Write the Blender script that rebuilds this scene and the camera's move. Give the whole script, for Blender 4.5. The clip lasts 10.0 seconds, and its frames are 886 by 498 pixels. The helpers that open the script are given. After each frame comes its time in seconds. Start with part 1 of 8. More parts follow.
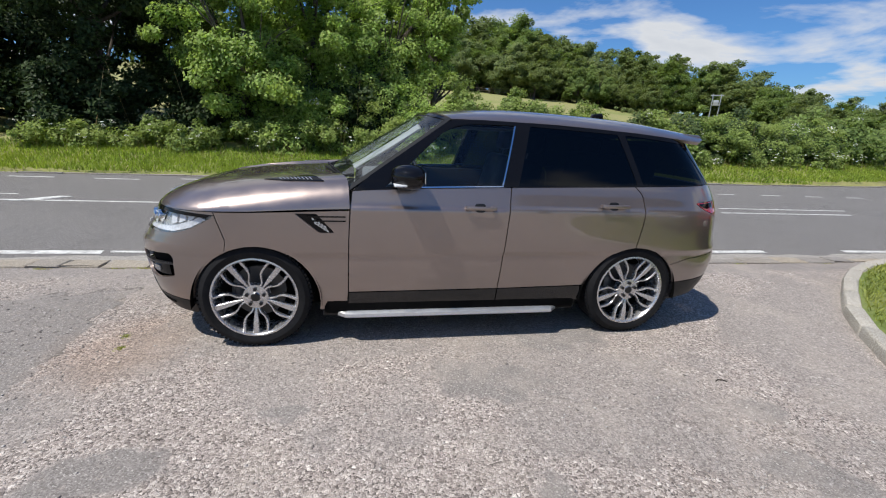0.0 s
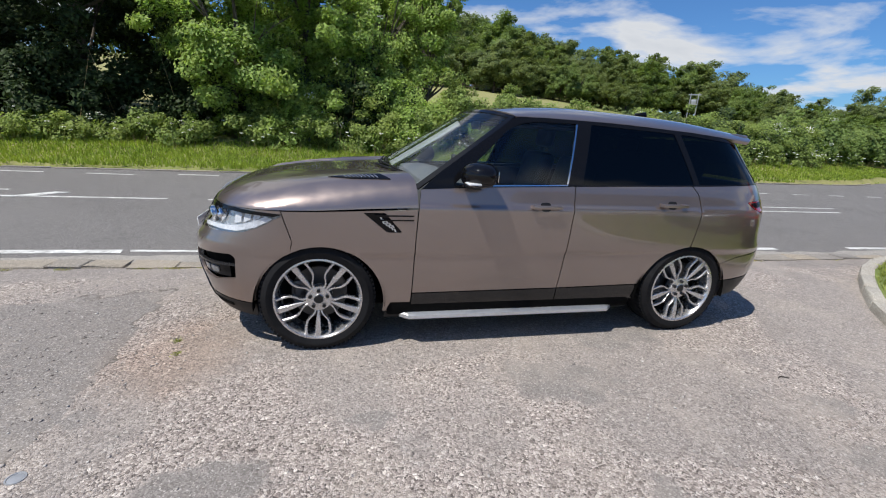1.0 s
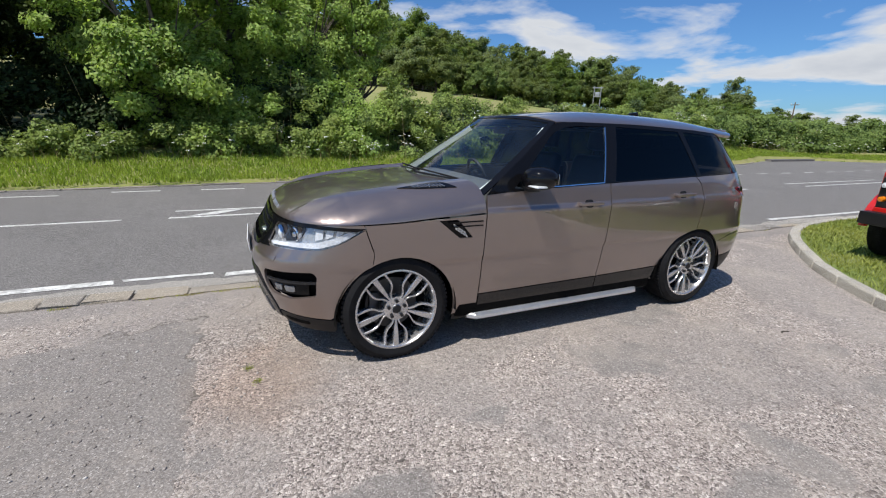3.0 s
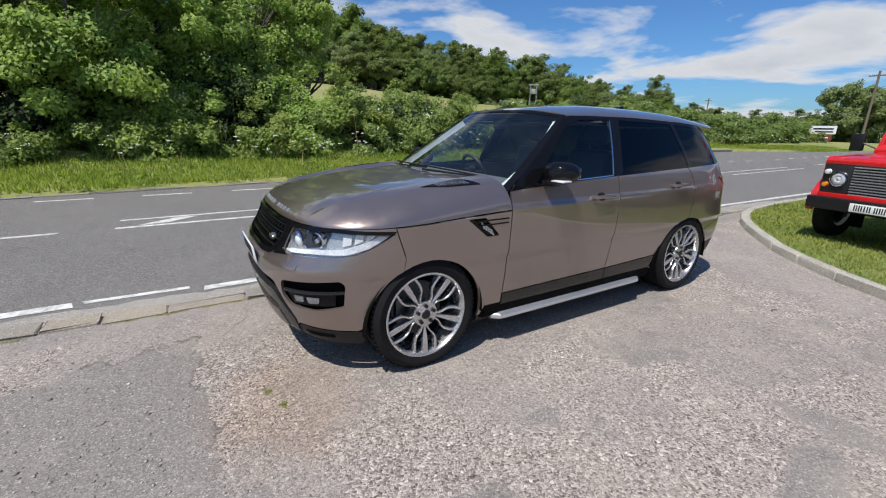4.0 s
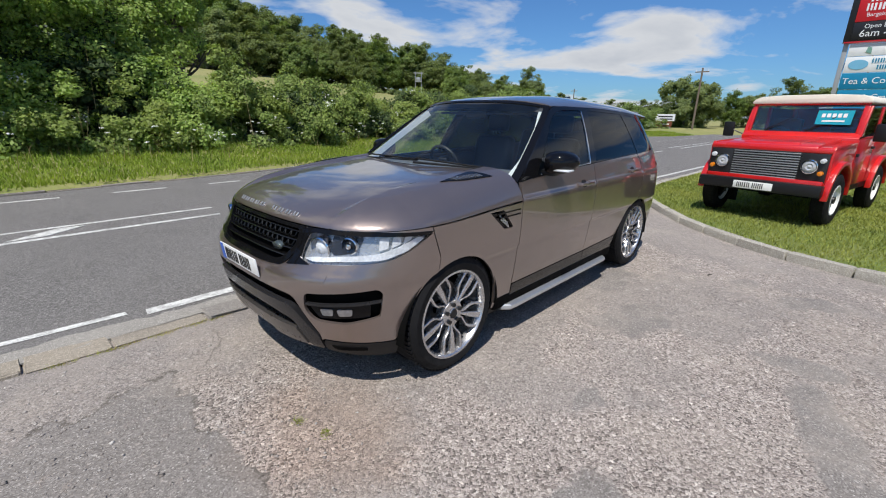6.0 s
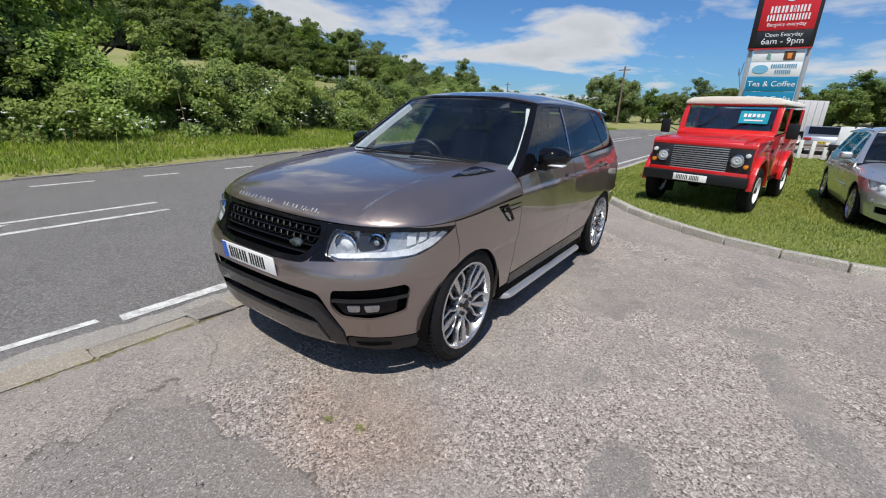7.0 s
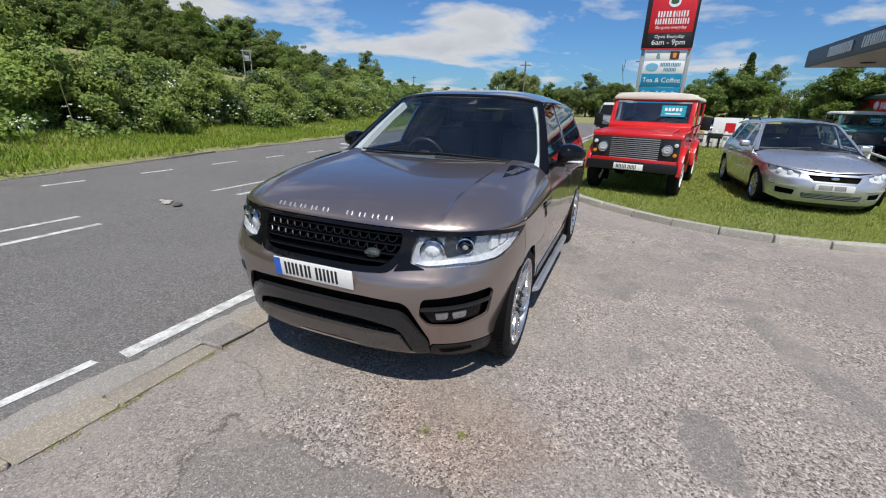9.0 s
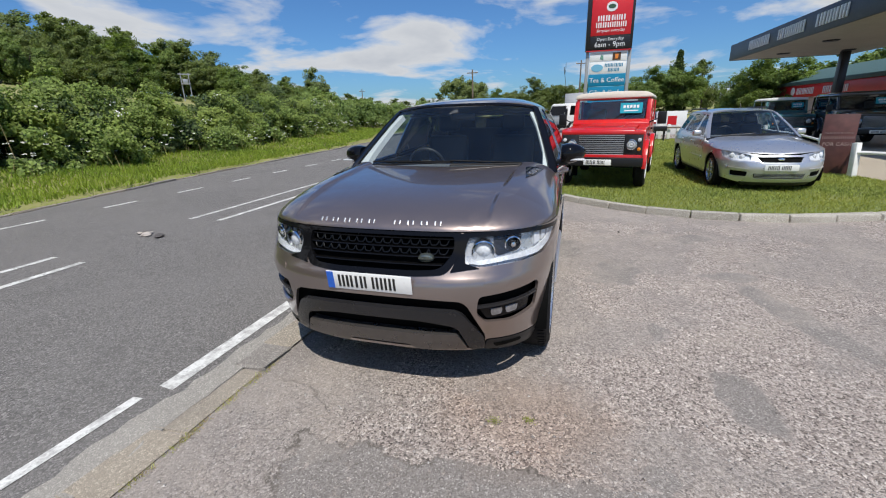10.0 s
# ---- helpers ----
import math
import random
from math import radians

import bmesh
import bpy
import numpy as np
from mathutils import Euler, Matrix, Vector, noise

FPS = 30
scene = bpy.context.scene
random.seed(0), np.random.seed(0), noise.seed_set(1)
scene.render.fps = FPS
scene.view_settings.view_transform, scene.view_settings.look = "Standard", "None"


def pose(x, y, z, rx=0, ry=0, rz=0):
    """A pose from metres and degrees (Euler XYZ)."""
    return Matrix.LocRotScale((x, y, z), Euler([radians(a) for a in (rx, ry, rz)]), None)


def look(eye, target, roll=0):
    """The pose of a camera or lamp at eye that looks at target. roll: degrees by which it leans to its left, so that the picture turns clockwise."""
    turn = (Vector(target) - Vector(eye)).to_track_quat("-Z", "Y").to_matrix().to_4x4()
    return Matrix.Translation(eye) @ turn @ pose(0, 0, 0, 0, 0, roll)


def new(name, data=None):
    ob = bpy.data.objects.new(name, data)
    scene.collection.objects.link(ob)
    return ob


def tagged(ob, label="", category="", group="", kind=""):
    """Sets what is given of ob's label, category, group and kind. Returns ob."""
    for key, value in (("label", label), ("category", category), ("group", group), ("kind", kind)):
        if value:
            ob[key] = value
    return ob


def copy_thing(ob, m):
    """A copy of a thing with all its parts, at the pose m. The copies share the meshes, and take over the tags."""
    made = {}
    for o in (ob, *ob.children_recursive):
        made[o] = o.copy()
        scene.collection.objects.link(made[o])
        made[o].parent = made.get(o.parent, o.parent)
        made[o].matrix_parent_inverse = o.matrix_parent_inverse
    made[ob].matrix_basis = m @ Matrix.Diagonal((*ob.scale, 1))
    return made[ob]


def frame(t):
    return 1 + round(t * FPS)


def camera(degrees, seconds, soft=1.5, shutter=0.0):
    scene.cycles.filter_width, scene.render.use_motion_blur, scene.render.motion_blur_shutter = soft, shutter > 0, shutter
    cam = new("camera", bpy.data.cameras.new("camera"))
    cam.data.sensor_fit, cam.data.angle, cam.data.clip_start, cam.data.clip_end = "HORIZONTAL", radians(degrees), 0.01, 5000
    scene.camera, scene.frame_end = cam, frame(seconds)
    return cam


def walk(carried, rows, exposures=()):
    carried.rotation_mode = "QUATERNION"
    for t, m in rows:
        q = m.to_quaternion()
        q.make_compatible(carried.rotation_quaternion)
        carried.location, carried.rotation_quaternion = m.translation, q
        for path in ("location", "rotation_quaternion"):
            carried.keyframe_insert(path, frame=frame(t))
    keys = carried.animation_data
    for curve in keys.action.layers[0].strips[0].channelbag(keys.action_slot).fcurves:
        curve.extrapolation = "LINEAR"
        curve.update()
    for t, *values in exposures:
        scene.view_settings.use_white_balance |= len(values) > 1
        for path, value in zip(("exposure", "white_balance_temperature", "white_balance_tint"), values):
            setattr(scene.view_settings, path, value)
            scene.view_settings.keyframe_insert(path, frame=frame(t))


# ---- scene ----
cam = camera(92.6, 10.0, soft=1.1)
PATH = [
    (0, (0.738, -3.912, 1.589), (1.114, -2.024, 1.046), 3.1),
    (0.5, (0.464, -3.872, 1.571), (0.904, -1.998, 1.027), 3.6),
    (1, (0.159, -3.733, 1.564), (0.621, -1.868, 1.009), 3.7),
    (1.5, (-0.119, -3.789, 1.575), (0.41, -1.937, 1.035), 2.6),
    (2, (-0.382, -3.808, 1.594), (0.245, -1.988, 1.052), 3.0),
    (2.2, (-0.474, -3.76, 1.58), (0.173, -1.947, 1.037), 3.0),
    (3.3, (-0.963, -3.489, 1.605), (-0.088, -1.778, 1.053), 1.9),
    (3.5, (-1.067, -3.442, 1.605), (-0.127, -1.765, 1.053), 2.3),
    (4, (-1.25, -3.177, 1.574), (-0.243, -1.541, 1.016), 0.9),
    (4.5, (-1.368, -2.997, 1.586), (-0.299, -1.405, 1.018), 0.2),
    (5, (-1.611, -2.928, 1.582), (-0.294, -1.529, 1.027), 1.7),
    (5.2, (-1.698, -2.893, 1.579), (-0.342, -1.534, 1.017), 1.8),
    (6.3, (-1.884, -2.465, 1.58), (-0.485, -1.178, 0.959), 0.3),
    (6.5, (-1.961, -2.412, 1.584), (-0.515, -1.178, 0.961), 0.8),
    (7, (-2.172, -2.254, 1.602), (-0.612, -1.173, 0.971), 2.1),
    (7.5, (-2.203, -2.005, 1.583), (-0.607, -0.982, 0.945), 0.8),
    (8, (-2.231, -1.803, 1.588), (-0.62, -0.815, 0.932), 1.0),
    (8.5, (-2.426, -1.634, 1.606), (-0.731, -0.796, 0.955), 0.9),
    (9, (-2.603, -1.455, 1.618), (-0.854, -0.73, 0.973), 1.9),
    (9.5, (-2.727, -1.187, 1.6), (-0.954, -0.51, 0.97), -1.1),
    (10, (-2.901, -1.048, 1.619), (-1.078, -0.488, 1.015), -1.8),
]
walk(cam, [(t, look(eye, target, roll)) for t, eye, target, roll in PATH], [(0, 0.09), (4, 0.05), (6.5, -0.03), (10, -0.06)])

# ------------------------------------------------------------ sky, sun
SUN_TO = Vector((-0.50, -0.22, 1.0)).normalized()
world = bpy.data.worlds.new("sky")
scene.world = world
world.use_nodes = True
wn, wl = world.node_tree.nodes, world.node_tree.links
wn.clear()
sky = wn.new("ShaderNodeTexSky")
sky.sky_type = "NISHITA"
sky.sun_disc = False
sky.sun_elevation = math.asin(SUN_TO.z)
sky.sun_rotation = math.atan2(SUN_TO.x, SUN_TO.y)
sky.air_density, sky.dust_density, sky.ozone_density = 1.0, 0.6, 1.6
bg = wn.new("ShaderNodeBackground")
bg.inputs["Strength"].default_value = 0.095
out = wn.new("ShaderNodeOutputWorld")


def wmath(op, a, b=None):
    n = wn.new("ShaderNodeMath")
    n.operation = op
    for i, v in enumerate((a, b)):
        if v is None:
            continue
        if isinstance(v, (int, float)):
            n.inputs[i].default_value = v
        else:
            wl.new(v, n.inputs[i])
    return n.outputs[0]


# fair-weather clouds on a high flat layer
coord = wn.new("ShaderNodeTexCoord")
sep = wn.new("ShaderNodeSeparateXYZ")
wl.new(coord.outputs["Generated"], sep.inputs[0])
high = wmath("MAXIMUM", wmath("ADD", sep.outputs[2], 0.16), 0.04)
comb = wn.new("ShaderNodeCombineXYZ")
wl.new(wmath("DIVIDE", sep.outputs[0], high), comb.inputs[0])
wl.new(wmath("DIVIDE", sep.outputs[1], high), comb.inputs[1])
comb.inputs[2].default_value = 3.7
cloud = wn.new("ShaderNodeTexNoise")
cloud.inputs["Scale"].default_value = 1.1
cloud.inputs["Detail"].default_value = 9
cloud.inputs["Roughness"].default_value = 0.54
cloud.inputs["Distortion"].default_value = 0.25
wl.new(comb.outputs[0], cloud.inputs["Vector"])
ramp = wn.new("ShaderNodeValToRGB")
ramp.color_ramp.elements[0].position, ramp.color_ramp.elements[1].position = 0.488, 0.60
# the sky overhead is nearly clear, the cloud stands in broken banks further off
clear_top = wn.new("ShaderNodeMapRange")
clear_top.interpolation_type = "SMOOTHSTEP"
clear_top.inputs["From Min"].default_value, clear_top.inputs["From Max"].default_value = 0.30, 0.62
clear_top.inputs["To Min"].default_value, clear_top.inputs["To Max"].default_value = 0.0, 0.05
wl.new(sep.outputs[2], clear_top.inputs["Value"])
wl.new(wmath("SUBTRACT", cloud.outputs["Fac"], clear_top.outputs["Result"]), ramp.inputs["Fac"])
# the cloud bodies are greyer below and white at their lit edges
shade = wn.new("ShaderNodeValToRGB")
shade.color_ramp.elements[0].position, shade.color_ramp.elements[1].position = 0.52, 0.78
shade.color_ramp.elements[0].color = (7.6, 7.8, 8.1, 1)
shade.color_ramp.elements[1].color = (5.2, 5.6, 6.3, 1)
wl.new(cloud.outputs["Fac"], shade.inputs["Fac"])
deep = wn.new("ShaderNodeMix")
deep.data_type, deep.blend_type = "RGBA", "MULTIPLY"
deep.inputs[0].default_value = 1.0
wl.new(sky.outputs["Color"], deep.inputs[6])
deep.inputs[7].default_value = (0.47, 0.80, 1.20, 1)
mixw = wn.new("ShaderNodeMix")
mixw.data_type = "RGBA"
wl.new(ramp.outputs["Color"], mixw.inputs[0])
wl.new(deep.outputs[2], mixw.inputs[6])
wl.new(shade.outputs["Color"], mixw.inputs[7])
wl.new(mixw.outputs[2], bg.inputs["Color"])
wl.new(bg.outputs[0], out.inputs[0])

sun = new("sun", bpy.data.lights.new("sun", "SUN"))
sun.data.energy, sun.data.angle, sun.data.color = 5.0, radians(0.53), (1.0, 0.955, 0.88)
sun.matrix_world = look(SUN_TO * 60, (0, 0, 0))

# ------------------------------------------------------------ tools
from mathutils.geometry import delaunay_2d_cdt


class Mat:
    """A small helper that wires a Principled material."""

    def __init__(self, name, color=(0.5, 0.5, 0.5), rough=0.5, metal=0.0, **more):
        self.m = bpy.data.materials.new(name)
        self.m.use_nodes = True
        self.t = self.m.node_tree
        self.b = self.t.nodes["Principled BSDF"]
        self.b.inputs["Base Color"].default_value = (*color, 1)
        self.b.inputs["Roughness"].default_value = rough
        self.b.inputs["Metallic"].default_value = metal
        for key, v in more.items():
            self.b.inputs[key.replace("_", " ")].default_value = v
        self.pos = None

    def node(self, kind, **ins):
        n = self.t.nodes.new(kind)
        for k, v in ins.items():
            self.put(n, k.replace("_", " "), v)
        return n

    def put(self, n, k, v):
        s = n.inputs[k]
        if isinstance(v, bpy.types.NodeSocket):
            self.t.links.new(v, s)
        elif isinstance(v, (tuple, list)) and len(v) == 3 and s.type == "RGBA":
            s.default_value = (*v, 1)
        else:
            s.default_value = v

    def where(self):
        if self.pos is None:
            self.pos = self.node("ShaderNodeNewGeometry").outputs["Position"]
        return self.pos

    def local(self):
        return self.node("ShaderNodeTexCoord").outputs["Object"]

    def noise(self, scale, detail=4, rough=0.55, vec=None, stretch=None, distortion=0.0):
        v = vec or self.where()
        if stretch:
            mp = self.node("ShaderNodeMapping")
            self.put(mp, "Vector", v)
            mp.inputs["Scale"].default_value = stretch
            v = mp.outputs[0]
        n = self.node("ShaderNodeTexNoise", Vector=v, Scale=scale, Detail=detail, Roughness=rough, Distortion=distortion)
        return n.outputs["Fac"]

    def voronoi(self, scale, feature="F1", vec=None, out="Distance", randomness=1.0):
        n = self.t.nodes.new("ShaderNodeTexVoronoi")
        n.feature = feature
        self.put(n, "Vector", vec or self.where())
        n.inputs["Scale"].default_value = scale
        n.inputs["Randomness"].default_value = randomness
        return n.outputs[out]

    def ramp(self, fac, *stops):
        r = self.t.nodes.new("ShaderNodeValToRGB")
        e = r.color_ramp.elements
        while len(e) < len(stops):
            e.new(0.5)
        for el, (p, c) in zip(e, stops):
            el.position = p
            el.color = (c, c, c, 1) if isinstance(c, (int, float)) else (*c, 1)
        self.put(r, "Fac", fac)
        return r.outputs["Color"]

    def mix(self, fac, a, b, mode="MIX"):
        n = self.t.nodes.new("ShaderNodeMix")
        n.data_type, n.blend_type = "RGBA", mode
        for i, v in ((0, fac), (6, a), (7, b)):
            if isinstance(v, bpy.types.NodeSocket):
                self.t.links.new(v, n.inputs[i])
            elif i == 0:
                n.inputs[0].default_value = v
            else:
                n.inputs[i].default_value = (*v, 1)
        return n.outputs[2]

    def math(self, op, a, b=0.0):
        n = self.t.nodes.new("ShaderNodeMath")
        n.operation = op
        for i, v in enumerate((a, b)):
            if isinstance(v, bpy.types.NodeSocket):
                self.t.links.new(v, n.inputs[i])
            else:
                n.inputs[i].default_value = v
        return n.outputs[0]

    def color(self, v):
        self.put(self.b, "Base Color", v)
        return self

    def rough(self, v):
        self.put(self.b, "Roughness", v)
        return self

    def bump(self, h, strength=0.3, dist=0.01):
        n = self.node("ShaderNodeBump", Height=h, Strength=strength, Distance=dist)
        if self.b.inputs["Normal"].is_linked:
            self.t.links.new(self.b.inputs["Normal"].links[0].from_socket, n.inputs["Normal"])
        self.t.links.new(n.outputs[0], self.b.inputs["Normal"])
        return self

    def rand(self):
        return self.node("ShaderNodeObjectInfo").outputs["Random"]

    def island(self):
        return self.node("ShaderNodeNewGeometry").outputs["Random Per Island"]


def link_mesh(name, me, material, parent=None, label=""):
    ob = new(name, me)
    if material:
        me.materials.append(material.m if isinstance(material, Mat) else material)
    if parent:
        ob.parent = parent
    if label:
        tagged(ob, label)
    return ob


def part(name, bm, material, parent=None, label="", smooth=True):
    """Links a bmesh as one mesh object under a thing or a part."""
    me = bpy.data.meshes.new(name)
    bm.to_mesh(me)
    bm.free()
    if smooth:
        me.polygons.foreach_set("use_smooth", [True] * len(me.polygons))
        me.set_sharp_from_angle(angle=radians(35))
    return link_mesh(name, me, material, parent, label)


def arrays(name, verts, faces, material, parent=None, label="", smooth=False):
    """Links a mesh made of an (n, 3) array of corners and an (m, 3 or 4) array of faces."""
    verts, faces = np.asarray(verts, float), np.asarray(faces, int)
    me = bpy.data.meshes.new(name)
    k = faces.shape[1]
    me.vertices.add(len(verts))
    me.vertices.foreach_set("co", verts.ravel())
    me.loops.add(faces.size)
    me.loops.foreach_set("vertex_index", faces.ravel())
    me.polygons.add(len(faces))
    me.polygons.foreach_set("loop_start", np.arange(len(faces)) * k)
    me.polygons.foreach_set("loop_total", np.full(len(faces), k))
    if smooth:
        me.polygons.foreach_set("use_smooth", [True] * len(faces))
    me.update()
    me.validate()
    return link_mesh(name, me, material, parent, label)


def thing(name, label, category, m=None, group=""):
    ob = new(name)
    ob.empty_display_size = 0.2
    if m is not None:
        ob.matrix_basis = m
    return tagged(ob, label, category, group)


def box(x0, x1, y0, y1, z0, z1, bevel=0.0, seg=2, bm=None):
    b = bmesh.new()
    vs = [b.verts.new((x, y, z)) for x in (x0, x1) for y in (y0, y1) for z in (z0, z1)]
    for f in ((0, 1, 3, 2), (4, 6, 7, 5), (0, 4, 5, 1), (2, 3, 7, 6), (0, 2, 6, 4), (1, 5, 7, 3)):
        b.faces.new([vs[i] for i in f])
    bmesh.ops.recalc_face_normals(b, faces=b.faces)
    if bevel:
        bmesh.ops.bevel(b, geom=b.edges[:], offset=bevel, segments=seg, affect="EDGES", profile=0.5)
    if bm is None:
        return b
    return join(bm, b)


def join(bm, other, m=None):
    me = bpy.data.meshes.new("tmp")
    other.to_mesh(me)
    other.free()
    if m is not None:
        me.transform(m)
    bm.from_mesh(me)
    bpy.data.meshes.remove(me)
    return bm


def turned(b, m):
    bmesh.ops.transform(b, matrix=m, verts=b.verts[:])
    return b


def rod(p, q, r0, r1=None, sides=10, bm=None):
    """A round bar from p to q."""
    p, q = Vector(p), Vector(q)
    r1 = r0 if r1 is None else r1
    turn = (q - p).to_track_quat("Z", "Y").to_matrix()
    b = bm or bmesh.new()
    rings = [[b.verts.new(c + turn @ Vector((r * math.cos(2 * math.pi * i / sides), r * math.sin(2 * math.pi * i / sides), 0))) for i in range(sides)]
             for c, r in ((p, r0), (q, r1))]
    for i in range(sides):
        b.faces.new((rings[0][i], rings[0][(i + 1) % sides], rings[1][(i + 1) % sides], rings[1][i]))
    b.faces.new(rings[0][::-1])
    b.faces.new(rings[1])
    return b


def lathe(profile, axis="y", sides=48, closed=False):
    """Turns a profile of (radius, along) round an axis."""
    b = bmesh.new()
    rings = []
    for r, s in profile:
        ring = []
        for i in range(sides):
            a = 2 * math.pi * i / sides
            c, d = r * math.cos(a), r * math.sin(a)
            ring.append(b.verts.new((c, s, d) if axis == "y" else (c, d, s) if axis == "z" else (s, c, d)))
        rings.append(ring)
    pairs = list(zip(rings, rings[1:])) + ([(rings[-1], rings[0])] if closed else [])
    for g, h in pairs:
        for i in range(sides):
            b.faces.new((g[i], g[(i + 1) % sides], h[(i + 1) % sides], h[i]))
    bmesh.ops.recalc_face_normals(b, faces=b.faces)
    return b


def prism(poly, axis, s0, s1, bevel=0.0):
    """A solid from an outline in the plane across the axis; (x, z) for y, (y, z) for x, (x, y) for z."""
    b = bmesh.new()

    def at(p, s):
        return (p[0], s, p[1]) if axis == "y" else (s, p[0], p[1]) if axis == "x" else (p[0], p[1], s)
    lo, hi = [b.verts.new(at(p, s0)) for p in poly], [b.verts.new(at(p, s1)) for p in poly]
    n = len(poly)
    b.faces.new(lo), b.faces.new(hi[::-1])
    for i in range(n):
        b.faces.new((lo[i], hi[i], hi[(i + 1) % n], lo[(i + 1) % n]))
    bmesh.ops.recalc_face_normals(b, faces=b.faces)
    if bevel:
        bmesh.ops.bevel(b, geom=b.edges[:], offset=bevel, segments=2, affect="EDGES", profile=0.5)
    return b


def ease(x, table):
    """A smooth curve through (x, value) pairs, without overshoot."""
    xs, ys = np.array([p[0] for p in table], float), np.array([p[1] for p in table], float)
    h = np.diff(xs)
    d = np.diff(ys) / h
    m = np.zeros(len(xs))
    m[0], m[-1] = d[0], d[-1]
    for i in range(1, len(xs) - 1):
        if d[i - 1] * d[i] > 0:
            w1, w2 = 2 * h[i] + h[i - 1], h[i] + 2 * h[i - 1]
            m[i] = (w1 + w2) / (w1 / d[i - 1] + w2 / d[i])
    x = np.asarray(x, float)
    k = np.clip(np.searchsorted(xs, x) - 1, 0, len(h) - 1)
    t = np.clip((x - xs[k]) / h[k], 0, 1)
    return (ys[k] * (1 + 2 * t) * (1 - t) ** 2 + h[k] * m[k] * t * (1 - t) ** 2
            + ys[k + 1] * t * t * (3 - 2 * t) + h[k] * m[k + 1] * t * t * (t - 1))


def rounded(poly, r=0.03, n=5):
    """The outline with its corners rounded; a corner's third number is a radius of its own."""
    res, k = [], len(poly)
    for i in range(k):
        p, a, c = (np.array(q[:2], float) for q in (poly[i], poly[i - 1], poly[(i + 1) % k]))
        rr = poly[i][2] if len(poly[i]) > 2 else r
        la, lc = np.linalg.norm(a - p), np.linalg.norm(c - p)
        e = min(rr, la * 0.49, lc * 0.49)
        if e < 1e-4:
            res.append(p)
            continue
        s, q = p + (a - p) / la * e, p + (c - p) / lc * e
        for j in range(n + 1):
            t = j / n
            res.append(s * (1 - t) ** 2 + 2 * p * t * (1 - t) + q * t * t)
    return np.array(res)


def dense(poly, step):
    res = []
    for p, q in zip(poly, np.roll(poly, -1, 0)):
        n = max(1, int(np.ceil(np.linalg.norm(q - p) / step)))
        for j in range(n):
            res.append(p + (q - p) * j / n)
    return np.array(res)


def inside(pts, poly):
    x, y = pts[:, 0][:, None], pts[:, 1][:, None]
    x0, y0 = poly[:, 0][None], poly[:, 1][None]
    x1, y1 = np.roll(poly[:, 0], -1)[None], np.roll(poly[:, 1], -1)[None]
    hit = ((y0 > y) != (y1 > y)) & (x < (x1 - x0) * (y - y0) / np.where(y1 == y0, 1e-12, y1 - y0) + x0)
    return hit.sum(1) % 2 == 1


def shrink(poly, g):
    d = np.roll(poly, -1, 0) - np.roll(poly, 1, 0)
    d /= np.maximum(np.linalg.norm(d, axis=1), 1e-9)[:, None]
    area = np.sum(poly[:, 0] * np.roll(poly[:, 1], -1) - poly[:, 1] * np.roll(poly[:, 0], -1))
    nrm = np.stack((-d[:, 1], d[:, 0]), 1) * (1 if area > 0 else -1)
    return poly + nrm * g


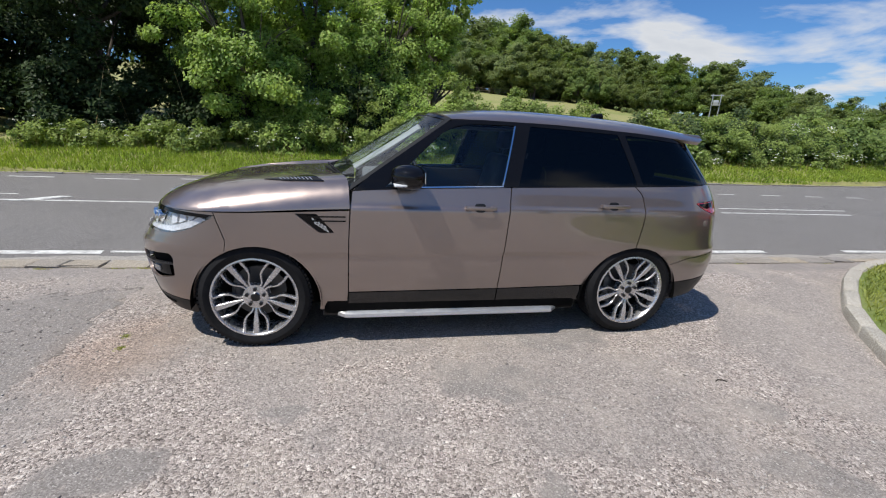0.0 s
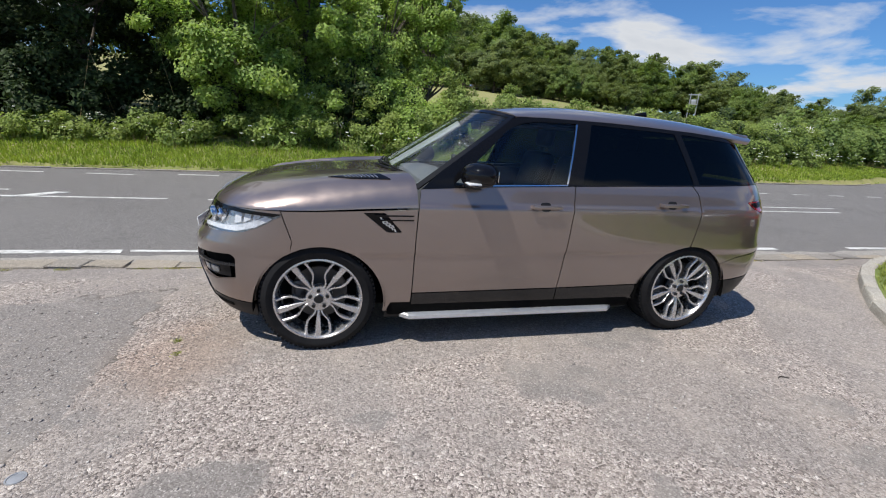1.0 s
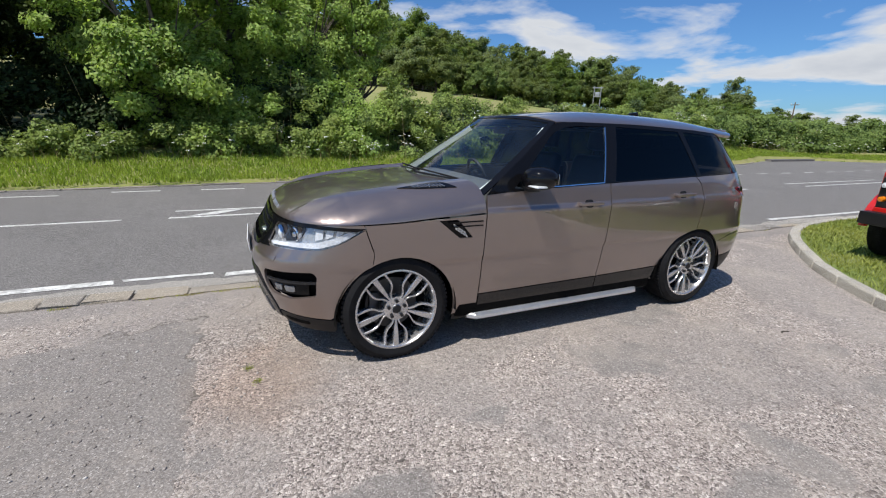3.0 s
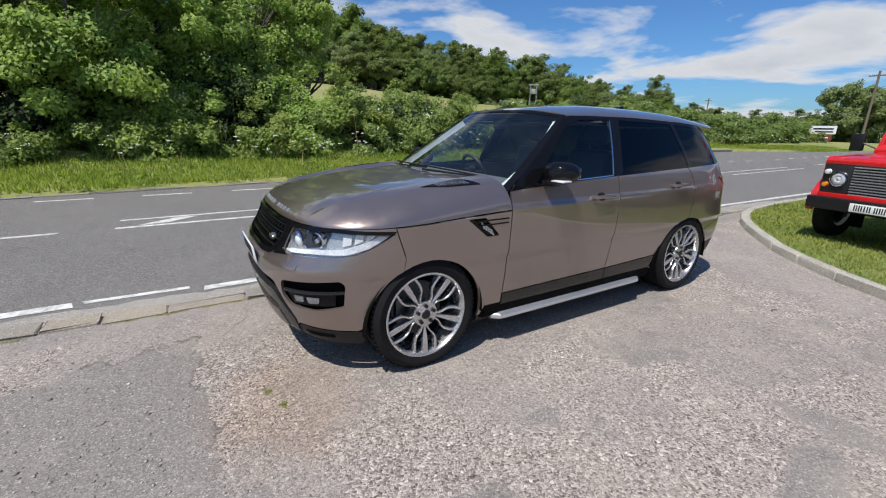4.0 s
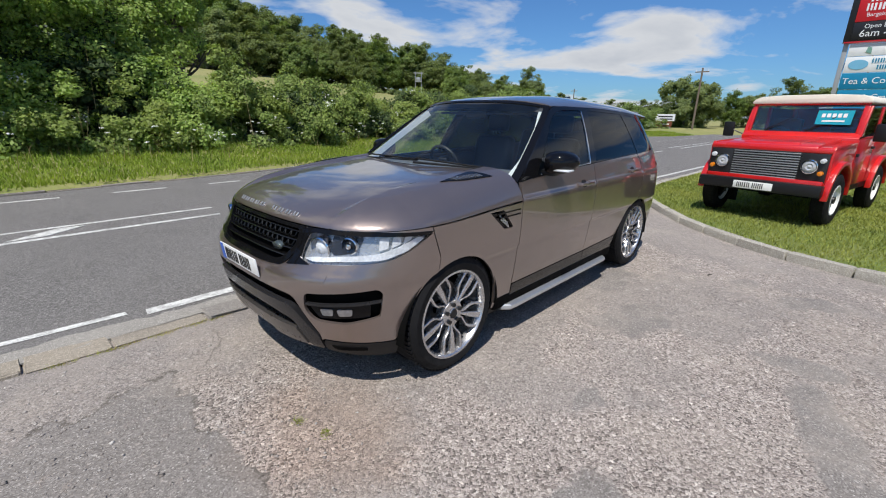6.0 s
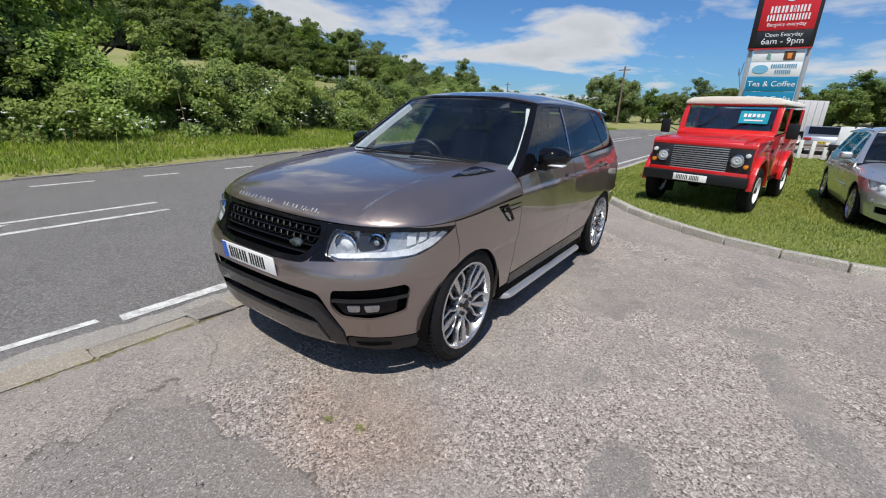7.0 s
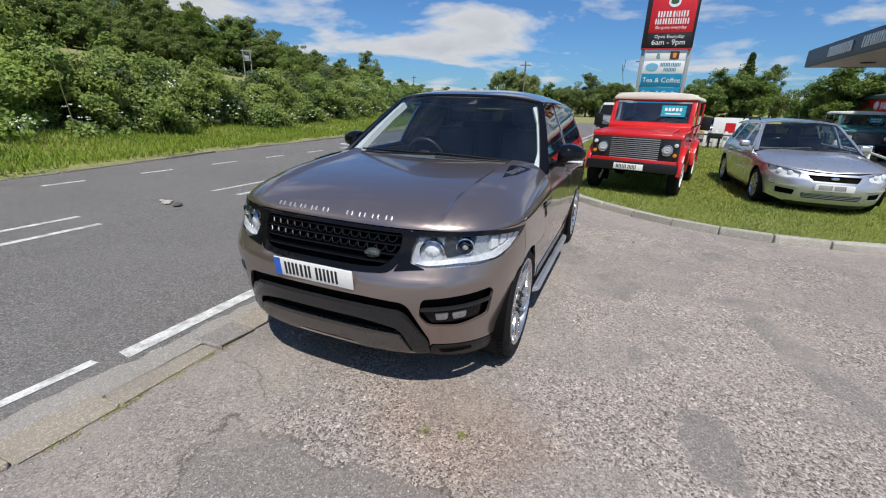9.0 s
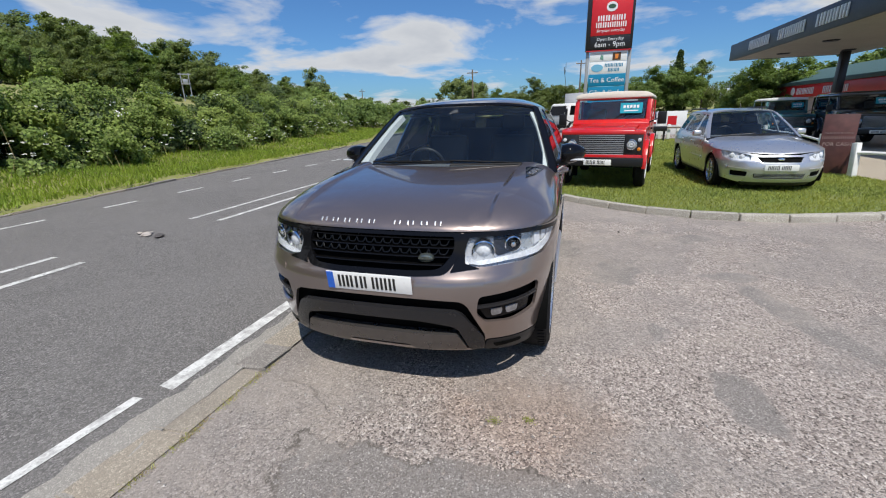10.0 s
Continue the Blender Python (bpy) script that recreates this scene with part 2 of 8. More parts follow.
def sheet(name, surf, outline, material, parent, label="", holes=(), step=0.03, depth=0.018, gap=0.002, lift=0.0, core=(0.9, 0.6), r=0.03, grid=None):
    """A curved panel: an outline and holes laid on a surface surf(u, v) -> (n, 3), with turned-in edges.
    lift: how far it stands proud. core: the x range of the middle axis and its height, from which outward is told."""
    loops = [shrink(dense(rounded(outline, r), step * 0.7), gap)] + [shrink(dense(rounded(h, r), step * 0.7), -gap) for h in holes]
    edge = np.concatenate(loops)
    lo, hi = loops[0].min(0), loops[0].max(0)
    gu, gv = np.meshgrid(np.arange(lo[0] + step / 2, hi[0], step), np.arange(lo[1] + step / 2, hi[1], step))
    pts = np.stack((gu.ravel(), gv.ravel()), 1)
    ok = inside(pts, loops[0])
    for h in loops[1:]:
        ok &= ~inside(pts, h)
    pts = pts[ok]
    if len(pts):
        near = np.min(np.linalg.norm(pts[:, None] - edge[None], axis=2), axis=1)
        pts = pts[near > step * 0.45]
    all2 = np.concatenate((edge, pts)) if len(pts) else edge
    seams, k = [], 0
    for lp in loops:
        seams += [(k + i, k + (i + 1) % len(lp)) for i in range(len(lp))]
        k += len(lp)
    vs, _, fs, *_ = delaunay_2d_cdt([Vector(p) for p in all2], seams, [], 0, 1e-7)
    uv = np.array([tuple(v) for v in vs])
    tri = np.array([f for f in fs if len(f) == 3])
    mid = uv[tri].mean(1)
    ok = inside(mid, loops[0])
    for h in loops[1:]:
        ok &= ~inside(mid, h)
    tri = tri[ok]
    e = 1e-4
    u, v = uv[:, 0], uv[:, 1]
    p = surf(u, v)
    n = np.cross(surf(u + e, v) - surf(u - e, v), surf(u, v + e) - surf(u, v - e))
    n /= np.maximum(np.linalg.norm(n, axis=1), 1e-12)[:, None]
    away = p - np.stack((np.clip(p[:, 0], *core[0]) if isinstance(core[0], tuple) else np.full(len(p), core[0]), np.zeros(len(p)), np.full(len(p), core[1])), 1)
    if np.mean(np.sum(n * away, 1)) < 0:
        n = -n
    p = p + n * lift
    # winding
    fn = np.cross(p[tri[:, 1]] - p[tri[:, 0]], p[tri[:, 2]] - p[tri[:, 0]])
    bad = np.sum(fn * n[tri[:, 0]], 1) < 0
    tri[bad] = tri[bad][:, ::-1]
    # rim
    ed = {}
    for t in tri:
        for a, b in ((t[0], t[1]), (t[1], t[2]), (t[2], t[0])):
            ed[(a, b)] = ed.get((a, b), 0) + 1
    rim = [(a, b) for a, b in ed if (b, a) not in ed]
    verts = [tuple(q) for q in p]
    faces = [tuple(int(i) for i in t) for t in tri]
    nf = len(faces)
    if depth:
        for a, b in rim:
            k = len(verts)
            verts += [tuple(p[b]), tuple(p[a]), tuple(p[a] - n[a] * depth), tuple(p[b] - n[b] * depth)]
            faces.append((k, k + 1, k + 2, k + 3))
    me = bpy.data.meshes.new(name)
    me.from_pydata(verts, [], faces)
    me.polygons.foreach_set("use_smooth", [i < nf for i in range(len(faces))])
    me.update()
    ln = []
    for fi, f in enumerate(faces):
        if fi < nf:
            ln += [tuple(n[i]) for i in f]
        else:
            q = [Vector(verts[i]) for i in f]
            c = (q[1] - q[0]).cross(q[2] - q[0])
            c = c.normalized() if c.length > 1e-12 else Vector((0, 0, 1))
            ln += [tuple(c)] * 4
    me.normals_split_custom_set(ln)
    return link_mesh(name, me, material, parent, label)


def plate_text(body, size, material, m, parent=None, depth=0.002, align="CENTER"):
    """Letters in the built-in font, each a mesh of its own."""
    cu = bpy.data.curves.new("txt", "FONT")
    cu.body, cu.size, cu.extrude, cu.align_x, cu.align_y, cu.resolution_u = body, size, depth, align, "CENTER", 3
    tmp = bpy.data.objects.new("txt", cu)
    scene.collection.objects.link(tmp)
    bpy.context.view_layer.update()
    me = bpy.data.meshes.new_from_object(tmp.evaluated_get(bpy.context.evaluated_depsgraph_get()))
    bpy.data.objects.remove(tmp)
    bpy.data.curves.remove(cu)
    b = bmesh.new()
    b.from_mesh(me)
    bpy.data.meshes.remove(me)
    # loose outlines that overlap sideways make one letter
    todo, glyphs = set(b.verts), []
    while todo:
        seed = todo.pop()
        piece, edge = {seed}, [seed]
        while edge:
            for e in edge.pop().link_edges:
                for v in e.verts:
                    if v in todo:
                        todo.discard(v)
                        piece.add(v)
                        edge.append(v)
        x0, x1 = min(v.co.x for v in piece), max(v.co.x for v in piece)
        for g in glyphs:
            if min(x1, g[1]) - max(x0, g[0]) > 0.5 * min(x1 - x0, g[1] - g[0]):
                g[0], g[1] = min(x0, g[0]), max(x1, g[1])
                g[2].update(piece)
                break
        else:
            glyphs.append([x0, x1, piece])
    for g in sorted(glyphs, key=lambda g: g[0]):
        c = bmesh.new()
        at_ = {v: c.verts.new(v.co) for v in g[2]}
        for f in {f for v in g[2] for f in v.link_faces}:
            c.faces.new([at_[v] for v in f.verts])
        part("letter", turned(c, m), material, parent, smooth=False)
    b.free()

# ------------------------------------------------------------ materials
def flat(name, color, rough=0.5, metal=0.0, grain=0.06, scale=30.0, **more):
    """A plain surface with a faint mottling at two scales."""
    a = Mat(name, color, rough, metal, **more)
    f = a.math("MULTIPLY", a.noise(scale, 3), a.noise(scale * 0.12, 2))
    lo, hi = tuple(c * (1 - grain) for c in color), tuple(min(1, c * (1 + grain)) for c in color)
    a.color(a.ramp(f, (0.15, lo), (0.4, hi)))
    a.rough(a.ramp(a.noise(scale * 0.6, 3), (0.3, max(0.02, rough * 0.85)), (0.7, min(1, rough * 1.15))))
    return a


def car_paint(name, color, dark, rough=0.34, metal=0.72):
    """Metallic flake under clear lacquer, with a film of road dust."""
    a = Mat(name, color, rough, metal, Coat_Weight=1.0, Coat_Roughness=0.012, Coat_IOR=1.78)
    flake = a.voronoi(900, out="Color")
    f = a.node("ShaderNodeSeparateColor", Color=flake).outputs[0]
    c = a.ramp(f, (0.0, dark), (1.0, color))
    dust = a.ramp(a.noise(6, 6, 0.6), (0.45, 0.0), (0.8, 0.05))
    a.color(a.mix(dust, c, (0.30, 0.27, 0.24)))
    a.rough(a.ramp(a.noise(9, 5), (0.35, rough * 0.9), (0.7, rough * 1.15)))
    return a


def glass(name, tint, rough=0.0, ior=1.75):
    """Thin car or shop glass: a see-through sheet with a mirror-like sheen."""
    a = Mat(name)
    t = a.t
    clear = t.nodes.new("ShaderNodeBsdfTransparent")
    clear.inputs[0].default_value = (*tint, 1)
    gloss = t.nodes.new("ShaderNodeBsdfGlossy")
    gloss.inputs["Roughness"].default_value = rough
    f0 = ((ior - 1) / (ior + 1)) ** 2
    lw = t.nodes.new("ShaderNodeLayerWeight")
    lw.inputs["Blend"].default_value = 0.5
    sheen = a.math("ADD", a.math("MULTIPLY", a.math("POWER", lw.outputs["Facing"], 5.0), 1 - f0), f0)
    mx = t.nodes.new("ShaderNodeMixShader")
    t.links.new(sheen, mx.inputs[0])
    t.links.new(clear.outputs[0], mx.inputs[1])
    t.links.new(gloss.outputs[0], mx.inputs[2])
    t.links.new(mx.outputs[0], t.nodes["Material Output"].inputs[0])
    return a


PAINT = car_paint("bronze_metallic", (0.268, 0.216, 0.194), (0.254, 0.204, 0.183), 0.31, 0.74)
SILVER = car_paint("silver_metallic", (0.62, 0.63, 0.65), (0.55, 0.56, 0.58), 0.3, 0.7)
RED = Mat("red_paint", (0.55, 0.012, 0.012), 0.32, 0.0, Coat_Weight=0.7, Coat_Roughness=0.05)
RED.color(RED.ramp(RED.noise(4, 6), (0.3, (0.48, 0.010, 0.010)), (0.7, (0.60, 0.016, 0.014))))
TEAL = flat("teal_paint", (0.03, 0.14, 0.15), 0.35, Coat_Weight=0.6)
CREAM = flat("cream_roof_paint", (0.72, 0.68, 0.58), 0.45)
GLOSSBLACK = flat("gloss_black", (0.006, 0.006, 0.007), 0.05, Specular_IOR_Level=0.22)
CAPBLACK = flat("mirror_cap_black", (0.005, 0.005, 0.006), 0.07, Specular_IOR_Level=0.3)
TRIM = flat("black_plastic", (0.011, 0.011, 0.012), 0.42, Specular_IOR_Level=0.35)
TRIMGLOSS = flat("gloss_black_trim", (0.008, 0.008, 0.009), 0.10, Specular_IOR_Level=0.6)
SATIN = flat("dark_satin_trim", (0.018, 0.018, 0.02), 0.24)
GRILLEBLACK = flat("grille_black", (0.005, 0.005, 0.0055), 0.22, Specular_IOR_Level=0.3)
# near-black, hardly any sheen: the shade inside openings put into the colour
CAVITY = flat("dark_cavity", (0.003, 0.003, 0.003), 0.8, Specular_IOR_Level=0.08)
RUBBER = flat("tyre_rubber", (0.011, 0.011, 0.012), 0.75, grain=0.25, Specular_IOR_Level=0.2)
RUBBER.bump(RUBBER.noise(160, 3), 0.25, 0.002)
ALLOY = flat("machined_alloy", (0.56, 0.56, 0.57), 0.26, 0.85)
ALLOYDARK = flat("dark_alloy", (0.10, 0.10, 0.105), 0.35, 0.8)
CHROME = flat("chrome", (0.75, 0.75, 0.76), 0.08, 1.0, grain=0.02)
ALU = flat("brushed_aluminium", (0.66, 0.67, 0.68), 0.36, 0.85)
STEEL = flat("grey_steel", (0.42, 0.43, 0.44), 0.45, 0.6)
SKID = flat("grey_skid_plate", (0.16, 0.15, 0.145), 0.30, 0.8)
WHITEPLATE = flat("white_plate", (0.80, 0.80, 0.78), 0.3, grain=0.02)
YELLOWPLATE = flat("yellow_plate", (0.75, 0.55, 0.05), 0.3)
PLATEBLUE = flat("plate_blue", (0.02, 0.12, 0.55), 0.3)
INK = flat("black_ink", (0.012, 0.012, 0.013), 0.5)
LAMPCLEAR = glass("lamp_lens", (0.96, 0.97, 0.98), ior=1.38)
LAMPFROST = flat("frosted_lamp", (0.68, 0.70, 0.72), 0.22, grain=0.2, scale=70)
LAMPDARK = flat("lamp_bezel", (0.035, 0.037, 0.042), 0.25, 0.3)
LAMPBRIGHT = flat("lamp_reflector_bright", (0.46, 0.47, 0.48), 0.28, 0.5, grain=0.15, scale=40)
LAMPRED = flat("red_lamp", (0.35, 0.008, 0.012), 0.10, Coat_Weight=1.0)
AMBER = flat("amber_lamp", (0.75, 0.22, 0.01), 0.15, Coat_Weight=1.0)
CLEARGLASS = glass("windscreen_glass", (0.84, 0.90, 0.91), ior=1.78)
# a thin bluish film on the windscreen: the sky's haze put into its colour
_t = CLEARGLASS.t
_film, _mix = _t.nodes.new("ShaderNodeBsdfDiffuse"), _t.nodes.new("ShaderNodeMixShader")
_film.inputs[0].default_value = (0.50, 0.62, 0.74, 1)
_old = _t.nodes["Material Output"].inputs[0].links[0].from_socket
_t.links.new(CLEARGLASS.ramp(CLEARGLASS.noise(5, 5), (0.35, 0.004), (0.70, 0.015)), _mix.inputs[0])
_t.links.new(_old, _mix.inputs[1])
_t.links.new(_film.outputs[0], _mix.inputs[2])
_t.links.new(_mix.outputs[0], _t.nodes["Material Output"].inputs[0])
SIDEGLASS = glass("side_glass", (0.72, 0.78, 0.80), ior=1.62)
PRIVACY = glass("privacy_glass", (0.045, 0.048, 0.055), ior=1.45)
DASH = flat("dash_plastic", (0.14, 0.14, 0.145), 0.6)
LEATHER = flat("black_leather", (0.02, 0.019, 0.018), 0.5)
CLOTH = flat("pale_headlining", (0.74, 0.73, 0.70), 0.9)
WHITEPAINT = flat("white_paint", (0.74, 0.74, 0.72), 0.55, grain=0.08, scale=12)

# ------------------------------------------------------------ ground, road, kerbs
FAR_EDGE = [(-80, 8.0), (-30, 8.0), (-8, 8.3), (-2, 8.85), (2, 9.25), (7, 10.2), (19, 11.4), (25, 12.2), (30, 14.2), (36, 14.2), (44, 10.6), (60, 9.4), (110, 9.0), (300, 9.0)]
NEAR_EDGE = [(-80, 1.05), (9, 1.02), (20, 0.75), (40, 0.2), (110, -0.6), (300, -1.0)]
HILL = [(-180, 0), (-60, 0), (-30, 1.0), (-15, 3.0), (0, 0.5), (15, 0.5), (22, 1.2), (30, 2.5), (40, 5.6), (50, 7.9), (56, 9.3), (65, 11.9), (75, 12.5), (100, 12.5), (140, 8), (180, 0)]


def far_y(x):
    return np.interp(x, *zip(*FAR_EDGE))


def near_y(x):
    return np.interp(x, *zip(*NEAR_EDGE))


def gz(x, y):
    """Height of the land beside the road."""
    x, y = np.asarray(x, float), np.asarray(y, float)
    d = np.hypot(x, y)
    az = np.degrees(np.arctan2(y, x))
    hill = ease(az, HILL) * np.clip((d - 20) / 110, 0, 1.35)
    e = y - far_y(x)
    e = e - 0.30
    bank = np.where(e > 0, 0.10 + 0.45 * np.clip((e - 0.15) / 3.2, 0, 1) ** 1.2 + 0.5 * np.clip((e - 3.0) / 4, 0, 1), 0)
    flatten = np.clip((44 - x) / 16, 0.25, 1)
    wob = 0.05 * np.sin(0.9 * x + 1.3 * y) * np.clip(e / 2, 0, 1)
    on = e > 0
    base = np.where(on, bank * flatten + wob, -0.06)
    return np.where(on | (d > 55), np.where(on, base, -0.06) + np.where(y > 12, hill, np.where(x > 55, hill, 0)), -0.06)


def tarmac(name, dark, light, grit):
    """Rolled stone and bitumen: stones of two sizes in a dark binder, worn patches, cracks and dust."""
    a = Mat(name, light, 0.9)
    small = a.node("ShaderNodeSeparateColor", Color=a.voronoi(grit, out="Color"))
    gap = a.voronoi(grit, "DISTANCE_TO_EDGE")
    mid = tuple((p + q) / 2 for p, q in zip(dark, light))
    c = a.ramp(small.outputs[0], (0.0, dark), (0.35, mid), (0.75, light), (1.0, tuple(min(1, v * 1.45) for v in light)))
    c = a.mix(a.ramp(gap, (0.02, 1.0), (0.10, 0.0)), c, tuple(v * 0.55 for v in dark))
    blot = a.ramp(a.noise(0.55, 6, 0.62), (0.36, 0.0), (0.64, 1.0))
    c = a.mix(a.math("MULTIPLY", blot, 0.42), c, tuple(v * 1.12 for v in mid))
    stain = a.ramp(a.noise(1.7, 7, 0.7), (0.55, 0.0), (0.75, 0.4))
    c = a.mix(stain, c, tuple(v * 0.6 for v in dark))
    h = a.math("MULTIPLY", a.ramp(gap, (0.0, 0.0), (0.25, 1.0)), small.outputs[1])
    a.color(c)
    a.bump(h, 0.55, 0.6 / grit)
    a.bump(a.noise(3.0, 6), 0.25, 0.03)
    return a


def forecourt_stone():
    """Broken tarmac worn down to pinkish stone, with smoother grey patches and cracks."""
    a = Mat("worn_forecourt", (0.3, 0.27, 0.25), 0.92)
    p = a.where()
    wv = a.node("ShaderNodeTexNoise", Vector=p, Scale=9.0, Detail=3.0)
    off = a.node("ShaderNodeVectorMath")
    off.operation = "MULTIPLY_ADD"
    a.put(off, 0, wv.outputs["Color"])
    off.inputs[1].default_value = (0.03, 0.03, 0.03)
    a.put(off, 2, p)
    q = off.outputs[0]
    s1, e1 = a.node("ShaderNodeSeparateColor", Color=a.voronoi(50, vec=q, out="Color")), a.voronoi(50, "DISTANCE_TO_EDGE", vec=q)
    s2, e2 = a.node("ShaderNodeSeparateColor", Color=a.voronoi(105, vec=q, out="Color")), a.voronoi(105, "DISTANCE_TO_EDGE", vec=q)
    stone = a.ramp(s1.outputs[0], (0.0, (0.13, 0.107, 0.094)), (0.4, (0.31, 0.262, 0.235)), (0.75, (0.42, 0.368, 0.33)), (0.90, (0.50, 0.445, 0.40)), (1.0, (0.68, 0.62, 0.56)))
    chips = a.ramp(s2.outputs[0], (0.0, (0.055, 0.045, 0.040)), (0.22, (0.20, 0.170, 0.150)), (0.4, (0.27, 0.232, 0.206)), (0.6, (0.32, 0.275, 0.245)), (1.0, (0.50, 0.445, 0.40)))
    big = a.ramp(s1.outputs[1], (0.56, 0.0), (0.64, 1.0))
    gr = a.mix(a.math("MULTIPLY", big, a.ramp(e1, (0.06, 0.0), (0.12, 1.0))), chips, stone)
    # smoother grey tarmac
    s3 = a.node("ShaderNodeSeparateColor", Color=a.voronoi(150, vec=q, out="Color"))
    grey = a.ramp(s3.outputs[0], (0.0, (0.112, 0.100, 0.091)), (0.55, (0.172, 0.156, 0.143)), (0.93, (0.225, 0.206, 0.190)), (1.0, (0.36, 0.335, 0.31)))
    edge = a.noise(3.5, 7, 0.65)
    sep3 = a.node("ShaderNodeSeparateXYZ", Vector=p)
    # the left-hand bay is a later, smoother layer; its edge wanders
    rag = a.math("MULTIPLY", a.math("SUBTRACT", edge, 0.5), 0.55)
    lay = a.math("ADD", a.math("MAXIMUM", a.math("ADD", sep3.outputs[0], 1.31), a.math("SUBTRACT", a.math("ADD", sep3.outputs[1], a.math("MULTIPLY", sep3.outputs[0], -0.25)), 0.62)), rag)
    lay = a.math("ADD", a.math("MULTIPLY", lay, 2.0), 0.5)
    bay = a.ramp(lay, (0.48, 1.0), (0.54, 0.0))
    lip = a.math("MULTIPLY", a.ramp(lay, (0.47, 0.0), (0.495, 1.0), (0.51, 1.0), (0.535, 0.0)), a.ramp(a.noise(2.6, 4), (0.44, 0.0), (0.56, 0.8)))
    spots = None
    for cx, cy, rx, ry, turn in ((1.60, -1.55, 0.42, 0.22, -20), (-0.45, -2.07, 0.30, 0.13, 5), (0.28, -1.73, 0.14, 0.05, 0), (1.64, -2.62, 0.13, 0.24, 10), (2.92, -2.45, 0.18, 0.12, 0),
                                 (3.20, -2.06, 0.16, 0.13, 0), (0.75, -2.85, 0.66, 0.14, 18), (3.05, -2.62, 0.14, 0.2, 0), (-1.16, -1.52, 0.07, 0.08, 0), (2.35, -1.0, 0.5, 0.2, 10), (0.34, -1.80, 0.045, 0.03, 30)):
        mp = a.node("ShaderNodeMapping")
        mp.vector_type = "TEXTURE"
        a.put(mp, "Vector", p)
        mp.inputs["Location"].default_value = (cx, cy, 0)
        mp.inputs["Rotation"].default_value = (0, 0, radians(turn))
        mp.inputs["Scale"].default_value = (rx, ry, 1)
        ln = a.node("ShaderNodeVectorMath")
        ln.operation = "LENGTH"
        a.put(ln, 0, mp.outputs[0])
        spots = ln.outputs["Value"] if spots is None else a.math("MINIMUM", spots, ln.outputs["Value"])
    spots = a.ramp(a.math("MULTIPLY", a.math("ADD", spots, a.math("MULTIPLY", a.math("SUBTRACT", edge, 0.5), 2.2)), 0.5), (0.42, 1.0), (0.60, 0.0))
    strip = a.ramp(a.math("ADD", sep3.outputs[1], a.math("MULTIPLY", edge, 0.6)), (0.80, 0.0), (0.92, 1.0))
    patch = a.ramp(a.math("ADD", a.noise(0.62, 3, 0.5), a.math("MULTIPLY", edge, 0.28)), (0.61, 0.0), (0.68, 1.0))
    smooth = a.math("MAXIMUM", a.math("MAXIMUM", bay, a.math("MULTIPLY", strip, 0.8)), a.math("MAXIMUM", spots, a.math("MULTIPLY", patch, 0.6)))
    fleck = a.ramp(a.noise(14, 6, 0.7), (0.56, 1.0), (0.66, 0.35))
    m = a.math("MULTIPLY", smooth, fleck)
    # dark hollows between the stones
    gr = a.mix(a.ramp(e2, (0.015, 0.55), (0.06, 0.0)), gr, (0.075, 0.063, 0.055))
    c = a.mix(m, gr, grey)
    # sandy dust and old leaves gathered in places
    dust = a.ramp(a.noise(0.9, 8, 0.68), (0.50, 0.0), (0.72, 0.55))
    c = a.mix(dust, c, (0.335, 0.29, 0.245))
    mp = a.node("ShaderNodeMapping")
    mp.vector_type = "TEXTURE"
    a.put(mp, "Vector", p)
    mp.inputs["Location"].default_value = (-0.90, -0.90, 0)
    mp.inputs["Scale"].default_value = (0.42, 0.55, 1)
    ln = a.node("ShaderNodeVectorMath")
    ln.operation = "LENGTH"
    a.put(ln, 0, mp.outputs[0])
    rust = a.ramp(a.math("MULTIPLY", a.math("ADD", ln.outputs["Value"], a.math("MULTIPLY", a.math("SUBTRACT", edge, 0.5), 1.2)), 0.5), (0.25, 0.62), (0.60, 0.0))
    c = a.mix(rust, c, a.mix(1.0, c, (0.97, 0.82, 0.71), "MULTIPLY"))
    c = a.mix(lip, c, (0.07, 0.06, 0.05))
    wide = a.ramp(a.noise(0.30, 4, 0.6), (0.35, 1.10), (0.65, 1.34))
    c = a.mix(1.0, c, wide, "MULTIPLY")
    crack = a.node("ShaderNodeTexVoronoi")
    crack.feature = "DISTANCE_TO_EDGE"
    wv2 = a.node("ShaderNodeTexNoise", Vector=p, Scale=2.4, Detail=6.0)
    off2 = a.node("ShaderNodeVectorMath")
    off2.operation = "MULTIPLY_ADD"
    a.put(off2, 0, wv2.outputs["Color"])
    off2.inputs[1].default_value = (0.55, 0.55, 0.55)
    a.put(off2, 2, p)
    a.put(crack, "Vector", off2.outputs[0])
    crack.inputs["Scale"].default_value = 0.42
    ck = a.ramp(crack.outputs["Distance"], (0.001, 1.0), (0.004, 0.0))
    ck = a.math("MULTIPLY", ck, a.ramp(a.noise(0.8, 3), (0.54, 0.0), (0.64, 0.55)))
    c = a.mix(ck, c, (0.11, 0.095, 0.08))
    a.color(c)
    h = a.math("ADD", a.math("MULTIPLY", a.ramp(e1, (0.0, 0.0), (0.2, 1.0)), a.math("MULTIPLY", big, 0.8)), a.math("MULTIPLY", a.ramp(e2, (0.0, 0.0), (0.3, 1.0)), 0.4))
    h = a.math("MULTIPLY", h, a.math("SUBTRACT", 1.0, a.math("MULTIPLY", m, 0.8)))
    a.bump(h, 0.75, 0.009)
    a.bump(a.math("SUBTRACT", a.noise(2.2, 8, 0.6), a.math("MULTIPLY", ck, 0.5)), 0.35, 0.05)
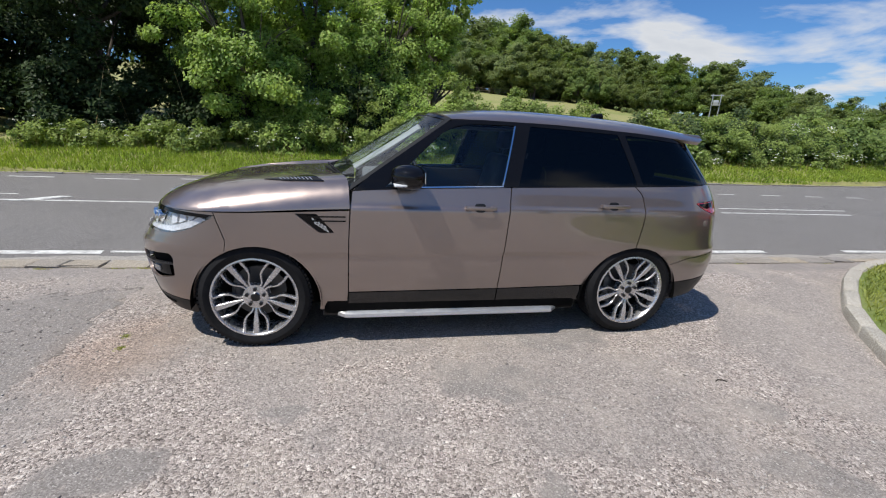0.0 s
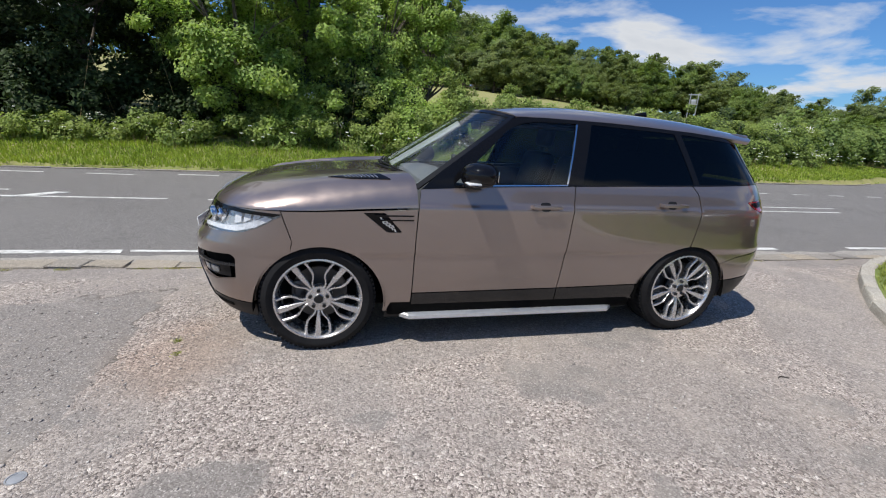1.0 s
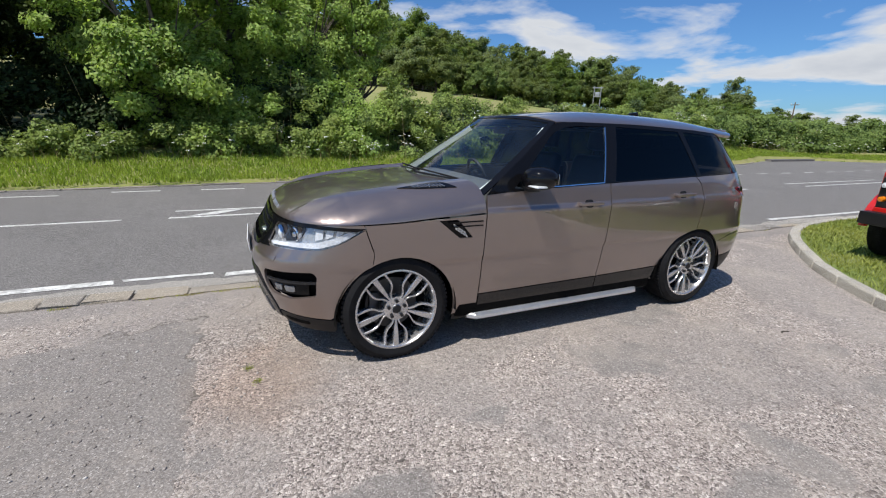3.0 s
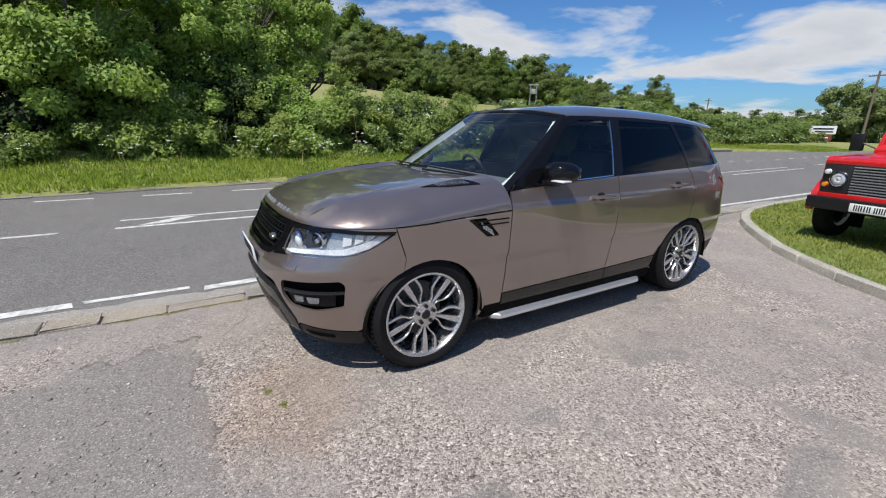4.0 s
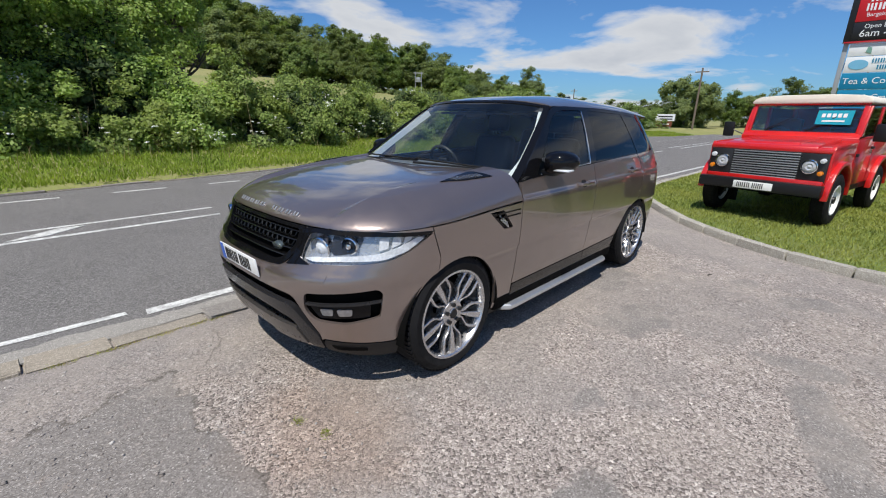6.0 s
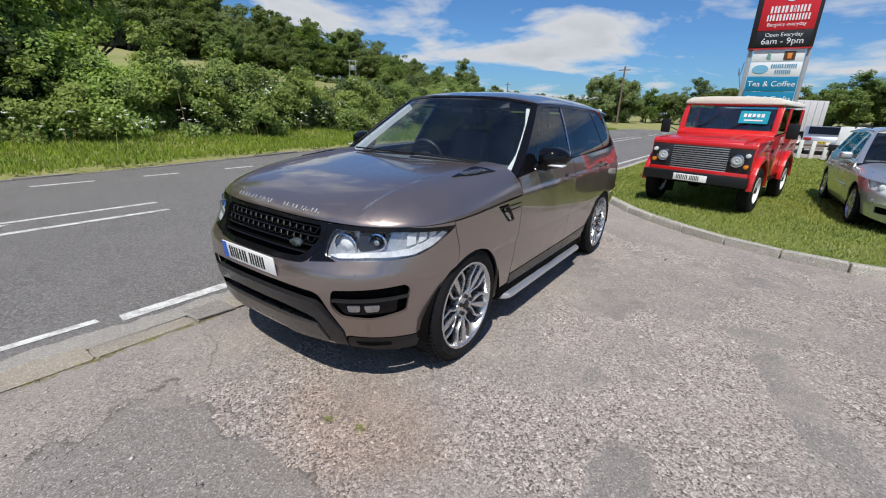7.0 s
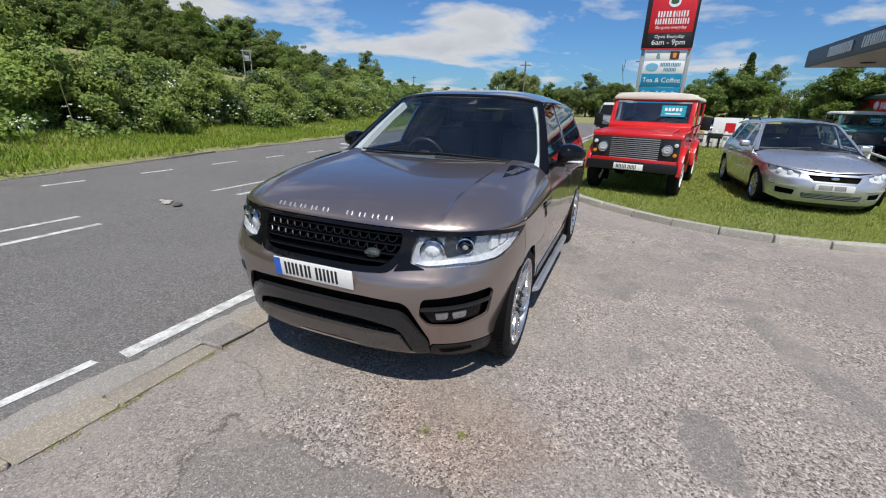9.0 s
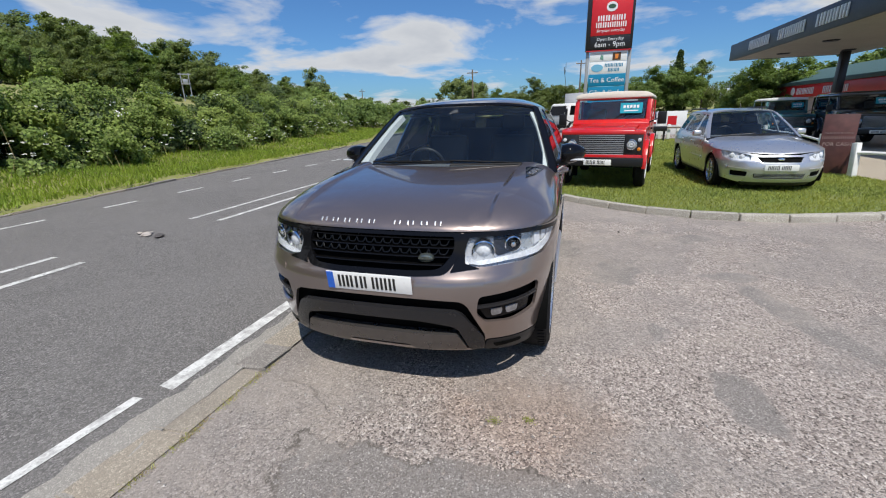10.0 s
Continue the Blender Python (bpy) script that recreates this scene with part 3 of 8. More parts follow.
    return a


ROAD = tarmac("road_asphalt", (0.100, 0.094, 0.089), (0.238, 0.226, 0.214), 90)
FORECOURT = forecourt_stone()
LAND = Mat("meadow", (0.2, 0.22, 0.06), 0.95)
LAND.color(LAND.mix(LAND.ramp(LAND.noise(0.045, 5, 0.6), (0.30, 0.0), (0.50, 1.0)),
                    LAND.ramp(LAND.noise(1.8, 6, 0.7), (0.3, (0.11, 0.16, 0.03)), (0.7, (0.19, 0.235, 0.055))),
                    LAND.ramp(LAND.noise(2.3, 6, 0.7), (0.3, (0.21, 0.215, 0.075)), (0.7, (0.31, 0.285, 0.11)))))
LAND.bump(LAND.noise(5, 6), 0.6, 0.1)
KERBSTONE = tarmac("kerb_concrete", (0.24, 0.225, 0.20), (0.40, 0.375, 0.335), 130)
ROADPAINT = Mat("worn_road_paint", (0.7, 0.7, 0.68), 0.7)
_w = ROADPAINT.ramp(ROADPAINT.math("ADD", ROADPAINT.noise(9, 7, 0.72), ROADPAINT.math("MULTIPLY", ROADPAINT.noise(55, 3), 0.35)), (0.60, 0.0), (0.80, 0.75))
ROADPAINT.color(ROADPAINT.mix(_w, ROADPAINT.ramp(ROADPAINT.noise(3, 5), (0.3, (0.60, 0.60, 0.57)), (0.7, (0.74, 0.74, 0.71))), (0.24, 0.23, 0.22)))
ROADPAINT.bump(ROADPAINT.noise(90, 3), 0.4, 0.004)
SOIL = tarmac("gutter_soil", (0.06, 0.05, 0.03), (0.14, 0.12, 0.08), 60)


def sheet_xy(name, poly, z, mat, label, category, step=2.0, low=None):
    """A level piece of ground from an outline."""
    b = prism(poly, "z", z if low is None else low, z)
    ob = part(name, b, mat, smooth=False)
    return tagged(ob, label, category, kind="structure")


# land: one sheet to the horizon, finer near the road
gx = np.concatenate((np.linspace(-900, -80, 18), np.linspace(-70, 90, 161), np.linspace(96, 300, 35), np.linspace(330, 900, 12)))
gy = np.concatenate((np.linspace(-900, -80, 16), np.linspace(-70, 6, 20), np.linspace(8, 16, 33), np.linspace(16.5, 60, 60), np.linspace(63, 220, 50), np.linspace(240, 900, 14)))
GX, GY = np.meshgrid(gx, gy)
GV = np.stack((GX.ravel(), GY.ravel(), gz(GX.ravel(), GY.ravel())), 1)
ny, nx = GX.shape
idx = np.arange(nx * ny).reshape(ny, nx)
GF = np.stack((idx[:-1, :-1].ravel(), idx[:-1, 1:].ravel(), idx[1:, 1:].ravel(), idx[1:, :-1].ravel()), 1)
tagged(arrays("ground", GV, GF, LAND, smooth=True), "rolling meadow land beside the road", "ground", kind="structure")

xs = np.concatenate((np.linspace(-80, 60, 141), np.linspace(65, 300, 40)))
RV = np.array([(x, y, 0.0) for x in xs for y in (float(near_y(x)), 3.0, 5.0, 7.5, float(far_y(x)) + 0.02)])
RV[:, 2] = 0.025 * np.clip(1 - ((RV[:, 1] - 5) / 5) ** 2, 0, 1)
k = np.arange(len(xs) - 1)[:, None] * 5 + np.arange(4)[None]
RF = np.stack((k, k + 5, k + 6, k + 1), 2).reshape(-1, 4)
tagged(arrays("road", RV, RF, ROAD, smooth=True), "grey two-lane tarmac road with worn white lines", "road", kind="structure")
sheet_xy("forecourt", [(-80, 1.02), (9, 1.0), (20, 0.72), (40, 0.18), (110, -0.62), (110, -70), (-80, -70)], 0.0, FORECOURT, "worn forecourt of broken tarmac and stone", "forecourt", low=-0.05)
sheet_xy("side_lane", [(30.5, 13.9), (35.5, 13.9), (37, 30), (33, 30)], 0.14, ROAD, "narrow lane leaving the road", "road", low=-0.1)


# painted lines
def dash(x0, x1, y0, y1=None, w=0.11, z=0.029):
    y1 = y0 if y1 is None else y1
    n = max(1, int((x1 - x0) / 1.5))
    b = bmesh.new()
    rng = random.Random(int(x0 * 91 + y0 * 7))
    rows = []
    for i in range(n + 1):
        t = i / n
        x, y = x0 + (x1 - x0) * t, y0 + (y1 - y0) * t
        zz = 0.025 * max(0, 1 - ((y - 5) / 5) ** 2) + 0.004
        rows.append([b.verts.new((x + rng.uniform(-0.02, 0.02), y + s * w / 2 + rng.uniform(-0.006, 0.006), zz)) for s in (-1, 1)])
    for g, h in zip(rows, rows[1:]):
        b.faces.new((g[0], h[0], h[1], g[1]))
    ob = part("road_line", b, ROADPAINT, smooth=False)
    return tagged(ob, "worn white painted line on the road", "road marking", group="road lines", kind="structure")


dash(-1.22, 6.92, 1.345, 1.42, 0.115)
dash(-2.15, -1.33, 1.45, 1.43, 0.080)
dash(-6.5, -2.22, 1.46, 1.43, 0.13)
dash(8.45, 38.7, 1.42, 0.52, 0.11)
for x0, x1 in ((-9.0, -5.55), (-2.2, 0.60), (2.70, 7.4), (9.6, 13.6), (16, 22), (25, 34)):
    dash(x0, x1, 5.24, w=0.09)
for x0, x1 in ((-9.5, -2.86), (-2.2, 0.52), (2.70, 6.9), (9.15, 12.95), (16, 22), (25, 34)):
    dash(x0, x1, 4.63, w=0.10)
for x0, x1 in ((37, 41), (44, 48), (51, 55), (58, 62), (65, 69)):
    dash(x0, x1, 4.8, w=0.11)
b = prism([(-1.95, 4.72), (-1.55, 4.76), (-1.10, 5.12), (-1.40, 5.15)], "z", 0.020, 0.031)
tagged(part("road_line", b, ROADPAINT, smooth=False), "short white slanting mark between the centre lines", "road marking", group="road lines", kind="structure")
b = prism([(-5.25, 4.55), (-4.95, 4.58), (-4.55, 5.08), (-4.80, 5.10)], "z", 0.020, 0.031)
tagged(part("road_line", b, ROADPAINT, smooth=False), "short white slanting mark between the centre lines", "road marking", group="road lines", kind="structure")
for i in range(32):
    x0 = -10.9 + 1.77 * i
    dash(x0, x0 + (0.95 if x0 < 0 else 0.72), 7.72 if x0 < -4 else 8.05, w=0.10)


# kerbs, stone by stone
def kerb_block(length, wide, tall, seed, rough=0.012):
    rng = random.Random(seed)
    b = box(0.004, length - 0.004, -wide / 2, wide / 2, -0.12, tall, 0.014, 2)
    for v in b.verts:
        v.co += Vector((rng.uniform(-rough, rough) * 0.6, rng.uniform(-rough, rough), rng.uniform(-rough, rough) * 0.5))
    me = bpy.data.meshes.new("kerb_stone")
    b.to_mesh(me)
    b.free()
    me.materials.append(KERBVAR.m)
    return me


KERBVAR = tarmac("kerb_block_stone", (0.22, 0.20, 0.175), (0.36, 0.335, 0.30), 110)
_c = KERBVAR.b.inputs["Base Color"].links[0].from_socket
KERBVAR.color(KERBVAR.mix(1.0, _c, KERBVAR.ramp(KERBVAR.rand(), (0.0, (0.85, 0.85, 0.88)), (0.5, (1.0, 0.97, 0.92)), (1.0, (1.20, 1.12, 0.98))), "MULTIPLY"))
PALEKERB = tarmac("pale_kerb_stone", (0.30, 0.275, 0.235), (0.50, 0.47, 0.41), 120)
kerb_row = tagged(new("kerb_flush"), "row of flush old kerb stones along the forecourt", "kerb", kind="structure")
rng = random.Random(5)
kinds = [kerb_block(l, 0.235, 0.0, i) for i, l in enumerate((0.30, 0.46, 0.62, 0.38))]
x = -7.5
while x < 10.5:
    i = rng.randrange(4)
    ob = new("kerb_stone", kinds[i])
    ob.parent = kerb_row
    ob.matrix_basis = pose(x, 1.0 + 0.02 * math.sin(x * 1.7) + rng.uniform(-0.012, 0.012), 0.019 + rng.uniform(-0.006, 0.008), rng.uniform(-1.5, 0.8), rng.uniform(-0.7, 0.7), rng.uniform(-1.5, 1.5))
    x += (0.30, 0.46, 0.62, 0.38)[i] + 0.001
far_kerb = tagged(new("kerb_far"), "low concrete kerb along the grass verge", "kerb", kind="structure")
kinds = [kerb_block(0.91, 0.11, 0.062, 20 + i) for i in range(3)]
x = -14.0
while x < 27:
    y0, y1 = float(far_y(x)), float(far_y(x + 0.9))
    ob = new("kerb_stone", kinds[rng.randrange(3)])
    ob.parent = far_kerb
    ob.matrix_basis = pose(x, y0 + 0.06, -0.015 + rng.uniform(-0.015, 0.012), rng.uniform(-3, 3), 0, math.degrees(math.atan2(y1 - y0, 0.9)))
    x += 0.915 * math.cos(math.atan2(y1 - y0, 0.9))

# pale crumbled edge between the kerb stones and the road
b = bmesh.new()
rng2 = random.Random(3)
edge_lo, edge_hi = [], []
for i in range(181):
    xx = -7.5 + 0.1 * i
    edge_lo.append(b.verts.new((xx, 1.030 + rng2.uniform(-0.01, 0.01), 0.0125)))
    edge_hi.append(b.verts.new((xx, 1.255 + 0.035 * math.sin(xx * 2.3) + 0.02 * math.sin(xx * 7.1) + rng2.uniform(-0.025, 0.025), 0.0150)))
for i in range(180):
    b.faces.new((edge_lo[i], edge_lo[i + 1], edge_hi[i + 1], edge_hi[i]))
tagged(part("road_edge", b, KERBSTONE, smooth=False), "crumbled pale road edge beside the kerb stones", "road", kind="structure")
# lawn island with its curved pale kerb
ISLE = [(40.0, 0.10), (22.0, 0.55), (9.2, 0.78), (8.0, 0.66), (7.2, 0.33), (6.4, -0.16), (5.6, -0.80), (5.0, -1.42), (4.55, -2.05), (4.28, -2.8), (4.17, -3.5), (4.22, -4.3), (4.55, -5.4), (5.2, -6.5), (6.2, -7.4)]
LAWN = Mat("mown_grass", (0.1, 0.16, 0.03), 0.95)
LAWN.color(LAWN.mix(LAWN.ramp(LAWN.noise(1.1, 6, 0.65), (0.45, 0.0), (0.75, 0.7)), LAWN.ramp(LAWN.noise(25, 5, 0.7), (0.3, (0.11, 0.16, 0.03)), (0.7, (0.20, 0.25, 0.06))), (0.29, 0.27, 0.12)))
LAWN.bump(LAWN.noise(60, 4), 0.8, 0.03)
lawn_poly = ISLE + [(8.6, -7.0), (12.0, -7.9), (15.8, -8.8), (21.5, -8.6), (22.5, -4.0), (23.5, -0.2)]
lawn_poly = [p for p in lawn_poly if p[0] < 24]
sheet_xy("lawn", lawn_poly, 0.085, LAWN, "mown lawn island beside the forecourt", "lawn", low=-0.03)
isle_kerb = tagged(new("kerb_island"), "curved pale stone kerb edging the lawn", "kerb", kind="structure")
line = np.array(ISLE[1:])
seg = np.hypot(*np.diff(line, axis=0).T)
cum = np.concatenate(([0], np.cumsum(seg)))
s = 0.0
i = 0
while s < cum[-1] - 0.6:
    ln = 0.62 if s > 10 else 0.91
    p = np.array([np.interp(s, cum, line[:, 0]), np.interp(s, cum, line[:, 1])])
    q = np.array([np.interp(s + ln, cum, line[:, 0]), np.interp(s + ln, cum, line[:, 1])])
    d = float(np.hypot(*(q - p)))
    bb = box(0.003, d - 0.003, -0.07, 0.07, -0.1, 0.105, 0.022, 2)
    r2 = random.Random(i)
    for v in bb.verts:
        v.co += Vector((0, r2.uniform(-0.008, 0.008), r2.uniform(-0.006, 0.006)))
    ob = part("kerb_stone", bb, PALEKERB, isle_kerb)
    ob.matrix_basis = pose(p[0], p[1], rng.uniform(-0.006, 0.006), 0, 0, math.degrees(math.atan2(q[1] - p[1], q[0] - p[0])))
    s += ln
    i += 1
# concrete pad beyond the lawn's rail
PAD = tarmac("sandy_concrete", (0.34, 0.29, 0.22), (0.46, 0.40, 0.31), 70)
sheet_xy("concrete_pad", [(6.4, -7.6), (8.7, -7.1), (15.9, -9.0), (34, -9.5), (34, -26), (6, -26)], 0.012, PAD, "sandy concrete pad under the canopy", "forecourt", low=-0.04)

# ------------------------------------------------------------ bronze SUV on the forecourt
FOGGLASS = flat("fog_lamp_glass", (0.42, 0.43, 0.45), 0.12, 0.7, grain=0.3, scale=60)
DISC = flat("worn_brake_disc", (0.10, 0.095, 0.09), 0.45, 0.7)


class Shell:
    """The outer skin of a car: a plan contour, drawn in towards top and bottom.
    u runs along the contour from the nose's middle (near side positive), v is the height."""

    def __init__(self, half, nose, tail, base, n_nose, n_tail, inset, nose_back, tail_back):
        self.half, self.nose, self.tail, self.base = half, nose, tail, base
        self.inset, self.nose_back, self.tail_back = inset, nose_back, tail_back
        th = np.linspace(0, math.pi / 2, 6000)
        fx, fy = -nose * np.cos(th) ** (2 / n_nose), half * np.sin(th) ** (2 / n_nose)
        sx = np.linspace(0, base, 400)[1:-1]
        rx, ry = base + tail * np.sin(th) ** (2 / n_tail), half * np.cos(th) ** (2 / n_tail)
        self.x, self.y = np.concatenate((fx, sx, rx)), np.concatenate((fy, np.full(len(sx), half), ry))
        self.a = np.concatenate(([0], np.cumsum(np.hypot(np.diff(self.x), np.diff(self.y)))))
        self.k = len(fx)

    def __call__(self, u, v):
        u, v = np.asarray(u, float), np.asarray(v, float)
        x, y = np.interp(abs(u), self.a, self.x), np.interp(abs(u), self.a, self.y)
        x = np.where(x < 0, x * (1 - ease(v, self.nose_back) / self.nose), x)
        x = np.where(x > self.base, self.base + (x - self.base) * (1 - ease(v, self.tail_back) / self.tail), x)
        y = y * (1 - ease(v, self.inset) / self.half)
        return np.stack((x, -np.sign(u) * y, v), 1)

    def ux(self, x, z):
        """u of the place on the side at length x and height z."""
        if x < 0:
            x = x / (1 - float(ease(z, self.nose_back)) / self.nose)
        if x > self.base:
            x = self.base + (x - self.base) / (1 - float(ease(z, self.tail_back)) / self.tail)
        return float(np.interp(x, self.x, self.a))

    def uy(self, y):
        """u of the place on the nose at y from the middle."""
        return float(np.interp(y, self.y[:self.k], self.a[:self.k]))

    def side(self, pts):
        return [(self.ux(p[0], p[1]), *p[1:]) for p in pts]

    def front(self, pts):
        return [(math.copysign(self.uy(abs(p[0])), p[0]), *p[1:]) for p in pts]


def arc(cx, cz, r, a0, a1, n=14):
    return [(cx + r * math.cos(radians(a0 + (a1 - a0) * i / n)), cz + r * math.sin(radians(a0 + (a1 - a0) * i / n)), 0.0) for i in range(n + 1)]


def flip(pts):
    return [(-p[0], *p[1:]) for p in pts]


def wheel(parent, x, y, r, rim, width, face, kind):
    """A road wheel standing at (x, y); face is the outward direction along y."""
    w = new("wheel")
    w.parent = parent
    w.matrix_basis = pose(x, y, r, 0, 0, 0 if face < 0 else 180)
    h = width / 2
    # outward is -y in the wheel's own frame
    b = lathe([(rim - 0.01, -h + 0.02), (rim + 0.012, -h + 0.006), (r - 0.045, -h), (r - 0.014, -h + 0.018), (r - 0.002, -h + 0.045), (r, 0), (r - 0.002, h - 0.045),
               (r - 0.014, h - 0.018), (r - 0.045, h), (rim, h - 0.01)], sides=72)
    # tread blocks on the shoulders
    for s in (-1, 1):
        for i in range(72):
            a = 2 * math.pi * (i + 0.5 * (s > 0)) / 72
            m = Matrix.Rotation(-a, 4, "Y")
            join(b, box(r - 0.012, r + 0.003, s * (h - 0.050) - 0.024, s * (h - 0.050) + 0.024, -0.010, 0.010), m)
    part("tyre", b, RUBBER, w)
    b = lathe([(rim - 0.004, -h + 0.022), (rim + 0.004, -h + 0.012), (rim + 0.006, -h + 0.004), (rim - 0.006, -h + 0.002), (rim - 0.016, -h + 0.016), (rim - 0.022, -h + 0.06), (rim - 0.035, h - 0.04), (rim, h - 0.015)], sides=72)
    part("rim", b, ALLOY if kind != "steel" else WHITEPAINT, w)
    part("brake_disc", lathe([(0.05, 0.02), (0.19, 0.02), (0.19, 0.045), (0.05, 0.045)], sides=40), DISC, w)
    b = box(-0.17, -0.09, -0.01, 0.08, -0.10, 0.10, 0.02)
    part("brake_caliper", b, ALLOYDARK, w)
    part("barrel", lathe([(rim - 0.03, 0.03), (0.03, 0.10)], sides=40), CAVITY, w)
    if kind == "split":
        spoke_wheel(w, rim, -h)
    elif kind == "steel":
        b = lathe([(0.03, -h + 0.05), (0.085, -h + 0.045), (0.10, -h + 0.07), (rim - 0.06, -h + 0.05), (rim - 0.02, -h + 0.075)], sides=40)
        part("disc", b, WHITEPAINT, w)
        part("hub", lathe([(0.001, -h + 0.005), (0.05, -h + 0.008), (0.06, -h + 0.05)], sides=24), TRIM, w)
    else:
        for i in range(7):
            a = 360 / 7 * i
            b = prism([(-0.028, 0.04), (0.028, 0.04), (0.020, rim - 0.015), (-0.020, rim - 0.015)], "y", -h + 0.012, -h + 0.05, 0.006)
            part("spoke", turned(b, pose(0, 0, 0, 0, a, 0)), ALLOY, w)
        part("hub", lathe([(0.001, -h + 0.004), (0.055, -h + 0.006), (0.065, -h + 0.05)], sides=24), ALLOY, w)
    return w


def spoke_wheel(w, rim, f):
    """Five groups of three: a broad blade between two thin prongs that bow out from the hub."""
    k = rim / 0.287
    for i in range(5):
        a = radians(-92 + 72 * i)
        ca, sa = math.cos(a), math.sin(a)
        for s in (-1, 0, 1):
            b = bmesh.new()
            rows = []
            for j in range(19):
                t = j / 18
                r = 0.062 + (0.281 - 0.062) * t
                if s:
                    e = s * float(ease(r, [(0.06, 0.017), (0.095, 0.021), (0.115, 0.030), (0.150, 0.062), (0.175, 0.074), (0.215, 0.079), (0.281, 0.076)]))
                    wd = 0.0075 + 0.002 * t
                else:
                    e = 0.0
                    wd = float(ease(r, [(0.06, 0.006), (0.10, 0.009), (0.18, 0.017), (0.281, 0.022)]))
                face = f + 0.012 + 0.026 * (1 - t) ** 2
                ring = [b.verts.new(((r * ca - (e + o) * sa) * k, face + dep, (r * sa + (e + o) * ca) * k))
                        for o, dep in ((-wd, 0.040), (-wd, 0.004), (-wd + 0.003, 0), (wd - 0.003, 0), (wd, 0.004), (wd, 0.040))]
                rows.append(ring)
            for g, h in zip(rows, rows[1:]):
                for q in range(5):
                    b.faces.new((g[q], g[q + 1], h[q + 1], h[q]))
            bmesh.ops.recalc_face_normals(b, faces=b.faces)
            part("spoke", b, ALLOY, w)
    part("hub", lathe([(0.001, f + 0.022), (0.03, f + 0.022), (0.034, f + 0.026), (0.085, f + 0.030), (0.092, f + 0.05), (0.092, f + 0.09)], sides=40), ALLOY, w)
    part("hub_cap", lathe([(0.001, f + 0.014), (0.026, f + 0.015), (0.031, f + 0.020), (0.031, f + 0.03)], sides=30), TRIM, w)
    for i in range(5):
        a = radians(72 * i + 18)
        c = (0.06 * math.cos(a), 0.06 * math.sin(a))
        part("wheel_nut", rod((c[0], f + 0.012, c[1]), (c[0], f + 0.04, c[1]), 0.013, sides=6), TRIM, w)


def number_plate(parent, m, blue=True, ground=None):
    """A registration plate, its writing as plain bars."""
    p = part("number_plate", turned(box(-0.26, 0.26, -0.006, 0.002, -0.0555, 0.0555, 0.004), m), ground or WHITEPLATE, parent)
    if blue:
        part("country_band", turned(box(-0.257, -0.215, -0.0085, -0.004, -0.052, 0.052), m), PLATEBLUE, p)
    x = -0.185 if blue else -0.21
    for i in range(7):
        w = 0.038 if i != 2 else 0.022
        for x0, x1 in (((x, x + 0.013), (x + w - 0.013, x + w)) if i != 2 else ((x + 0.004, x + 0.018),)):
            part("plate_bar", turned(box(x0, x1, -0.009, -0.004, -0.037, 0.037), m), INK, p)
        x += w + 0.013 + (0.022 if i == 3 else 0)
    return p


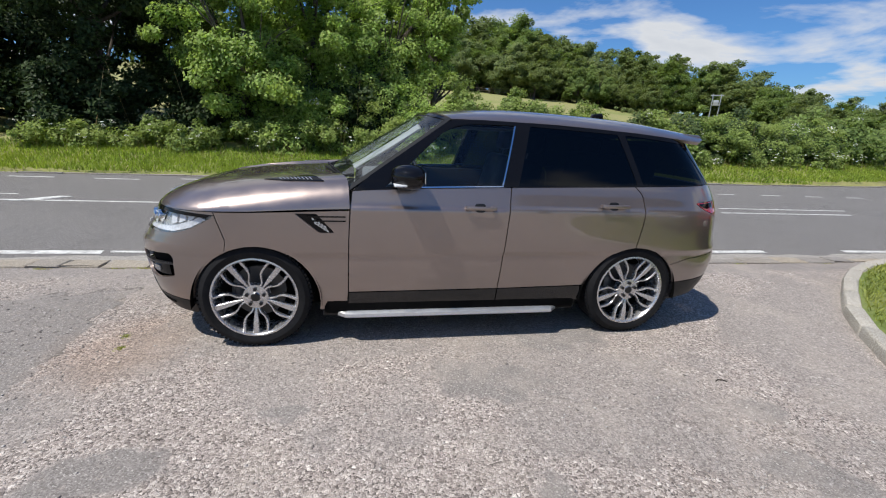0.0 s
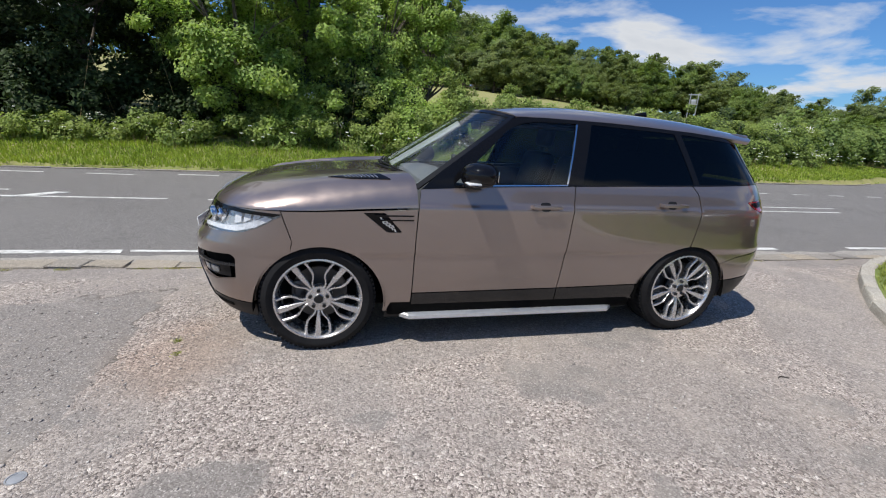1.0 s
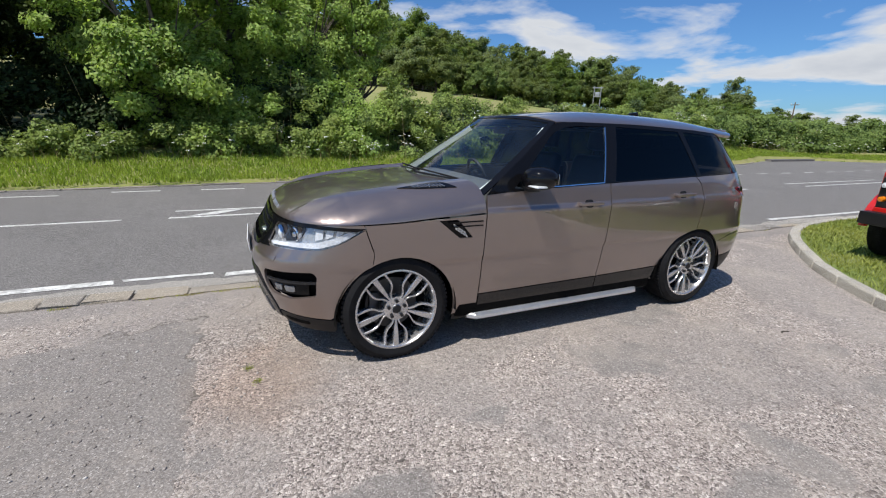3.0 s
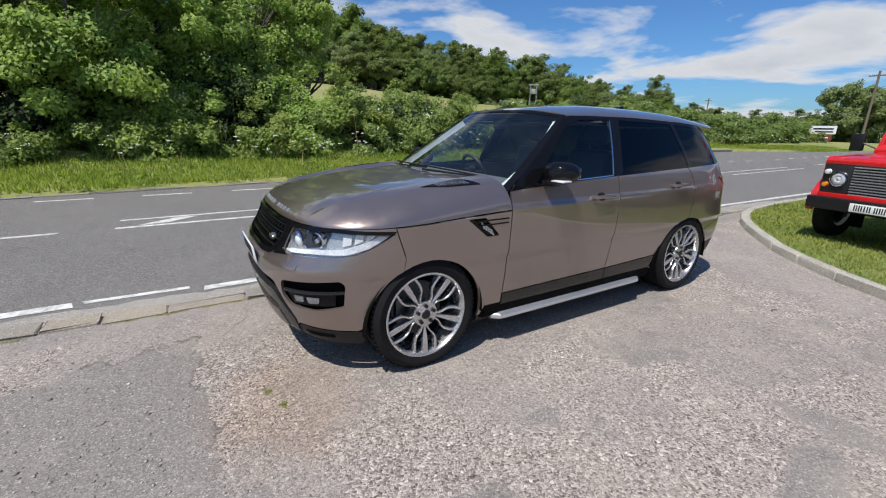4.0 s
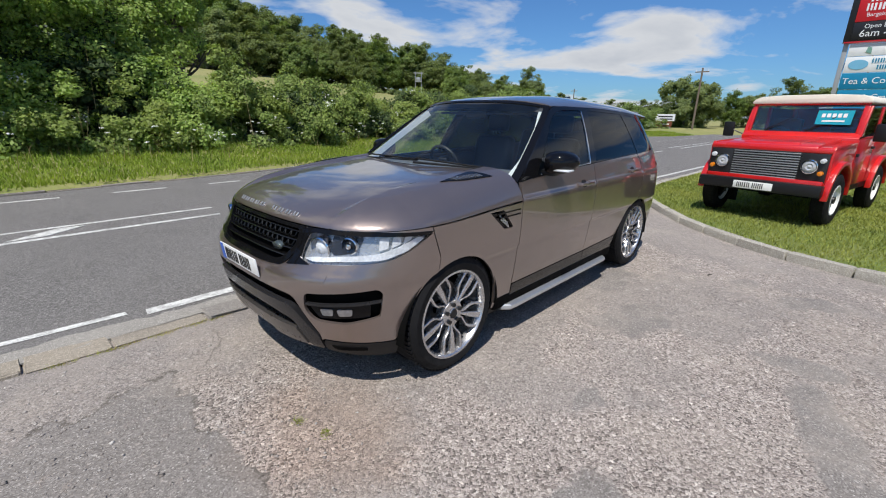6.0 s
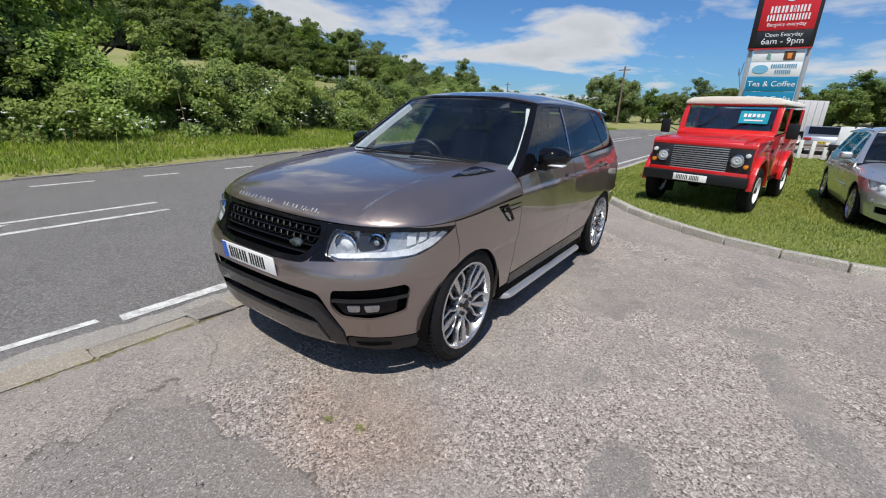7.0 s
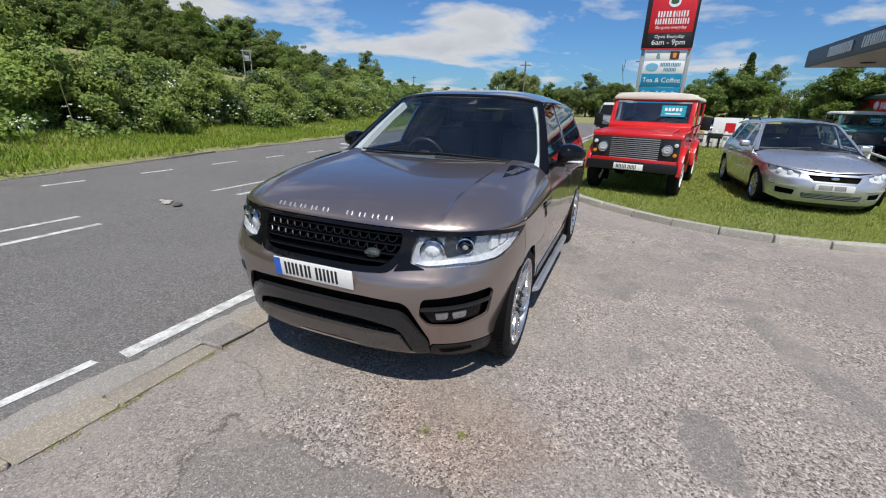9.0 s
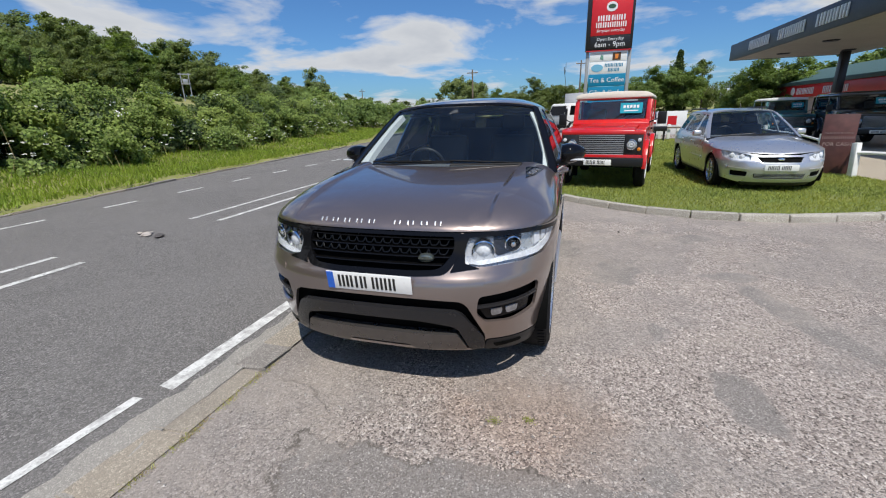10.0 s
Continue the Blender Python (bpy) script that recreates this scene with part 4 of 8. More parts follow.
def make_suv():
    suv = thing("suv", "bronze metallic luxury SUV with dark windows, parked on the worn forecourt", "car")
    A, B = 0.90, 0.985
    S = Shell(B, A, 1.03, 2.923, 3.0, 4.0,
              [(0.15, 0.10), (0.25, 0.075), (0.35, 0.052), (0.42, 0.045), (0.50, 0.034), (0.60, 0.024), (0.66, 0.020), (0.694, 0.017), (0.714, 0.006), (0.85, 0.000), (1.00, 0.001), (1.036, 0.003), (1.050, 0.012), (1.10, 0.028), (1.16, 0.045),
               (1.21, 0.060), (1.30, 0.095), (1.45, 0.162), (1.60, 0.238), (1.75, 0.325)],
              [(0.15, 0.20), (0.25, 0.125), (0.33, 0.075), (0.42, 0.045), (0.55, 0.012), (0.64, 0.0), (0.735, 0.010), (0.79, 0.045), (0.88, 0.105), (0.97, 0.15), (1.02, 0.185), (1.10, 0.28), (1.2, 0.42)],
              [(0.15, 0.22), (0.30, 0.12), (0.45, 0.03), (0.60, 0.0), (0.72, 0.02), (0.80, 0.06), (1.00, 0.09), (1.12, 0.12), (1.26, 0.19), (1.40, 0.29), (1.60, 0.43), (1.75, 0.54)])
    core = ((0.3, 2.6), 0.62)

    def panel(name, outline, mat=PAINT, label="", both=True, surf=S, **kw):
        kw.setdefault("core", core)
        obs = []
        for sg in ((1, -1) if both else (1,)):
            o = outline if sg > 0 else flip(outline)
            hs = [h if sg > 0 else flip(h) for h in kw.get("holes", ())]
            obs.append(sheet(name, surf, o, mat, suv, label, **{**kw, "holes": hs}))
        return obs

    # wheel arches and side panels
    AF, AR = (0.015, 0.335, 0.425), (2.92, 0.325, 0.425)
    vent = S.side([(0.295, 0.993, 0.006), (0.432, 0.993, 0.006), (0.550, 0.862, 0.012), (0.452, 0.862, 0.02)])
    fender = S.side([(-0.215, 0.9925, 0), (0.0, 0.9945, 0), (0.30, 1.0055, 0), (0.655, 1.020, 0), (0.645, 0.80, 0), (0.638, 0.41, 0), (0.628, 0.26, 0)] + arc(*AF, -10, 116) + [(-0.155, 0.80)])
    panel("front_wing", fender, holes=[vent])
    panel("vent_grille", vent, GLOSSBLACK, lift=-0.018, depth=0.0, gap=-0.004)
    for sg in (1, -1):
        for i in range(2):
            z0 = 0.942 + 0.030 * i
            o = S.side([(0.40 - 0.03 * i, z0 - 0.004), (0.630, z0 - 0.003), (0.630, z0 + 0.010), (0.39 - 0.03 * i, z0 + 0.010)])
            sheet("vent_blade", S, o if sg > 0 else flip(o), GLOSSBLACK, suv, r=0.003, step=0.02, depth=0.01, lift=0.004, core=core)
        for i in range(5):
            for j in range(2):
                x0, z0 = 0.395 + 0.020 * i + 0.014 * j + 0.004, 0.952 - 0.0135 * i - 0.026 * j + 0.014
                o = S.side([(x0, z0), (x0 + 0.014, z0 - 0.004), (x0 + 0.022, z0 - 0.024), (x0 + 0.008, z0 - 0.02)])
                sheet("vent_cell", S, o if sg > 0 else flip(o), ALU, suv, r=0.004, step=0.01, depth=0.004, lift=-0.010, core=core, gap=0)
    door_f = S.side([(0.660, 1.022, 0), (0.672, 1.150, 0.01), (0.80, 1.160, 0), (1.20, 1.180, 0), (1.822, 1.202, 0.01), (1.805, 0.95, 0), (1.775, 0.415, 0), (0.642, 0.405, 0), (0.648, 0.80, 0)])
    panel("front_door", door_f, step=0.025)
    door_r = S.side([(1.826, 1.202, 0.01), (2.40, 1.219, 0), (2.845, 1.232, 0.01), (2.905, 1.17), (2.93, 1.05), (2.925, 0.95), (2.895, 0.752, 0)] + arc(*AR, 94, 166)[1:] + [(2.47, 0.43, 0.02), (1.778, 0.415, 0), (1.808, 0.95, 0)])
    panel("rear_door", door_r, step=0.025)
    panel("door_trim", S.side([(0.642, 0.402, 0), (1.773, 0.412, 0), (1.768, 0.285, 0), (0.636, 0.275, 0)]), TRIMGLOSS, "gloss black lower door trim", lift=0.004)
    panel("door_trim", S.side([(1.778, 0.412, 0), (2.475, 0.427, 0), (2.495, 0.30, 0), (1.772, 0.285, 0)]), TRIMGLOSS, "gloss black lower door trim", lift=0.004)
    panel("sill", S.side([(0.45, 0.27, 0), (2.48, 0.285, 0), (2.47, 0.20, 0), (0.45, 0.19, 0)]), TRIM, lift=-0.02)
    tail_lamp = S.side([(3.40, 1.118), (3.60, 1.130), (3.78, 1.135, 0.01), (3.80, 1.00, 0.02), (3.66, 1.01), (3.50, 1.06)])
    quarter = S.side([(2.850, 1.232, 0.01), (3.66, 1.262), (3.76, 1.20), (3.80, 0.70), (3.42, 0.655)] + arc(*AR, 40, 90)[::1] + [(2.90, 0.752, 0), (2.93, 0.95), (2.935, 1.05), (2.91, 1.17)])
    panel("rear_wing", quarter, holes=[tail_lamp])
    panel("tail_lamp", tail_lamp, LAMPRED, "dark red tail lamp", lift=0.003)
    panel("lamp_band", S.side([(3.42, 1.112), (3.60, 1.122), (3.60, 1.085), (3.50, 1.07)]), GLOSSBLACK, lift=0.006, depth=0.004)
    panel("rear_bumper", S.side([(3.42, 0.652), (3.80, 0.697, 0), (3.86, 0.55), (3.83, 0.48), (3.33, 0.44, 0)] + arc(*AR, 16, 40)[1:]))
    panel("rear_valance", S.side([(3.335, 0.435, 0), (3.83, 0.475, 0), (3.75, 0.33), (3.30, 0.27)]), TRIM, "black lower rear valance")
    # across the tail
    ut = S.ux(3.80, 0.9)
    end = 2 * S.a[-1]

    def back(u, v):
        u = np.asarray(u, float)
        return S(np.where(u > S.a[-1], u - end, u), v)
    panel("tailgate", [(ut + 0.01, 0.70), (ut - 0.03, 1.24), (end - ut + 0.03, 1.24), (end - ut - 0.01, 0.70)], both=False, surf=back)
    panel("rear_bumper_middle", [(ut, 0.48), (ut + 0.0, 0.69), (end - ut, 0.69), (end - ut, 0.48)], both=False, surf=back)
    panel("rear_valance_middle", [(ut - 0.06, 0.33), (ut - 0.02, 0.47), (end - ut + 0.02, 0.47), (end - ut + 0.06, 0.33)], TRIM, both=False, surf=back)
    panel("rear_glass", [(ut - 0.06, 1.27), (ut - 0.20, 1.58), (end - ut + 0.20, 1.58), (end - ut + 0.06, 1.27)], PRIVACY, both=False, surf=back, depth=0.004)

    # nose
    grille = S.front([(-0.485, 0.981, 0.01), (0.485, 0.981, 0.01), (0.495, 0.90), (0.43, 0.785, 0.05), (0.25, 0.772, 0.1), (-0.25, 0.772, 0.1), (-0.43, 0.785, 0.05), (-0.495, 0.90)])
    lamp = S.front([(0.525, 0.972, 0.02), (0.70, 0.982), (0.86, 0.984)]) + S.side([(-0.215, 0.962, 0.005), (-0.34, 0.890, 0.03), (-0.46, 0.842, 0.05)]) + S.front([(0.80, 0.828, 0.04), (0.60, 0.820, 0.04), (0.515, 0.832, 0.05), (0.505, 0.90)])
    fog = S.front([(0.615, 0.665, 0.03), (0.905, 0.690, 0.02)]) + S.side([(-0.515, 0.66, 0.02), (-0.525, 0.52, 0.02)]) + S.front([(0.80, 0.485, 0.03), (0.655, 0.500, 0.03), (0.605, 0.56)])
    intake = S.front([(-0.54, 0.64, 0.05), (-0.30, 0.655, 0.1), (0.30, 0.655, 0.1), (0.54, 0.64, 0.05), (0.66, 0.40, 0.02), (0.655, 0.305, 0.02), (-0.655, 0.305, 0.02), (-0.66, 0.40, 0.02)])
    low = S.side([(p[0], p[1], 0.0) for p in arc(*AF, 116, 176)])
    lowr = flip(low)[::-1]
    nose = [(0.0, 0.985, 0)] + S.front([(0.30, 0.985, 0), (0.60, 0.992), (0.86, 0.994)]) + S.side([(-0.22, 0.9925, 0), (-0.16, 0.80, 0)]) + low + S.side([(-0.44, 0.345, 0)]) + S.front([(0.66, 0.375), (0.64, 0.29), (0.30, 0.28)])
    nose = nose + [(-p[0], *p[1:]) for p in nose[:0:-1]]
    panel("front_bumper", nose, both=False, holes=[grille, lamp, flip(lamp), fog, flip(fog), intake], step=0.025, gap=0.0)
    panel("front_valance", S.side([(-0.40, 0.342, 0), (-0.44, 0.338, 0)]) + S.front([(0.665, 0.366), (0.655, 0.285), (0.82, 0.25)]) + S.side([(-0.40, 0.235)]), TRIM, "black lower bumper corner")
    # a near-black sheet laid on, standing in for a shaded slot
    panel("valance_slot", S.front([(0.70, 0.335), (0.86, 0.322), (0.86, 0.295), (0.72, 0.30)]), CAVITY, lift=0.004, depth=0.004, r=0.012)
    # near-black sheets behind, standing in for the shade in the openings
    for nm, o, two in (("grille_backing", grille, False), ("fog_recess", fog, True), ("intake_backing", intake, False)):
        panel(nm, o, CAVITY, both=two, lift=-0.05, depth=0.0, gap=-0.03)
    panel("grille_frame", [(p[0], p[1] + (0.010 if p[1] > 0.95 else 0), *p[2:]) for p in grille], GLOSSBLACK, "gloss black grille surround", both=False, lift=0.006, depth=0.05, gap=0.0,
          holes=[S.front([(-0.45, 0.972, 0.02), (0.45, 0.972, 0.02), (0.455, 0.90), (0.395, 0.81, 0.05), (0.25, 0.80, 0.1), (-0.25, 0.80, 0.1), (-0.395, 0.81, 0.05), (-0.455, 0.90)])])
    # two straight blades, each with a hanging row of half hexagons, over plain lower louvres
    def on_nose(y, z, back=0.010):
        return Vector(S(np.array([math.copysign(S.uy(abs(y)), y)]), np.array([z]))[0]) + Vector((back, 0, 0))

    for z0, half in ((0.958, 0.445), (0.912, 0.450), (0.866, 0.430), (0.828, 0.395)):
        ys = np.linspace(-half, half, 25)
        b = bmesh.new()
        rows = []
        for y in ys:
            p = on_nose(y, z0)
            rows.append([b.verts.new(p + Vector(d)) for d in ((-0.004, 0, 0.004), (-0.010, 0, 0.0), (-0.004, 0, -0.006), (0.030, 0, -0.010), (0.030, 0, 0.002))])
        for g, h in zip(rows, rows[1:]):
            for q in range(5):
                b.faces.new((g[q], g[(q + 1) % 5], h[(q + 1) % 5], h[q]))
        bmesh.ops.recalc_face_normals(b, faces=b.faces)
        part("grille_blade", b, GRILLEBLACK, suv)
    for z0, half in ((0.952, 0.425), (0.906, 0.425)):
        pitch, n = 0.056, int(2 * half / 0.056)
        for k in range(n):
            y = -n * pitch / 2 + pitch * k
            pts = [(y, z0), (y + 0.010, z0 - 0.022), (y + 0.018, z0 - 0.026), (y + 0.038, z0 - 0.026), (y + 0.046, z0 - 0.022), (y + pitch, z0)]
            b = bmesh.new()
            for p, q in zip(pts, pts[1:]):
                join(b, rod(on_nose(*p), on_nose(*q), 0.0048, sides=6))
            part("grille_cell", b, GRILLEBLACK, suv)
    # oval badge, drawn plain
    bx = Vector(S(np.array([S.uy(0.30)]), np.array([0.862]))[0])
    b = turned(lathe([(0.001, -0.014), (0.030, -0.013), (0.038, -0.008), (0.040, 0.0), (0.036, 0.02)], axis="x", sides=36), pose(bx.x + 0.004, bx.y, bx.z, 0, -18, 7) @ Matrix.Diagonal((1, 1.15, 0.62, 1)))
    part("badge", b, flat("badge_green", (0.20, 0.23, 0.21), 0.25, 0.8), suv, "small oval badge on the grille")
    # chrome letter strokes on the bonnet's edge
    # lamps
    for sg in (1, -1):
        o = lamp if sg > 0 else flip(lamp)
        hl = sheet("headlamp", S, o, LAMPCLEAR, suv, "clear xenon headlamp", lift=0.002, depth=0.003, gap=0.001, core=core)
        sheet("lamp_housing", S, o, LAMPBRIGHT, hl, lift=-0.030, depth=0.0, gap=-0.02, core=core)
        for yy, zz, rr, m1 in ((0.60, 0.893, 0.060, LAMPFROST), (0.745, 0.922, 0.042, LAMPDARK)):
            c = Vector(S(np.array([sg * S.uy(yy)]), np.array([zz]))[0])
            t = pose(c.x + 0.045, c.y, c.z, 0, -6, sg * (16 if yy < 0.7 else 26))
            part("lamp_ring", turned(lathe([(rr, -0.035), (rr + 0.006, -0.030), (rr + 0.004, 0.03), (rr - 0.008, -0.01)], axis="x", sides=36), t), CHROME, hl)
            part("lamp_lens", turned(lathe([(0.001, -0.035), (rr * 0.45, -0.030), (rr * 0.8, -0.012), (rr * 0.92, 0.01)], axis="x", sides=36), t), m1, hl)
            if yy > 0.7:
                part("projector", turned(lathe([(0.001, -0.045), (rr * 0.35, -0.040), (rr * 0.55, -0.02)], axis="x", sides=30), t), CHROME, hl)
        strip = S.front([(0.535, 0.842, 0.01), (0.60, 0.832), (0.74, 0.844)]) + S.side([(-0.50, 0.848), (-0.38, 0.880), (-0.27, 0.938), (-0.31, 0.952), (-0.42, 0.908), (-0.52, 0.880)]) + S.front([(0.74, 0.868), (0.60, 0.856)])
        sheet("daylight_strip", S, strip if sg > 0 else flip(strip), LAMPFROST, hl, lift=-0.012, depth=0.02, gap=0.0, step=0.02, core=core, r=0.008)
        for k in range(3):
            x0 = -0.52 + 0.062 * k
            fin = S.side([(x0, 0.894 + 0.012 * k), (x0 + 0.012, 0.962 + 0.002 * k), (x0 + 0.056, 0.964 + 0.001 * k), (x0 + 0.046, 0.906 + 0.018 * k)])
            sheet("lamp_fin", S, fin if sg > 0 else flip(fin), LAMPFROST, hl, lift=-0.014, depth=0.02, gap=0.0, step=0.02, core=core, r=0.006)
        bz = S.front([(0.662, 0.978, 0.02), (0.800, 0.982, 0.02), (0.815, 0.960), (0.800, 0.890, 0.03), (0.690, 0.872, 0.03), (0.668, 0.900)])
        sheet("lamp_bezel", S, bz if sg > 0 else flip(bz), LAMPDARK, hl, lift=-0.024, depth=0.012, gap=0.0, step=0.02, core=core, r=0.01)
        brow = S.front([(0.50, 0.990), (0.70, 0.994), (0.86, 0.995)]) + S.side([(-0.205, 0.972), (-0.26, 0.955)]) + S.front([(0.86, 0.972), (0.70, 0.972), (0.50, 0.966)])
        sheet("lamp_brow", S, brow if sg > 0 else flip(brow), GLOSSBLACK, hl, lift=0.004, depth=0.006, gap=0.0, step=0.02, core=core, r=0.004)
        # fog lamp in its bezel
        bz = S.front([(0.62, 0.585, 0.01), (0.89, 0.600, 0.01), (0.885, 0.515, 0.01), (0.67, 0.505, 0.02)])
        fl = sheet("fog_lamp_bezel", S, bz if sg > 0 else flip(bz), GLOSSBLACK, suv, lift=-0.022, depth=0.03, gap=0.0, step=0.02, core=core, r=0.02)
        for y0 in (0.685, 0.765):
            gl = S.front([(y0, 0.570), (y0 + 0.065, 0.573), (y0 + 0.060, 0.530), (y0 + 0.008, 0.527)])
            sheet("fog_lamp", S, gl if sg > 0 else flip(gl), FOGGLASS, fl, lift=-0.015, depth=0.02, gap=0.0, step=0.015, core=core, r=0.012)
        bl = S.front([(0.61, 0.603), (0.93, 0.618), (0.93, 0.607), (0.61, 0.590)])
        sheet("fog_blade", S, bl if sg > 0 else flip(bl), SATIN, fl, lift=-0.004, depth=0.02, gap=0.0, step=0.02, core=core, r=0.003)
        ws = S.front([(0.635, 0.770), (0.715, 0.775), (0.715, 0.738), (0.630, 0.733)])
        sheet("washer_cover", S, ws if sg > 0 else flip(ws), PAINT, suv, lift=0.003, depth=0.006, gap=0.0, step=0.015, core=core, r=0.012)
        bd = S.front([(0.470, 0.986, 0.005), (0.560, 0.990, 0.005), (0.524, 0.955), (0.512, 0.90), (0.520, 0.838), (0.575, 0.822), (0.60, 0.812), (0.53, 0.806, 0.02), (0.445, 0.795), (0.470, 0.86)])
        sheet("lamp_border", S, bd if sg > 0 else flip(bd), GLOSSBLACK, suv, "gloss black strip between grille and lamp", lift=0.004, depth=0.01, gap=0.0, step=0.02, core=core, r=0.006)
    # lower mouth: satin bar, mesh gap and skid plate
    bar = S.front([(-0.515, 0.575, 0.05), (-0.30, 0.585, 0.1), (0.30, 0.585, 0.1), (0.515, 0.575, 0.05), (0.65, 0.395, 0.02), (0.66, 0.300, 0.02), (0.575, 0.300, 0.02), (0.50, 0.475, 0.05), (0.30, 0.515, 0.1), (-0.30, 0.515, 0.1), (-0.50, 0.475, 0.05), (-0.575, 0.300, 0.02), (-0.66, 0.300, 0.02), (-0.65, 0.395, 0.02)])
    panel("bumper_bar", bar, SATIN, "dark satin bumper bar", both=False, lift=0.006, depth=0.04, gap=0.0, step=0.02)
    skid = S.front([(-0.50, 0.425, 0.01), (0.50, 0.425, 0.01), (0.56, 0.315, 0.02), (0.24, 0.300, 0.02), (0.20, 0.335, 0.02), (-0.20, 0.335, 0.02), (-0.24, 0.300, 0.02), (-0.56, 0.315, 0.02)])
    panel("skid_plate", skid, SKID, "grey skid plate under the bumper", both=False, lift=0.012, depth=0.05, gap=0.0)
    number_plate(suv, pose(-0.905, 0.0, 0.735, 7, 0, -90) @ pose(-0.01, 0, 0))

    # bonnet
    AX, BY = A - float(ease(0.995, S.nose_back)), B - 0.002

    def bonnet(x, y):
        x, y = np.asarray(x, float), np.asarray(y, float)
        f = (np.clip(-x / AX, 0, 1) ** 3 + np.clip(abs(y) / BY, 0, 1) ** 3) ** (1 / 3)
        f = np.clip(f, 0, 0.9999)
        edge = 0.988 + 0.015 * np.clip(x / 0.66, 0, 1)
        top = ease(x, [(-0.75, 1.115), (-0.4, 1.150), (0.0, 1.185), (0.4, 1.212), (0.75, 1.232)])
        pw = 3.6 + 6.0 * np.clip((x + 0.3) / 0.9, 0, 1)
        z = edge + (top - edge) * (1 - f ** pw) ** (1 / 1.7)
        # raised shoulders beside a flat middle
        yr = 0.60 + 0.05 * np.clip((x + 0.7) / 1.3, 0, 1)
        k = np.clip((abs(y) - yr) / 0.022, 0, 1)
        z = z + 0.021 * (k * k * (3 - 2 * k)) * np.clip((0.97 - f) / 0.2, 0, 1)
        return np.stack((x, y, z), 1)
    side_u = float(S.a[S.k])
    ring = [(q[0] * 0.997, q[1] * 0.997, 0.0) for q in S(np.linspace(side_u, -side_u, 221), np.full(221, 0.995))]
    hood = ring + [(0.30, BY * 0.997, 0), (0.655, BY * 0.997, 0), (0.64, 0.84, 0.05), (0.52, 0.5, 0.2), (0.44, 0.0, 0.3), (0.52, -0.5, 0.2), (0.64, -0.84, 0.05), (0.655, -BY * 0.997, 0), (0.30, -BY * 0.997, 0)]
    panel("bonnet", hood, both=False, surf=bonnet, step=0.022, depth=0.025, gap=0.0, core=((-0.1, 0.5), 0.8))
    for sg in (1, -1):
        hv = [(0.06, -sg * 0.748, 0.01), (0.23, -sg * 0.805, 0.03), (0.485, -sg * 0.842, 0.01), (0.38, -sg * 0.712, 0.03)]
        v = sheet("bonnet_vent", bonnet, hv, GLOSSBLACK, suv, "black bonnet vent", step=0.02, depth=0.01, lift=0.005, core=((-0.1, 0.5), 0.8))
        for i in range(9):
            x0 = 0.155 + 0.026 * i
            y0 = 0.742 + 0.004 * i
            sl = [(x0, -sg * y0), (x0 + 0.013, -sg * y0), (x0 + 0.040, -sg * (y0 + 0.044)), (x0 + 0.027, -sg * (y0 + 0.044))]
            sheet("vent_slat", bonnet, sl, ALLOY, v, step=0.02, depth=0.004, lift=0.010, core=((-0.1, 0.5), 0.8), r=0.003)
    for i in range(10):
        if i == 5:
            continue
        y = 0.385 - 0.081 * i
        f = -AX * (1 - (abs(y) / BY) ** 3) ** (1 / 3)
        q = bonnet(np.array([f + 0.034]), np.array([y]))[0]
        for e in (-0.016, 0.016):
            b = box(-0.004, 0.003, e - 0.0045, e + 0.0045, -0.014, 0.014, 0.0015)
            part("bonnet_letter_bar", turned(b, pose(q[0] - 0.002, q[1], q[2] + 0.003, 0, 42, -8 * y)), ALU, suv)

    # cowl, windscreen, roof
    def screen(u, w):
        u, w = np.asarray(u, float), np.asarray(w, float)
        zb, zt = 1.150, 1.665
        z = zb + (zt - zb) * w
        xe = 0.655 + 0.735 * w
        ye = B - ease(z, S.inset)
        x = xe - (0.250 - 0.090 * w) * (1 - abs(u) ** 2.1)
        bulge = 0.050 * (1 - abs(u) ** 3) * w + 0.045 * (1 - u * u) * (1 - w)
        return np.stack((x, -u * ye * 0.985, z + bulge), 1)
    panel("windscreen", [(-1, 0.0, 0), (1, 0.0, 0), (1, 0.985, 0.03), (-1, 0.985, 0.03)], CLEARGLASS, "large raked windscreen", both=False, surf=screen, step=0.05, depth=0.004, r=0.0, lift=-0.004, core=((0.9, 1.6), 0.8))
    for sg in (1, -1):
        panel("screen_surround", [(sg * 0.942, 0.0, 0), (sg * 1.0, 0.0, 0), (sg * 1.0, 1.0, 0), (sg * 0.942, 1.0, 0)], GLOSSBLACK, both=False, surf=screen, step=0.04, depth=0.01, lift=0.004, r=0.0, gap=0, core=((0.9, 1.6), 0.8))
    panel("screen_header", [(-1, 0.968, 0), (1, 0.968, 0), (1, 1.0, 0), (-1, 1.0, 0)], GLOSSBLACK, both=False, surf=screen, step=0.04, depth=0.01, lift=0.002, r=0.0, gap=0, core=((0.9, 1.6), 0.8))
    panel("screen_cowl", [(-0.93, -0.08, 0), (0.93, -0.08, 0), (0.95, 0.035, 0), (-0.95, 0.035, 0)], TRIM, both=False, surf=screen, step=0.05, depth=0.01, lift=0.006, r=0.0, gap=0, core=((0.9, 1.6), 0.8))
